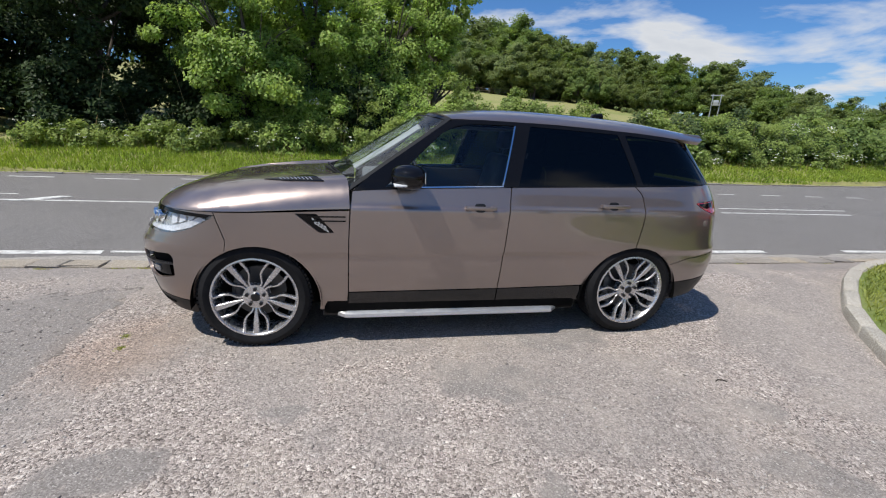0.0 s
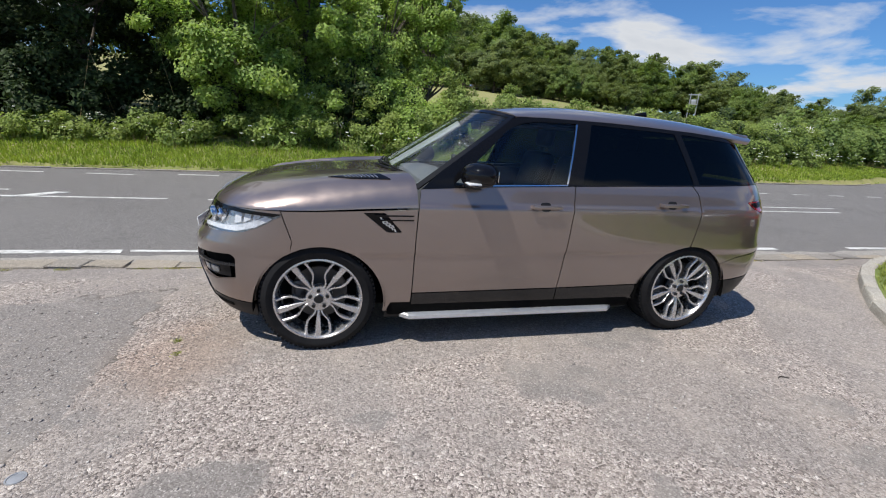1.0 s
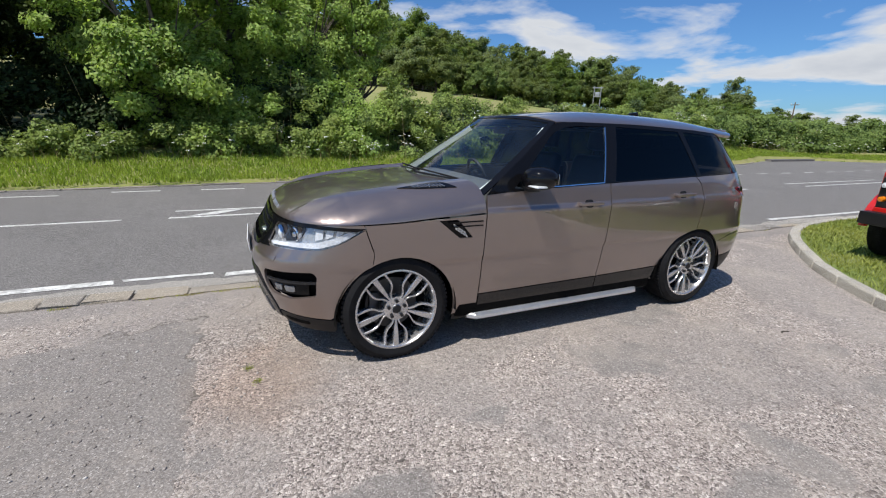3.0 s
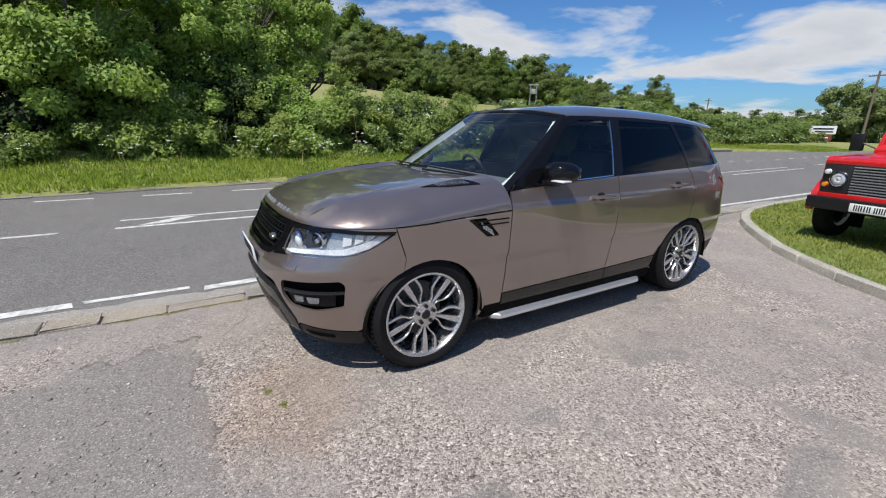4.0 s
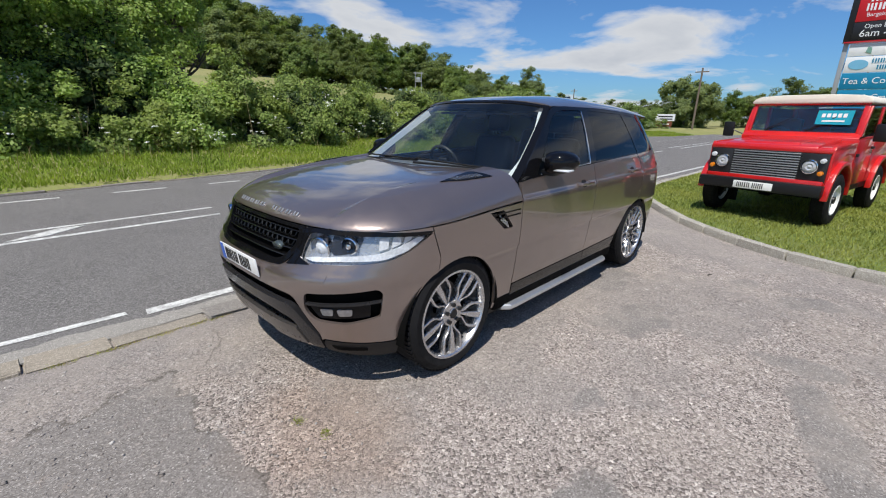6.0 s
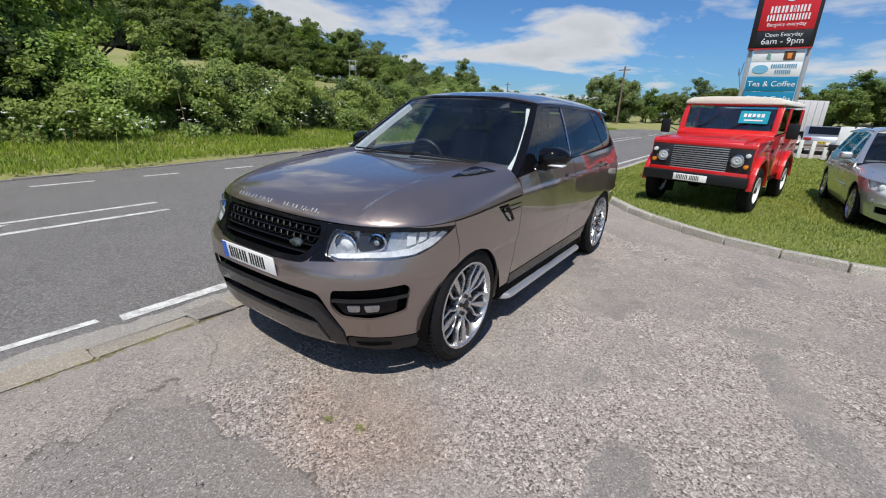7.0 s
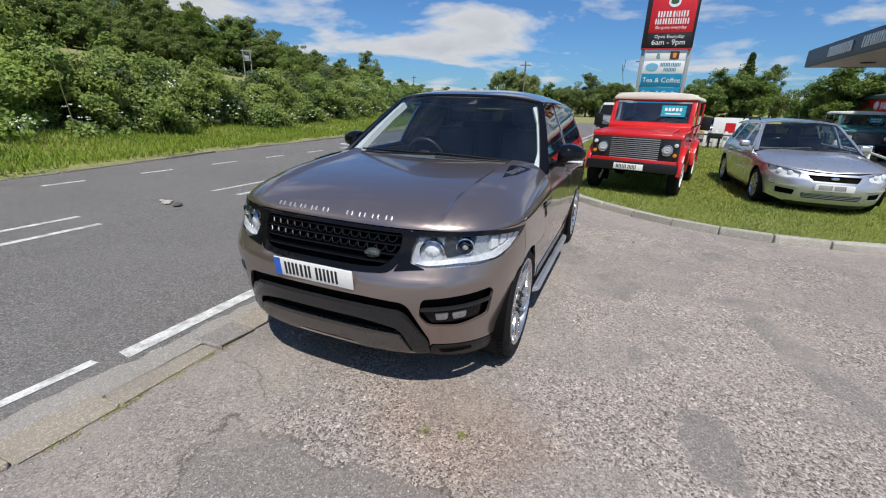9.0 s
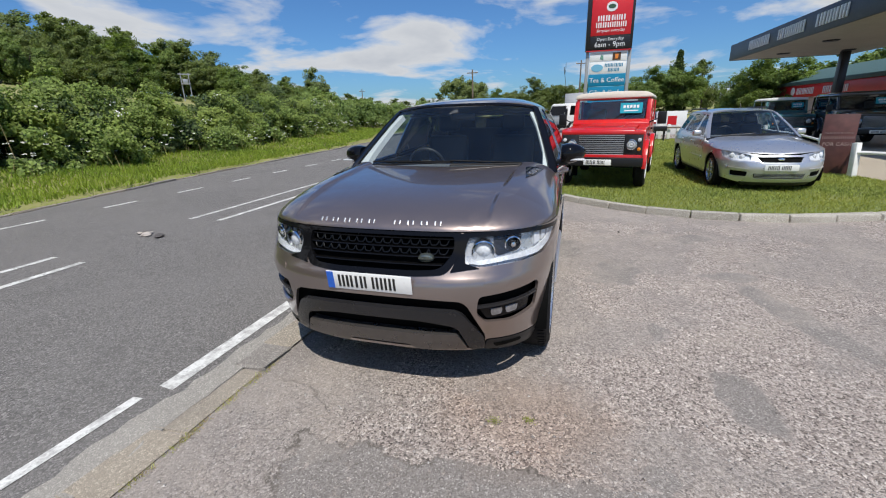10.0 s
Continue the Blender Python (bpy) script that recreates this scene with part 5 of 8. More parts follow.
    for y0, y1, zz in ((0.62, -0.12, 0.05), (-0.10, -0.70, 0.05)):
        p0, p1 = (Vector(screen(np.array([-y / 0.9]), np.array([zz + k]))[0]) + Vector((-0.014, 0, 0.014)) for y, k in ((y0, 0.0), (y1, 0.03)))
        w = part("wiper", rod(p0, p1, 0.009, 0.006, sides=8), TRIM, suv)
        part("wiper_blade", rod(p0 + Vector((0.02, 0, 0.03)), p1 + Vector((0.0, 0, 0.006)), 0.007, sides=6), RUBBER, w)

    def rail(x):
        return ease(x, [(1.30, 1.655), (1.45, 1.668), (2.00, 1.668), (2.80, 1.642), (3.42, 1.598), (3.70, 1.575)])

    def roof(x, y):
        x, y = np.asarray(x, float), np.asarray(y, float)
        zt = rail(x)
        yr = B - ease(zt, S.inset)
        yr = yr * (1 - 0.05 * np.clip((x - 2.9) / 0.7, 0, 1) ** 2)
        zc = ease(x, [(1.20, 1.706), (1.30, 1.722), (1.45, 1.745), (1.65, 1.764), (2.00, 1.780), (2.90, 1.755), (3.40, 1.705), (3.65, 1.672)])
        return np.stack((x, y * yr, zt + (zc - zt) * (1 - np.clip(abs(y), 0, 0.9995) ** 3.2) ** 0.8), 1)
    panel("roof", [(1.39, -1, 0), (1.320, -0.75, 0.1), (1.230, 0, 0.3), (1.320, 0.75, 0.1), (1.39, 1, 0), (3.50, 1, 0), (3.60, 0.9, 0.1), (3.60, -0.9, 0.1), (3.50, -1, 0)], both=False, surf=roof, step=0.05, depth=0.03, r=0.0, core=((1.5, 3.2), 1.0))
    part("roof_fin", prism([(2.86, 1.742), (2.90, 1.80), (2.99, 1.815), (3.02, 1.742)], "y", -0.022, 0.022, 0.006), GLOSSBLACK, suv, "black roof aerial fin")
    part("spoiler", turned(prism([(3.44, 1.66), (3.60, 1.652), (3.615, 1.632), (3.57, 1.605), (3.44, 1.60)], "y", -0.60, 0.60, 0.008), pose(0, 0, 0)), PAINT, suv)
    # side glass and pillars
    w1 = S.side([(0.895, 1.181, 0.02), (1.335, 1.588, 0.08), (1.50, 1.640, 0.10), (1.885, 1.645, 0.01), (1.765, 1.210, 0.01)])
    w2 = S.side([(1.880, 1.213, 0.01), (2.00, 1.645, 0.01), (2.735, 1.620, 0.02), (2.865, 1.242, 0.02)])
    w3 = S.side([(2.915, 1.245, 0.01), (2.795, 1.617, 0.02), (3.34, 1.572, 0.05), (3.585, 1.268, 0.03)])
    shell = S.side([(0.675, 1.152, 0), (0.80, 1.262, 0), (1.375, 1.660, 0.05), (1.60, 1.672), (2.00, 1.670), (2.80, 1.644), (3.42, 1.600), (3.47, 1.585), (3.66, 1.265, 0.02), (2.845, 1.234, 0), (1.823, 1.204, 0), (1.20, 1.182, 0), (0.80, 1.162, 0)])
    panel("pillar_frame", shell, GLOSSBLACK, "gloss black pillars", holes=[w1, w2, w3], gap=0.0, step=0.04)
    panel("front_window", w1, SIDEGLASS, "clear front side window", depth=0.004, lift=-0.006, gap=-0.004)
    panel("rear_window", w2, PRIVACY, "dark privacy glass", depth=0.004, lift=-0.003, gap=-0.004)
    panel("quarter_window", w3, PRIVACY, "dark privacy glass", depth=0.004, lift=-0.003, gap=-0.004)
    panel("window_strip", S.side([(1.868, 1.640), (1.884, 1.640), (1.764, 1.212), (1.748, 1.212)]), CHROME, depth=0.008, lift=0.004, r=0.002)
    panel("waist_strip", S.side([(0.95, 1.176, 0), (1.76, 1.203, 0), (1.76, 1.211, 0), (0.955, 1.184, 0)]), CHROME, depth=0.006, lift=0.004, r=0.002, gap=0)
    # handles
    for hx, hz in ((1.585, 1.055), (2.66, 1.085)):
        panel("handle_cup", S.side([(hx - 0.045, hz + 0.03, 0.03), (hx + 0.045, hz + 0.03, 0.03), (hx + 0.04, hz - 0.035, 0.03), (hx - 0.04, hz - 0.035, 0.03)]), TRIM, lift=0.002, depth=0.004)
        for sg in (1, -1):
            y = float(S(np.array([S.ux(hx, hz)]), np.array([hz]))[0][1])
            b = box(hx - 0.115, hx + 0.115, y - 0.048, y - 0.030, hz - 0.013, hz + 0.015, 0.008)
            join(b, box(hx - 0.115, hx - 0.085, y - 0.034, y + 0.01, hz - 0.012, hz + 0.013, 0.004))
            join(b, box(hx + 0.080, hx + 0.115, y - 0.034, y + 0.01, hz - 0.012, hz + 0.013, 0.004))
            if sg < 0:
                turned(b, Matrix.Diagonal((1, -1, 1, 1)))
                bmesh.ops.reverse_faces(b, faces=b.faces)
            part("door_handle", b, PAINT, suv)
    # mirrors
    for sg in (1, -1):
        mir = new("door_mirror")
        mir.parent = suv
        mir.matrix_basis = pose(0, 0, 0)
        sec = []
        b = bmesh.new()
        # shell: a rounded pod swept outwards
        rows = []
        for j in range(12):
            t = j / 11
            y = 0.955 + 0.205 * t
            k = math.sin(math.pi * min(0.995, 0.30 + 0.695 * t)) ** 0.5
            cx, cz = 1.055 + 0.015 * t, 1.262 + 0.010 * t
            hx, hz = 0.132 * k, 0.086 * k
            row = []
            for i in range(20):
                a = 2 * math.pi * i / 20
                ca, sa = math.cos(a), math.sin(a)
                px = math.copysign(abs(ca) ** 0.75, ca) * hx * (1.0 if ca < 0 else 0.80)
                pz = math.copysign(abs(sa) ** 0.8, sa) * hz
                row.append(b.verts.new((cx + px, -sg * y, cz + pz)))
            rows.append(row)
        for g, h in zip(rows, rows[1:]):
            for i in range(20):
                b.faces.new((g[i], g[(i + 1) % 20], h[(i + 1) % 20], h[i]))
        b.faces.new(rows[0]), b.faces.new(rows[-1])
        bmesh.ops.recalc_face_normals(b, faces=b.faces)
        part("mirror_cap", b, CAPBLACK, mir, "gloss black mirror cap")
        part("mirror_arm", box(0.98, 1.08, min(-sg * 0.90, -sg * 1.02), max(-sg * 0.90, -sg * 1.02), 1.165, 1.215, 0.02), TRIM, mir)
        part("indicator_strip", box(0.945, 1.03, min(-sg * 1.02, -sg * 1.150), max(-sg * 1.02, -sg * 1.150), 1.212, 1.226, 0.005), LAMPFROST, mir)
        part("mirror_glass", box(1.150, 1.156, min(-sg * 1.0, -sg * 1.11), max(-sg * 1.0, -sg * 1.11), 1.232, 1.305, 0.002), CHROME, mir)
    # side steps
    for sg in (1, -1):
        b = bmesh.new()
        rows = []
        for j in range(31):
            t = j / 30
            x = 0.56 + 1.74 * t
            e = min(t, 1 - t)
            tuck = 0.055 * max(0, 1 - e / 0.045) ** 2
            row = [b.verts.new((x, -sg * (yy - tuck), zz)) for yy, zz in ((0.905, 0.248), (0.956, 0.250), (0.974, 0.241), (0.977, 0.218), (0.961, 0.206), (0.905, 0.212))]
            rows.append(row)
        for g, h in zip(rows, rows[1:]):
            for i in range(6):
                b.faces.new((g[i], g[(i + 1) % 6], h[(i + 1) % 6], h[i]))
        b.faces.new(rows[0]), b.faces.new(rows[-1])
        bmesh.ops.recalc_face_normals(b, faces=b.faces)
        st = part("side_step", b, ALU, suv, "aluminium side step bar", smooth=False)
        part("step_tread", box(0.62, 2.24, min(-sg * 0.916, -sg * 0.943), max(-sg * 0.916, -sg * 0.943), 0.246, 0.2515, 0.001), ALU, st)
        for i in range(26):
            x = 0.66 + 0.06 * i
            part("tread_stud", box(x, x + 0.012, min(-sg * 0.923, -sg * 0.936), max(-sg * 0.923, -sg * 0.936), 0.2505, 0.2535), STEEL, st)
        part("step_web", box(0.66, 2.20, min(-sg * 0.80, -sg * 0.907), max(-sg * 0.80, -sg * 0.907), 0.222, 0.238, 0.004), TRIM, st, "black inner web")
        for x in (0.72, 1.42, 2.14):
            part("step_bracket", box(x - 0.03, x + 0.03, min(-sg * 0.70, -sg * 0.90), max(-sg * 0.70, -sg * 0.90), 0.20, 0.24, 0.005), TRIM, st)
    # underside and wheel housings, near-black; the boxes also stop light from below
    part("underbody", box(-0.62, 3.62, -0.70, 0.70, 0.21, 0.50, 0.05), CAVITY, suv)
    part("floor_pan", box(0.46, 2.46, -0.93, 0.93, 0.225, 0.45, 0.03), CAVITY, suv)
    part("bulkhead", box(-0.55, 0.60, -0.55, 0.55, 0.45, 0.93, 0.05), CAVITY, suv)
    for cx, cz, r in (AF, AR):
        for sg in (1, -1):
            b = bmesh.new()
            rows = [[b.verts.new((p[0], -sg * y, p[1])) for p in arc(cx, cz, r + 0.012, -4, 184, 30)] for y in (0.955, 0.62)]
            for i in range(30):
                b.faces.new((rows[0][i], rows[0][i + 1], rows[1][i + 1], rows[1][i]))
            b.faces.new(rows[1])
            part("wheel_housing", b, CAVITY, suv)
    for x in (0.0, 2.923):
        for sg in (1, -1):
            wheel(suv, x, -sg * 0.832, 0.382, 0.287, 0.275, -sg, "split")

    # cabin
    part("cabin_floor", box(0.5, 3.5, -0.80, 0.80, 0.50, 0.56, 0.02), LEATHER, suv)
    b = prism([(0.74, 1.165), (0.95, 1.185), (1.15, 1.15), (1.22, 1.06), (1.20, 0.80), (0.74, 0.80)], "y", -0.80, 0.80, 0.03)
    part("dashboard", b, DASH, suv)
    part("centre_console", box(1.15, 2.1, -0.14, 0.14, 0.55, 0.92, 0.03), LEATHER, suv)
    b = turned(lathe([(0.178 + 0.016 * math.cos(a), 0.016 * math.sin(a)) for a in np.linspace(0, 2 * math.pi, 9)[:-1]], axis="x", sides=40, closed=True), pose(1.30, 0.38, 1.135, 0, -24, 0))
    sw = part("steering_wheel", b, LEATHER, suv)
    b = turned(box(-0.02, 0.02, -0.16, 0.16, -0.025, 0.025, 0.01), pose(1.30, 0.38, 1.135, 0, -24, 0))
    join(b, box(-0.03, 0.03, -0.06, 0.06, -0.10, 0.06, 0.02), pose(1.30, 0.38, 1.135, 0, -24, 0))
    part("steering_boss", b, LEATHER, sw)
    part("rear_view_mirror", box(1.30, 1.325, -0.12, 0.12, 1.56, 1.63, 0.015), TRIM, suv)
    for y in (0.38, -0.38):
        part("front_seat", turned(box(-0.08, 0.08, -0.24, 0.24, 0, 0.68, 0.06, 3), pose(1.98, y, 0.72, 0, 14, 0)), LEATHER, suv)
        part("seat_cushion", box(1.48, 2.02, y - 0.25, y + 0.25, 0.60, 0.78, 0.06, 3), LEATHER, suv)
        h = part("headrest", turned(box(-0.05, 0.05, -0.13, 0.13, 0, 0.18, 0.04, 3), pose(2.16, y, 1.43, 0, 10, 0)), LEATHER, suv)
        for k in (-0.05, 0.05):
            part("headrest_post", rod((2.14, y + k, 1.36), (2.17, y + k, 1.46), 0.006, sides=6), CHROME, h)
    part("rear_bench", turned(box(-0.10, 0.10, -0.66, 0.66, 0, 0.72, 0.06, 3), pose(2.92, 0, 0.74, 0, 18, 0)), LEATHER, suv)
    for y in (-0.4, 0, 0.4):
        part("headrest", turned(box(-0.05, 0.05, -0.13, 0.13, 0, 0.16, 0.04, 3), pose(3.14, y, 1.40, 0, 10, 0)), LEATHER, suv)
    # pale inner pillars beside the screen
    for sg in (1, -1):
        panel("inner_pillar", [(sg * (0.90 if sg > 0 else 0.83), 0.07, 0.0), (sg * 0.945, 0.06, 0.0), (sg * 0.945, 0.93, 0.0), (sg * (0.90 if sg > 0 else 0.86), 0.93, 0.03), (sg * (0.930 if sg > 0 else 0.875), 0.70, 0.0), (sg * (0.930 if sg > 0 else 0.86), 0.28, 0.0)], CLOTH, "pale cloth inner pillar", both=False, surf=screen, step=0.04, depth=0.05 if sg < 0 else 0.02, lift=-0.020, r=0.0, gap=0, core=((0.9, 1.6), 0.8))
    part("headlining", box(1.48, 3.40, -0.62, 0.62, 1.60, 1.622, 0.01), flat("dark_headlining", (0.05, 0.05, 0.05), 0.9), suv)
    for i in range(2):
        part("inner_door_card", box(0.95, 2.8, (-0.90, 0.86)[i], (-0.86, 0.90)[i], 0.55, 1.17, 0.01), LEATHER, suv)
    return suv


make_suv()

# ------------------------------------------------------------ other parked vehicles
HEADGLASS = flat("ribbed_lamp_glass", (0.60, 0.61, 0.62), 0.15, 0.3, grain=0.2, scale=60)
SCREENCARD = flat("teal_price_card", (0.01, 0.30, 0.40), 0.4)
OCHRE = flat("tan_side_panel", (0.30, 0.17, 0.07), 0.5)
GRILLEGREY = flat("grille_grey", (0.018, 0.018, 0.019), 0.4)


def off_roader(label, m, paint, roof_mat, wheels, group="", detail=True, side=None):
    """A short, square, upright off-road vehicle with a flat-sided aluminium body."""
    t = thing("off_roader", label, "car", m, group)
    R = 0.385
    af, ar = (0.0, 0.42, 0.47), (2.36, 0.42, 0.47)
    for s in (-1, 1):
        y0, y1 = sorted((s * 0.79, s * 0.745))
        wing = [(-0.44, 0.60), (-0.44, 1.115), (-0.40, 1.165), (0.62, 1.20), (0.62, 0.52)] + [(p[0], p[1]) for p in arc(*af, 12, 158)]
        part("front_wing", prism(wing, "y", y0, y1, 0.006), paint, t)
        door = [(0.63, 0.54), (0.63, 1.24), (1.60, 1.24), (1.60, 0.54)]
        part("door", prism(door, "y", y0, y1, 0.008), paint, t)
        rear = [(1.61, 0.54), (1.61, 1.24), (3.06, 1.24), (3.06, 0.60)] + [(p[0], p[1]) for p in arc(*ar, 22, 165)]
        part("side_panel", prism(rear, "y", y0, y1, 0.008), side or paint, t)
        # flared arches
        for c in (af, ar):
            outer, inner = arc(c[0], c[1], 0.53, 0, 180, 12), arc(c[0], c[1], 0.468, 180, 0, 12)
            y2, y3 = sorted((s * 0.86, s * 0.78))
            part("arch_flare", prism([(p[0], p[1]) for p in outer + inner], "y", y2, y3, 0.008), paint, t)
        # upper sides
        part("upper_side", prism([(1.58, 1.25), (1.58, 1.73), (1.66, 1.73), (1.66, 1.25)], "y", y0, y1, 0.005), paint, t)
        part("upper_side", prism([(2.86, 1.25), (2.86, 1.73), (3.03, 1.73), (3.05, 1.25)], "y", y0, y1, 0.005), paint, t)
        part("upper_side", prism([(0.66, 1.25), (0.86, 1.73), (0.94, 1.73), (0.74, 1.25)], "y", y0, y1, 0.005), paint, t)
        part("waist_rail", box(0.66, 3.05, y0, y1, 1.24, 1.275, 0.004), side or paint, t)
        y2, y3 = sorted((s * 0.770, s * 0.775))
        part("door_window", prism([(0.76, 1.27), (0.94, 1.72), (1.57, 1.72), (1.57, 1.27)], "y", y2, y3), SIDEGLASS, t)
        part("side_window", prism([(1.67, 1.27), (1.67, 1.72), (2.85, 1.72), (2.85, 1.27)], "y", y2, y3), PRIVACY, t)
        part("sill", box(0.50, 1.90, *sorted((s * 0.77, s * 0.70)), 0.44, 0.54, 0.01), TRIM, t)
        y2, y3 = sorted((s * 0.82, s * 0.79))
        part("door_hinge", box(0.66, 0.74, y2, y3, 0.98, 1.03, 0.005), TRIM, t)
        part("door_handle", box(1.44, 1.58, y2, y3, 1.08, 1.12, 0.006), TRIM, t)
        # mirror on an arm
        mr = part("door_mirror", box(0.60, 0.66, *sorted((s * 0.93, s * 1.10)), 1.22, 1.47, 0.02), TRIM, t)
        part("mirror_arm", rod((0.66, s * 0.78, 1.26), (0.62, s * 0.95, 1.34), 0.012, sides=6), TRIM, mr)
        # front lamps in black surrounds
        lp = part("lamp_panel", box(-0.475, -0.44, *sorted((s * 0.44, s * 0.765)), 0.66, 1.06, 0.008), GRILLEGREY, t)
        c = (s * 0.565, 0.875)
        part("lamp_bezel", turned(lathe([(0.105, 0.0), (0.100, -0.03), (0.090, -0.032)], axis="x", sides=28), pose(-0.475, c[0], c[1])), CHROME, lp)
        hb = lathe([(0.001, -0.034), (0.03, -0.020), (0.045, -0.028), (0.075, -0.022), (0.088, -0.012), (0.092, 0.01)], axis="x", sides=28)
        part("headlamp", turned(hb, pose(-0.475, c[0], c[1])), HEADGLASS, lp)
        for z, mt in ((0.965, LAMPFROST), (0.79, AMBER)):
            part("side_lamp", turned(lathe([(0.001, -0.05), (0.032, -0.042), (0.036, 0.0)], axis="x", sides=18), pose(-0.475, s * 0.705, z)), mt, lp)
        part("mud_flap", box(0.40, 0.42, *sorted((s * 0.80, s * 0.58)), 0.12, 0.46, 0.004), RUBBER, t)
    # front
    part("front_panel", box(-0.455, -0.40, -0.44, 0.44, 0.62, 1.09, 0.01), GRILLEGREY, t)
    for i in range(11):
        z = 0.675 + 0.036 * i
        part("grille_slat", box(-0.485, -0.455, -0.43, 0.43, z, z + 0.014, 0.003), STEEL if detail else GRILLEGREY, t)
    part("bonnet_front", box(-0.46, -0.38, -0.78, 0.78, 1.06, 1.13, 0.02), paint, t)
    b = prism([(-0.46, 1.10), (-0.44, 1.150), (-0.30, 1.185), (0.66, 1.245), (0.66, 1.12)], "y", -0.60, 0.60, 0.015)
    bn = part("bonnet", b, paint, t)
    part("bonnet_bulge", prism([(-0.40, 1.15), (-0.34, 1.195), (0.62, 1.262), (0.62, 1.20)], "y", -0.36, 0.36, 0.012), paint, bn)
    for s in (-1, 1):
        part("wing_top", prism([(-0.44, 1.10), (-0.42, 1.145), (0.62, 1.195), (0.62, 1.10)], "y", *sorted((s * 0.605, s * 0.79)), 0.012), paint, t)
    part("bumper", box(-0.66, -0.50, -0.80, 0.80, 0.47, 0.63, 0.012), TRIM, t)
    part("valance", box(-0.50, -0.40, -0.76, 0.76, 0.55, 0.68, 0.01), paint, t)
    number_plate(t, pose(-0.668, 0.02, 0.545, 0, 0, -90), blue=False)
    # bulkhead, screen and roof
    part("bulkhead", prism([(0.60, 1.12), (0.60, 1.255), (0.72, 1.33), (0.78, 1.33), (0.80, 1.12)], "y", -0.78, 0.78, 0.008), paint, t)
    for y0, y1 in ((-0.76, -0.70), (0.70, 0.76)):
        part("screen_pillar", prism([(0.70, 1.30), (0.83, 1.76), (0.88, 1.76), (0.75, 1.30)], "y", y0, y1, 0.004), paint if abs(y0) > 0.1 else TRIM, t)
    part("screen_header", box(0.83, 0.90, -0.76, 0.76, 1.745, 1.785, 0.01), paint, t)
    part("windscreen", prism([(0.725, 1.33), (0.855, 1.75), (0.860, 1.75), (0.730, 1.33)], "y", -0.69, 0.69), CLEARGLASS, t)
    card = part("price_card", turned(box(-0.22, 0.22, -0.003, 0.003, -0.11, 0.11), pose(0.735, -0.40, 1.555, -17, 0, -90) @ pose(0, 0, 0, 0, 0, 0)), SCREENCARD, t, "teal price card in the windscreen")
    for k in range(5):
        part("price_bar", turned(box(-0.16 + 0.066 * k, -0.115 + 0.066 * k, -0.007, -0.004, 0.0, 0.06), pose(0.735, -0.40, 1.555, -17, 0, -90)), WHITEPAINT, card)
    part("price_bar", turned(box(-0.14, 0.14, -0.007, -0.004, -0.07, -0.045), pose(0.735, -0.40, 1.555, -17, 0, -90)), WHITEPAINT, card)
    for y0, y1 in ((0.50, 0.12), (-0.08, -0.42)):
        part("wiper", rod((0.71, y0, 1.34), (0.735, y1, 1.56), 0.009, sides=6), TRIM, t)
    b = prism([(-0.785, 1.770), (-0.785, 1.805), (-0.755, 1.850), (-0.66, 1.885), (-0.35, 1.905), (0.35, 1.905), (0.66, 1.885), (0.755, 1.850), (0.785, 1.805), (0.785, 1.770)], "x", 0.79, 3.06, 0.018)
    part("roof", b, roof_mat, t, "pale painted roof")
    part("back", box(3.02, 3.07, -0.78, 0.78, 0.60, 1.74, 0.01), paint, t)
    part("spare_wheel", turned(lathe([(0.20, -0.10), (0.38, -0.09), (0.385, 0.0), (0.38, 0.09), (0.2, 0.1)], axis="x", sides=30), pose(3.17, 0, 1.1)), RUBBER, t)
    part("chassis", box(-0.40, 3.0, -0.62, 0.62, 0.42, 0.72, 0.02), CAVITY, t)
    part("engine_bay", box(-0.38, 0.58, -0.55, 0.55, 0.70, 1.08, 0.02), CAVITY, t)
    part("cabin_floor", box(0.60, 3.0, -0.74, 0.74, 0.68, 0.78, 0.01), LEATHER, t)
    for y in (-0.42, 0.42):
        part("seat", turned(box(-0.06, 0.06, -0.22, 0.22, 0, 0.75, 0.05), pose(1.45, y, 0.80, 0, 10, 0)), LEATHER, t)
    part("dashboard", box(0.78, 0.98, -0.74, 0.74, 1.10, 1.30, 0.03), DASH, t)
    part("steering_wheel", turned(lathe([(0.19 + 0.014 * math.cos(a), 0.014 * math.sin(a)) for a in np.linspace(0, 2 * math.pi, 7)[:-1]], axis="x", sides=24, closed=True), pose(1.10, 0.40, 1.28, 0, -35, 0)), TRIM, t)
    for x in (0.0, 2.36):
        for s in (-1, 1):
            wheel(t, x, s * 0.745, R, 0.215, 0.20, s, wheels)
    return t


off_roader("red short off-road vehicle with a cream roof parked on the lawn", pose(6.79, -1.67, 0.085, 0, 0, -11), RED, CREAM, "steel", "off-roaders for sale", side=None)
off_roader("teal off-road vehicle with a white roof parked beyond the rail", pose(20.6, -10.3, 0.01, 0, 0, -6), TEAL, WHITEPAINT, "alloy", "off-roaders for sale")
DARKPAINT = flat("black_paint", (0.012, 0.013, 0.016), 0.2, Coat_Weight=1.0)
off_roader("black off-road vehicle parked under the canopy", pose(17.2, -11.6, 0.01, 0, 0, -8) @ Matrix.Diagonal((1.15, 1.15, 1.05, 1)), DARKPAINT, DARKPAINT, "alloy", "off-roaders for sale")


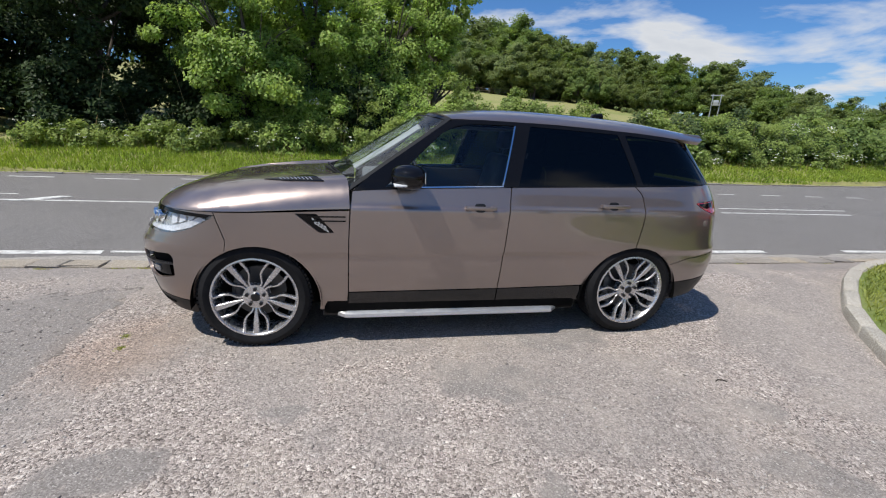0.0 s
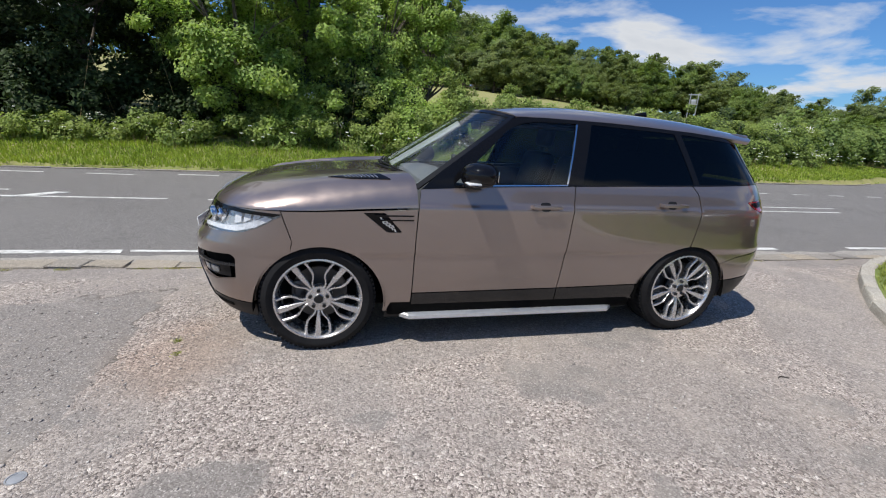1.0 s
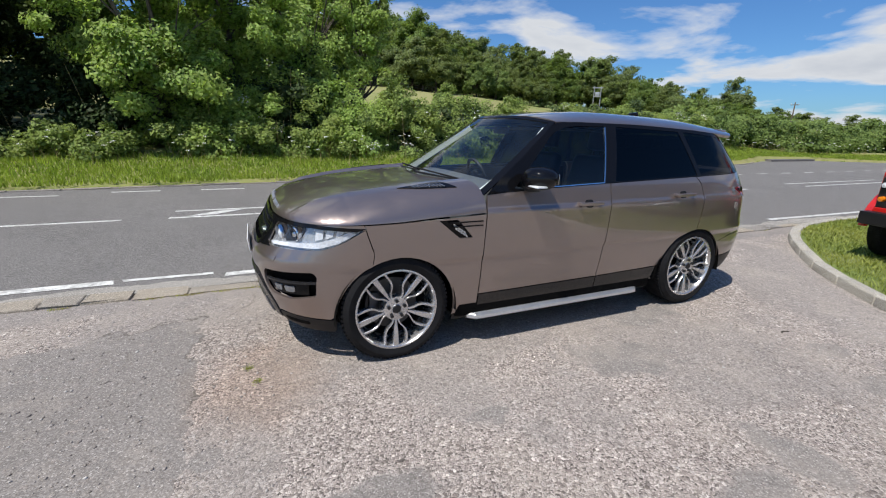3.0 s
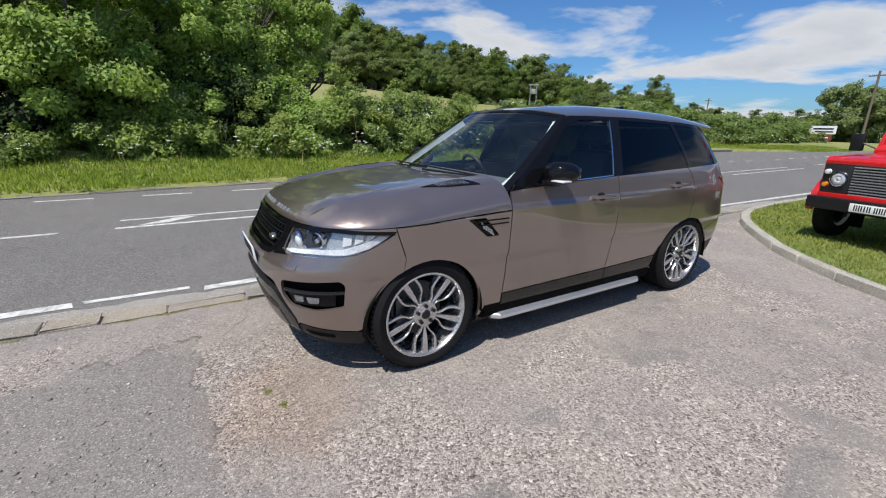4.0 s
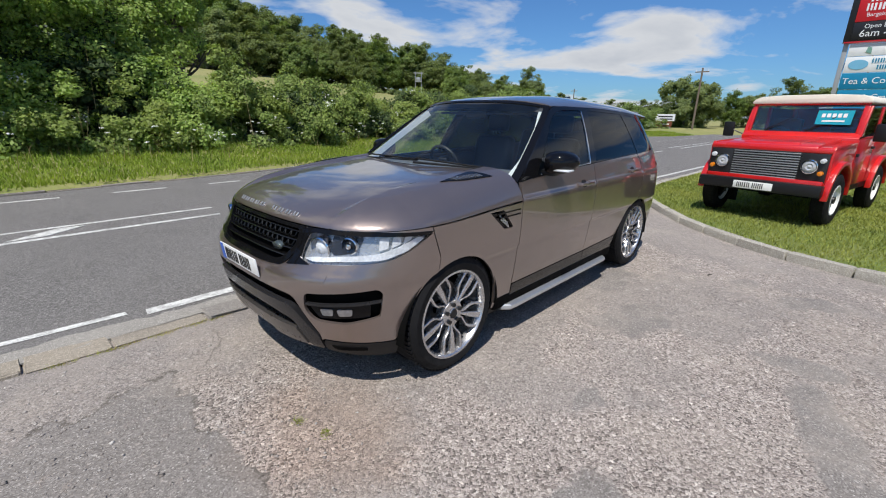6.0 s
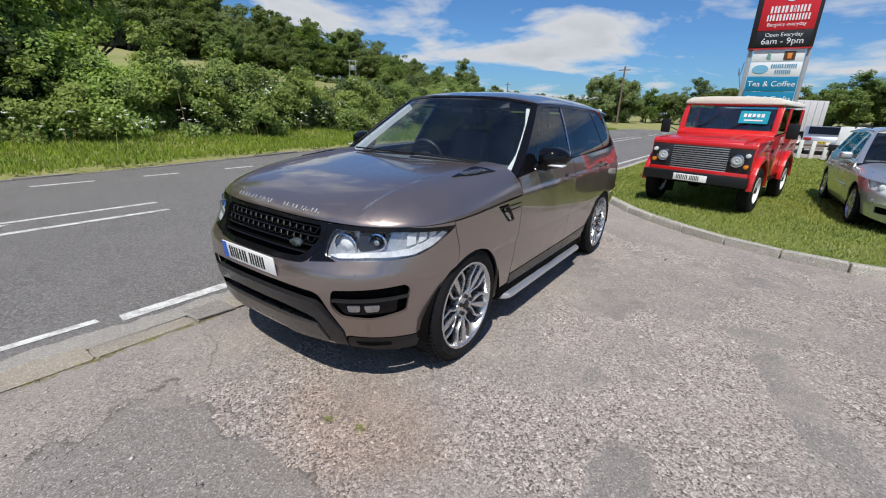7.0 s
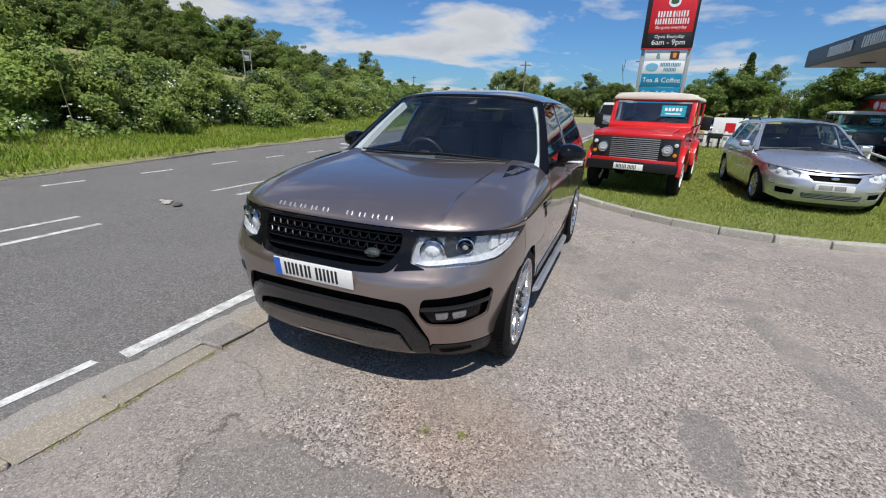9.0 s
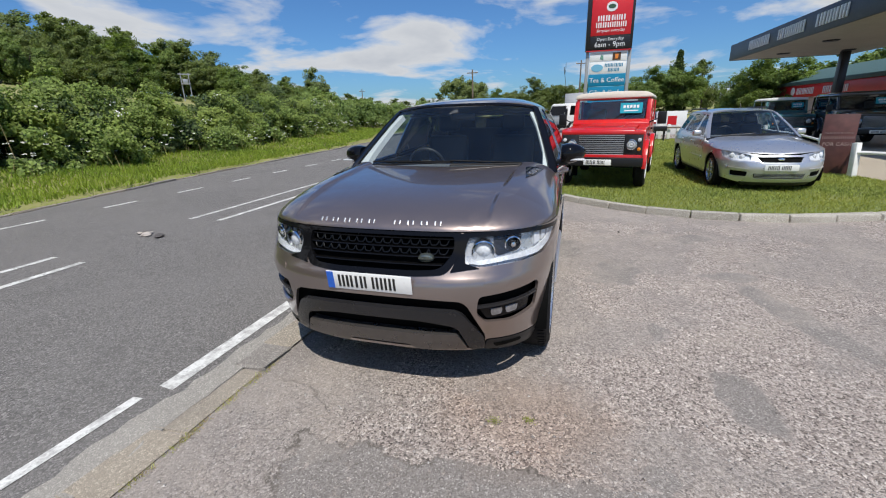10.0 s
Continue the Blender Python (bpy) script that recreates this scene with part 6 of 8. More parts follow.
def estate_car(label, m, paint, tall=1.0):
    """A rounded family estate, built on its own shell."""
    t = thing("estate_car", label, "car", m)
    B, A, base = 0.90, 0.86, 2.64
    S = Shell(B, A, 0.97, base, 2.5, 3.6,
              [(0.12, 0.10), (0.22, 0.06), (0.32, 0.035), (0.45, 0.015), (0.60, 0.0), (0.75, 0.006), (0.80, 0.016), (0.88, 0.036), (0.93, 0.055), (1.05, 0.105), (1.20, 0.175), (1.35, 0.255), (1.5, 0.35)],
              [(0.12, 0.14), (0.22, 0.05), (0.35, 0.01), (0.45, 0.0), (0.54, 0.02), (0.60, 0.07), (0.70, 0.13), (0.76, 0.19), (0.85, 0.32), (0.95, 0.5)],
              [(0.12, 0.16), (0.25, 0.06), (0.45, 0.0), (0.60, 0.02), (0.75, 0.06), (0.90, 0.10), (1.05, 0.18), (1.25, 0.30), (1.45, 0.45)])
    core = ((0.3, 2.4), 0.5)

    def panel(name, outline, mat=paint, label="", both=True, surf=S, **kw):
        kw.setdefault("core", core)
        kw.setdefault("step", 0.05)
        for sg in ((1, -1) if both else (1,)):
            o = outline if sg > 0 else flip(outline)
            hs = [h if sg > 0 else flip(h) for h in kw.get("holes", ())]
            sheet(name, surf, o, mat, t, label, **{**kw, "holes": hs})
    AF, AR = (0.0, 0.31, 0.355), (2.64, 0.31, 0.355)
    panel("front_wing", S.side([(-0.26, 0.745), (0.10, 0.775), (0.56, 0.81, 0), (0.55, 0.50, 0), (0.54, 0.19, 0)] + arc(*AF, -18, 118) + [(-0.22, 0.66)]))
    panel("front_door", S.side([(0.565, 0.81, 0), (0.62, 0.905, 0), (1.53, 0.945, 0), (1.53, 0.60, 0), (1.50, 0.20, 0), (0.545, 0.19, 0), (0.555, 0.5, 0)]))
    panel("rear_door", S.side([(1.535, 0.945, 0), (2.40, 0.985, 0), (2.44, 0.80), (2.34, 0.58, 0)] + arc(*AR, 142, 195)[1:] + [(1.505, 0.20, 0), (1.535, 0.60, 0)]))
    lampr = S.side([(3.30, 1.02), (3.52, 1.02), (3.52, 0.72), (3.36, 0.75)])
    panel("rear_wing", S.side([(2.405, 0.985, 0), (3.40, 1.03), (3.53, 0.96), (3.53, 0.60), (3.05, 0.52)] + arc(*AR, 36, 140) + [(2.445, 0.80)]), holes=[lampr])
    panel("tail_lamp", lampr, LAMPRED)
    panel("rear_bumper", S.side([(3.05, 0.518, 0), (3.53, 0.597, 0), (3.58, 0.40), (3.50, 0.25), (2.97, 0.20)] + arc(*AR, -16, 36)[1:]))
    grille = S.front([(-0.36, 0.635, 0.02), (0.36, 0.635, 0.02), (0.30, 0.545, 0.03), (-0.30, 0.545, 0.03)])
    lamp = S.front([(0.44, 0.66, 0.02), (0.62, 0.705)]) + S.side([(-0.34, 0.735, 0.03), (-0.42, 0.62, 0.03)]) + S.front([(0.62, 0.565, 0.03), (0.46, 0.575, 0.02)])
    fog = S.front([(0.50, 0.375, 0.02), (0.74, 0.395, 0.02), (0.74, 0.295, 0.02), (0.52, 0.285, 0.02)])
    mouth = S.front([(-0.42, 0.345, 0.02), (0.42, 0.345, 0.02), (0.40, 0.255, 0.02), (-0.40, 0.255, 0.02)])
    low = S.side([(p[0], p[1], 0.0) for p in arc(*AF, 118, 190)])
    nose = [(0.0, 0.665, 0)] + S.front([(0.30, 0.668, 0), (0.60, 0.715)]) + S.side([(-0.27, 0.75, 0), (-0.225, 0.66, 0)]) + low + S.front([(0.60, 0.17), (0.30, 0.165)])
    nose = nose + [(-p[0], *p[1:]) for p in nose[:0:-1]]
    panel("front_bumper", nose, both=False, holes=[grille, lamp, flip(lamp), fog, flip(fog), mouth], gap=0)
    # openings backed by near-black sheets in place of their shade
    for nm, o, two in (("grille", grille, False), ("fog_recess", fog, True), ("mouth", mouth, False)):
        panel(nm, o, CAVITY, both=two, lift=-0.03, depth=0.0, gap=-0.02)
    for z in (0.275, 0.30, 0.325):
        panel("mouth_bar", S.front([(-0.40, z), (0.40, z), (0.40, z + 0.010), (-0.40, z + 0.010)]), STEEL, both=False, lift=-0.004, depth=0.01, r=0.001, gap=0)
    c = S(np.array([0.0]), np.array([0.595]))[0]
    part("badge", turned(lathe([(0.001, -0.016), (0.04, -0.012), (0.05, 0.0)], axis="x", sides=24), pose(c[0] - 0.004, 0, c[2]) @ Matrix.Diagonal((1, 1.2, 0.55, 1))), CHROME, t)
    panel("lower_lip", S.front([(-0.62, 0.185), (0.62, 0.185), (0.58, 0.125), (-0.58, 0.125)]), TRIM, both=False, lift=0.004)
    panel("bumper_strip", S.front([(0.46, 0.432), (0.80, 0.455), (0.80, 0.435), (0.46, 0.412)]), paint, lift=0.012, r=0.005)
    for sg in (1, -1):
        o = lamp if sg > 0 else flip(lamp)
        hl = sheet("headlamp", S, o, LAMPCLEAR, t, lift=0.002, depth=0.003, core=core, step=0.04)
        sheet("lamp_housing", S, o, LAMPFROST, hl, lift=-0.03, depth=0.0, gap=-0.015, core=core, step=0.04)
        for yy, zz, rr in ((0.56, 0.635, 0.045), (0.69, 0.650, 0.05)):
            q = S(np.array([sg * S.uy(yy)]), np.array([zz]))[0]
            part("lamp_lens", turned(lathe([(0.001, -0.03), (rr * 0.6, -0.024), (rr, 0.0)], axis="x", sides=20), pose(q[0] + 0.04, q[1], q[2], 0, 0, sg * 20)), LAMPFROST, hl)
    number_plate(t, pose(-0.872, 0, 0.455, 4, 0, -90), blue=False)
    # bonnet
    AX, BY = A - float(ease(0.70, S.nose_back)), B - 0.004

    def bonnet(x, y):
        x, y = np.asarray(x, float), np.asarray(y, float)
        f = np.clip((np.clip(-x / AX, 0, 1) ** 2.5 + np.clip(abs(y) / BY, 0, 1) ** 2.5) ** (1 / 2.5), 0, 0.9995)
        edge = 0.672 + 0.14 * np.clip((x + AX) / (0.56 + AX), 0, 1) + 0.05 * np.clip(abs(y) / BY, 0, 1) * np.clip(-x / AX, 0, 1)
        top = ease(x, [(-0.8, 0.745), (-0.4, 0.83), (0.0, 0.895), (0.5, 0.96)])
        return np.stack((x, y, edge + (top - edge) * (1 - f ** 3.4) ** (1 / 1.6)), 1)
    th = np.linspace(-math.pi / 2, math.pi / 2, 41)
    ring = [(-AX * abs(math.cos(a)) ** 0.8 * 0.9995, BY * math.copysign(abs(math.sin(a)) ** 0.8, math.sin(a)) * 0.9995, 0.0) for a in th]
    panel("bonnet", ring + [(0.56, BY * 0.9995, 0), (0.55, 0.7, 0.1), (0.38, 0, 0.3), (0.55, -0.7, 0.1), (0.56, -BY * 0.9995, 0)], both=False, surf=bonnet, core=((-0.1, 0.4), 0.5))

    def screen(u, w):
        u, w = np.asarray(u, float), np.asarray(w, float)
        z = 0.895 + 0.50 * w
        x = 0.58 + 0.80 * w - 0.20 * (1 - u * u) * (1 - 0.4 * w)
        ye = B - ease(z, S.inset)
        return np.stack((x, -u * ye * 0.985, z + 0.075 * (1 - u * u) * w + 0.05 * (1 - u * u) * (1 - w)), 1)
    panel("windscreen", [(-1, 0.0, 0), (1, 0.0, 0), (1, 1, 0), (-1, 1, 0)], CLEARGLASS, both=False, surf=screen, depth=0.003, r=0, core=((0.8, 1.4), 0.6))
    for sg in (1, -1):
        panel("screen_pillar", [(sg * 0.93, 0.0, 0), (sg * 1.0, 0.0, 0), (sg * 1.0, 1.0, 0), (sg * 0.93, 1.0, 0)], paint, both=False, surf=screen, depth=0.01, lift=0.006, r=0, gap=0, core=((0.8, 1.4), 0.6))
    panel("screen_cowl", [(-0.99, -0.08, 0), (0.99, -0.08, 0), (0.99, 0.04, 0), (-0.99, 0.04, 0)], TRIM, both=False, surf=screen, depth=0.01, lift=0.005, r=0, gap=0, core=((0.8, 1.4), 0.6))

    def roof(x, y):
        x, y = np.asarray(x, float), np.asarray(y, float)
        zt = ease(x, [(1.30, 1.39), (1.8, 1.405), (2.6, 1.395), (3.40, 1.345)])
        yr = B - ease(zt, S.inset)
        zc = ease(x, [(1.2, 1.445), (1.5, 1.475), (2.1, 1.49), (2.8, 1.475), (3.40, 1.42)])
        return np.stack((x, y * yr, zt + (zc - zt) * (1 - np.clip(abs(y), 0, 0.9995) ** 3) ** 0.8), 1)
    panel("roof", [(1.37, -1, 0), (1.22, 0, 0.2), (1.37, 1, 0), (3.25, 1, 0), (3.36, 0.9, 0.1), (3.36, -0.9, 0.1), (3.25, -1, 0)], both=False, surf=roof, r=0, core=((1.5, 3.0), 0.8), depth=0.03, step=0.08)
    for sg in (1, -1):
        b = bmesh.new()
        pts = [(1.70, 1.42), (1.78, 1.46), (2.9, 1.455), (3.05, 1.40)]
        for p, q in zip(pts, pts[1:]):
            join(b, rod((p[0], -sg * 0.60, p[1] + 0.025), (q[0], -sg * 0.60, q[1] + 0.025), 0.014, sides=8))
        part("roof_rail", b, TRIM, t)
    part("roof_aerial", rod((1.50, 0, 1.47), (1.62, 0, 1.64), 0.006, 0.003, 6), TRIM, t)
    w1 = S.side([(0.82, 0.945, 0.02), (1.20, 1.26, 0.05), (1.38, 1.355, 0.06), (1.55, 1.37, 0.01), (1.50, 0.965, 0.01)])
    w2 = S.side([(1.58, 0.965, 0.01), (1.63, 1.372, 0.01), (2.38, 1.365, 0.02), (2.46, 1.00, 0.02)])
    w3 = S.side([(2.54, 1.01, 0.01), (2.46, 1.36, 0.02), (3.05, 1.325, 0.05), (3.30, 1.06, 0.03)])
    shell = S.side([(0.62, 0.907, 0), (1.33, 1.385, 0.05), (1.8, 1.408), (2.6, 1.397), (3.2, 1.36), (3.42, 1.035, 0.02), (2.40, 0.987, 0), (1.53, 0.947, 0)])
    panel("window_frame", shell, paint, holes=[w1, w2, w3], gap=0)
    for nm, w, g in (("front_window", w1, SIDEGLASS), ("rear_window", w2, SIDEGLASS), ("quarter_window", w3, PRIVACY)):
        panel(nm, w, g, depth=0.003, lift=-0.006, gap=-0.004)
    panel("side_strip", S.side([(0.60, 0.50, 0), (1.49, 0.50, 0), (1.49, 0.535, 0), (0.60, 0.535, 0)]), paint, lift=0.012, r=0.003)
    for sg in (1, -1):
        mr = part("door_mirror", box(0.86, 0.98, *sorted((-sg * 0.87, -sg * 1.04)), 0.935, 1.055, 0.035, 3), paint, t)
        for hx in (1.40, 2.25):
            part("door_handle", box(hx - 0.10, hx + 0.08, *sorted((-sg * 0.885, -sg * 0.93)), 0.80, 0.825, 0.008), paint, t)
        for cx, cz, r in (AF, AR):
            b = bmesh.new()
            rows = [[b.verts.new((p[0], -sg * y, p[1])) for p in arc(cx, cz, r + 0.01, -25, 205, 24)] for y in (0.87, 0.55)]
            for i in range(24):
                b.faces.new((rows[0][i], rows[0][i + 1], rows[1][i + 1], rows[1][i]))
            b.faces.new(rows[1])
            part("wheel_housing", b, CAVITY, t)
            wheel(t, cx, -sg * 0.775, 0.315, 0.215, 0.205, -sg, "alloy")
    back_u = S.ux(3.50, 0.8)
    end = 2 * S.a[-1]

    def tail(u, v):
        u = np.asarray(u, float)
        return S(np.where(u > S.a[-1], u - end, u), v)
    panel("tailgate", [(back_u, 0.25), (back_u, 1.02), (end - back_u, 1.02), (end - back_u, 0.25)], both=False, surf=tail)
    panel("rear_glass", [(back_u - 0.05, 1.04), (back_u - 0.12, 1.35), (end - back_u + 0.12, 1.35), (end - back_u + 0.05, 1.04)], PRIVACY, both=False, surf=tail, depth=0.003)
    part("underbody", box(-0.60, 3.40, -0.55, 0.55, 0.17, 0.50, 0.04), CAVITY, t)
    part("floor_pan", box(0.40, 2.25, -0.84, 0.84, 0.16, 0.40, 0.03), CAVITY, t)
    part("engine_bay", box(-0.50, 0.55, -0.50, 0.50, 0.45, 0.66, 0.04), CAVITY, t)
    part("dashboard", prism([(0.62, 0.92), (0.85, 0.95), (1.10, 0.90), (1.12, 0.60), (0.62, 0.60)], "y", -0.72, 0.72, 0.03), DASH, t)
    part("steering_wheel", turned(lathe([(0.18 + 0.014 * math.cos(a), 0.014 * math.sin(a)) for a in np.linspace(0, 2 * math.pi, 7)[:-1]], axis="x", sides=24, closed=True), pose(1.20, 0.36, 0.95, 0, -25, 0)), TRIM, t)
    for y in (-0.36, 0.36):
        part("seat", turned(box(-0.07, 0.07, -0.22, 0.22, 0, 0.62, 0.05), pose(1.68, y, 0.52, 0, 15, 0)), LEATHER, t)
        part("headrest", turned(box(-0.045, 0.045, -0.12, 0.12, 0, 0.16, 0.04), pose(1.85, y, 1.16, 0, 10, 0)), LEATHER, t)
    part("rear_bench", turned(box(-0.07, 0.07, -0.60, 0.60, 0, 0.65, 0.05), pose(2.55, 0, 0.52, 0, 18, 0)), LEATHER, t)
    for y0, y1 in ((0.62, 0.02), (-0.02, -0.62)):
        p, q = (Vector(screen(np.array([-y / 0.86]), np.array([k]))[0]) + Vector((-0.01, 0, 0.012)) for y, k in ((y0, 0.04), (y1, 0.07)))
        part("wiper", rod(p, q, 0.008, sides=6), TRIM, t)
    return t


estate_car("silver estate car with roof rails parked on the lawn", pose(6.95, -4.60, 0.085, 0, 0, 1.5), SILVER)


def box_lorry(m):
    t = thing("box_lorry", "white box lorry parked beside the road", "lorry", m)
    part("cab", prism([(0.0, 0.55), (-0.02, 1.25), (0.30, 2.10), (0.42, 2.18), (1.55, 2.20), (1.60, 0.55)], "y", -1.0, 1.0, 0.06), WHITEPAINT, t)
    part("windscreen", prism([(-0.04, 1.30), (0.24, 2.00), (0.25, 2.00), (-0.03, 1.30)], "y", -0.88, 0.88), GLOSSBLACK, t)
    for s in (-1, 1):
        part("side_window", prism([(0.45, 1.32), (0.55, 2.0), (1.30, 2.0), (1.30, 1.32)], "y", *sorted((s * 1.0, s * 1.008))), GLOSSBLACK, t)
        part("mirror", box(-0.05, 0.05, *sorted((s * 1.05, s * 1.25)), 1.30, 1.80, 0.02), TRIM, t)
    part("bumper", box(-0.12, 0.2, -1.0, 1.0, 0.35, 0.62, 0.03), TRIM, t)
    part("box_body", box(1.70, 7.4, -1.15, 1.15, 0.95, 2.95, 0.03), flat("pale_box_panel", (0.62, 0.62, 0.62), 0.5), t)
    for i in range(11):
        for s in (-1, 1):
            x = 2.0 + 0.5 * i
            part("box_rib", box(x, x + 0.03, *sorted((s * 1.148, s * 1.165)), 1.0, 2.9), STEEL, t)
    part("chassis", box(0.3, 7.3, -0.45, 0.45, 0.55, 0.95, 0.02), TRIM, t)
    for x in (0.75, 5.9):
        for s in (-1, 1):
            wheel(t, x, s * 0.95, 0.42, 0.25, 0.24, s, "steel")
    return t


box_lorry(pose(33.4, 0.35, 0.0, 0, 0, -49))


def saloon(m):
    t = thing("saloon_car", "silver saloon car parked beyond the lawn", "car", m)
    side = [(0, 0.30), (-0.02, 0.55), (0.12, 0.68), (1.05, 0.88), (1.75, 1.32), (2.05, 1.40), (2.75, 1.38), (3.55, 0.98), (4.25, 0.92), (4.34, 0.60), (4.28, 0.28)]
    part("body", prism(side, "y", -0.86, 0.86, 0.07), SILVER, t)
    part("rear_screen", prism([(2.85, 1.345), (3.50, 1.005), (3.53, 1.025), (2.88, 1.365)], "y", -0.68, 0.68), GLOSSBLACK, t)
    part("windscreen", prism([(1.13, 0.905), (1.72, 1.30), (1.70, 1.33), (1.10, 0.93)], "y", -0.68, 0.68), GLOSSBLACK, t)
    for s in (-1, 1):
        part("side_window", prism([(1.32, 0.92), (1.85, 1.30), (2.70, 1.29), (3.25, 0.98)], "y", *sorted((s * 0.858, s * 0.866))), GLOSSBLACK, t)
        part("tail_lamp", box(4.24, 4.345, *sorted((s * 0.50, s * 0.82)), 0.70, 0.84, 0.01), LAMPRED, t)
        part("headlamp", box(-0.02, 0.18, *sorted((s * 0.48, s * 0.80)), 0.55, 0.66, 0.02), LAMPFROST, t)
        for x in (0.78, 3.40):
            wheel(t, x, s * 0.76, 0.31, 0.2, 0.2, s, "alloy")
    number_plate(t, pose(4.352, 0, 0.62, 0, 0, 90), blue=False, ground=YELLOWPLATE)
    return t


saloon(pose(31.0, -5.5, 0.0, 0, 0, 176))

# ------------------------------------------------------------ filling station and roadside furniture
SIGNRED = flat("sign_red", (0.55, 0.012, 0.02), 0.35)
SIGNBLACK = flat("sign_black", (0.012, 0.011, 0.012), 0.35)
SIGNTEAL = flat("sign_teal", (0.005, 0.20, 0.36), 0.35)
SIGNWHITE = flat("sign_white", (0.74, 0.75, 0.76), 0.35, grain=0.03)
SIGNBROWN = flat("sign_brown", (0.16, 0.045, 0.02), 0.5)
SLATE = flat("slate_fascia", (0.035, 0.042, 0.055), 0.45)
SOFFIT = flat("cream_soffit", (0.50, 0.46, 0.38), 0.7, scale=4)
ROOFGREEN = flat("green_roof_edge", (0.05, 0.10, 0.09), 0.6)
BRICKISH = flat("render_wall", (0.42, 0.37, 0.31), 0.85, scale=5)
WOODPOLE = flat("weathered_pole", (0.16, 0.125, 0.095), 0.9, scale=8)
BOARDMAT = flat("dark_red_board", (0.085, 0.030, 0.026), 0.5, grain=0.3, scale=6)
GALV = flat("galvanised_post", (0.40, 0.41, 0.42), 0.5, 0.5)


def facing(x, y, z, turn=0):
    """A flat thing that looks along -x, turned about z."""
    return pose(x, y, z, 90, 0, -90 + turn)


def bars(parent, m, widths, height, mat, gap=0.25, depth=0.012, name="sign_bar"):
    """A word as a row of plain upright bars."""
    total = sum(widths) + gap * height * (len(widths) - 1)
    x = -total / 2
    for w in widths:
        for x0, x1 in ((x, x + w * 0.34), (x + w * 0.66, x + w)) if w else ():
            part(name, turned(box(x0, x1, -height / 2, height / 2, 0, depth), m), mat, parent)
        x += w + gap * height


def pylon():
    X, Y = 20.3, -2.36
    t = thing("pylon_sign", "tall roadside pylon sign with red, black, white and teal panels", "sign", pose(X, Y, 0.0, 0, 0, 3))
    for y in (-0.97, 0.90):
        part("post", box(-0.07, 0.07, y - 0.07, y + 0.07, -0.1, 6.2, 0.01), GALV, t)
    part("upper_case", box(-0.20, 0.20, -1.02, 1.02, 4.28, 6.52, 0.01), SIGNBLACK, t)

    def panel(y0, y1, z0, z1, mat, x=-0.10):
        return part("sign_panel", box(x - 0.03, x + 0.05, y0, y1, z0, z1, 0.006), mat, t)
    red = panel(-0.90, 0.84, 4.90, 6.42, SIGNRED, -0.205)
    blk = panel(-0.90, 0.84, 4.34, 4.88, SIGNBLACK, -0.205)
    f = -0.238
    part("round_emblem", turned(lathe([(0.001, -0.012), (0.235, -0.012), (0.24, 0.0)], axis="x", sides=40), pose(f, -0.02, 6.08) @ Matrix.Diagonal((1, 1, 0.85, 1))), SIGNWHITE, red)
    part("emblem_core", turned(lathe([(0.001, -0.016), (0.16, -0.016), (0.165, 0.0)], axis="x", sides=30), pose(f, -0.02, 6.09) @ Matrix.Diagonal((1, 1, 0.6, 1))), flat("emblem_green", (0.03, 0.09, 0.05), 0.5), red)
    bars(red, facing(f, -0.03, 5.62), [0.17, 0.19, 0.22, 0.06, 0.15, 0.18], 0.23, SIGNWHITE, 0.18)
    bars(red, facing(f, -0.03, 5.34), [0.14, 0.17, 0.17, 0.15, 0.15, 0.14, 0.15], 0.22, SIGNWHITE, 0.18)
    plate_text("Bargains everyday", 0.17, SIGNWHITE, facing(f, -0.03, 5.10), red)
    plate_text("Open Everyday", 0.19, SIGNWHITE, facing(f, -0.03, 4.74), blk)
    plate_text("6am - 9pm", 0.31, SIGNWHITE, facing(f, -0.03, 4.51), blk)
    part("case_edge", box(-0.21, 0.19, -1.00, 0.98, 4.245, 4.285), SIGNRED, t)
    p1 = panel(-0.86, 0.80, 3.80, 4.20, SIGNWHITE)
    p2 = panel(-0.86, 0.80, 3.26, 3.78, SIGNWHITE)
    p3 = panel(-0.86, 0.80, 2.70, 3.24, SIGNTEAL)
    p4 = panel(-0.86, 0.80, 2.14, 2.68, SIGNTEAL)
    panel(-0.86, 0.80, 1.2, 2.12, SIGNTEAL)
    f = -0.136
    part("picture_panel", box(f - 0.008, f, -0.58, -0.22, 3.84, 4.16), flat("picture_brown", (0.07, 0.035, 0.015), 0.5), p1)
    part("picture_glass", prism([(-0.46, 3.90), (-0.34, 3.90), (-0.32, 4.10), (-0.48, 4.10)], "x", f - 0.014, f - 0.006), AMBER, p1)
    part("picture_leaf", prism([(0.18, 3.86), (0.34, 3.92), (0.30, 4.10), (0.20, 4.06)], "x", f - 0.010, f), flat("picture_green", (0.15, 0.3, 0.25), 0.5), p1)
    part("picture_oval", turned(lathe([(0.001, -0.01), (0.26, -0.01), (0.265, 0.0)], axis="x", sides=30), pose(f, 0.44, 3.52) @ Matrix.Diagonal((1, 1, 0.62, 1))), flat("pale_blue", (0.16, 0.42, 0.60), 0.5), p2)
    bars(p2, facing(f, -0.30, 3.63), [0.11, 0.11, 0.10, 0.0, 0.11, 0.10, 0.10], 0.14, SIGNTEAL, 0.2)
    bars(p2, facing(f, -0.30, 3.42), [0.11, 0.10, 0.10, 0.09], 0.14, SIGNTEAL, 0.2)
    plate_text("Tea & Coffee", 0.29, SIGNWHITE, facing(f, -0.03, 2.97), p3)
    plate_text("Gifts & Crafts", 0.27, SIGNWHITE, facing(f, -0.03, 2.42), p4)
    return t


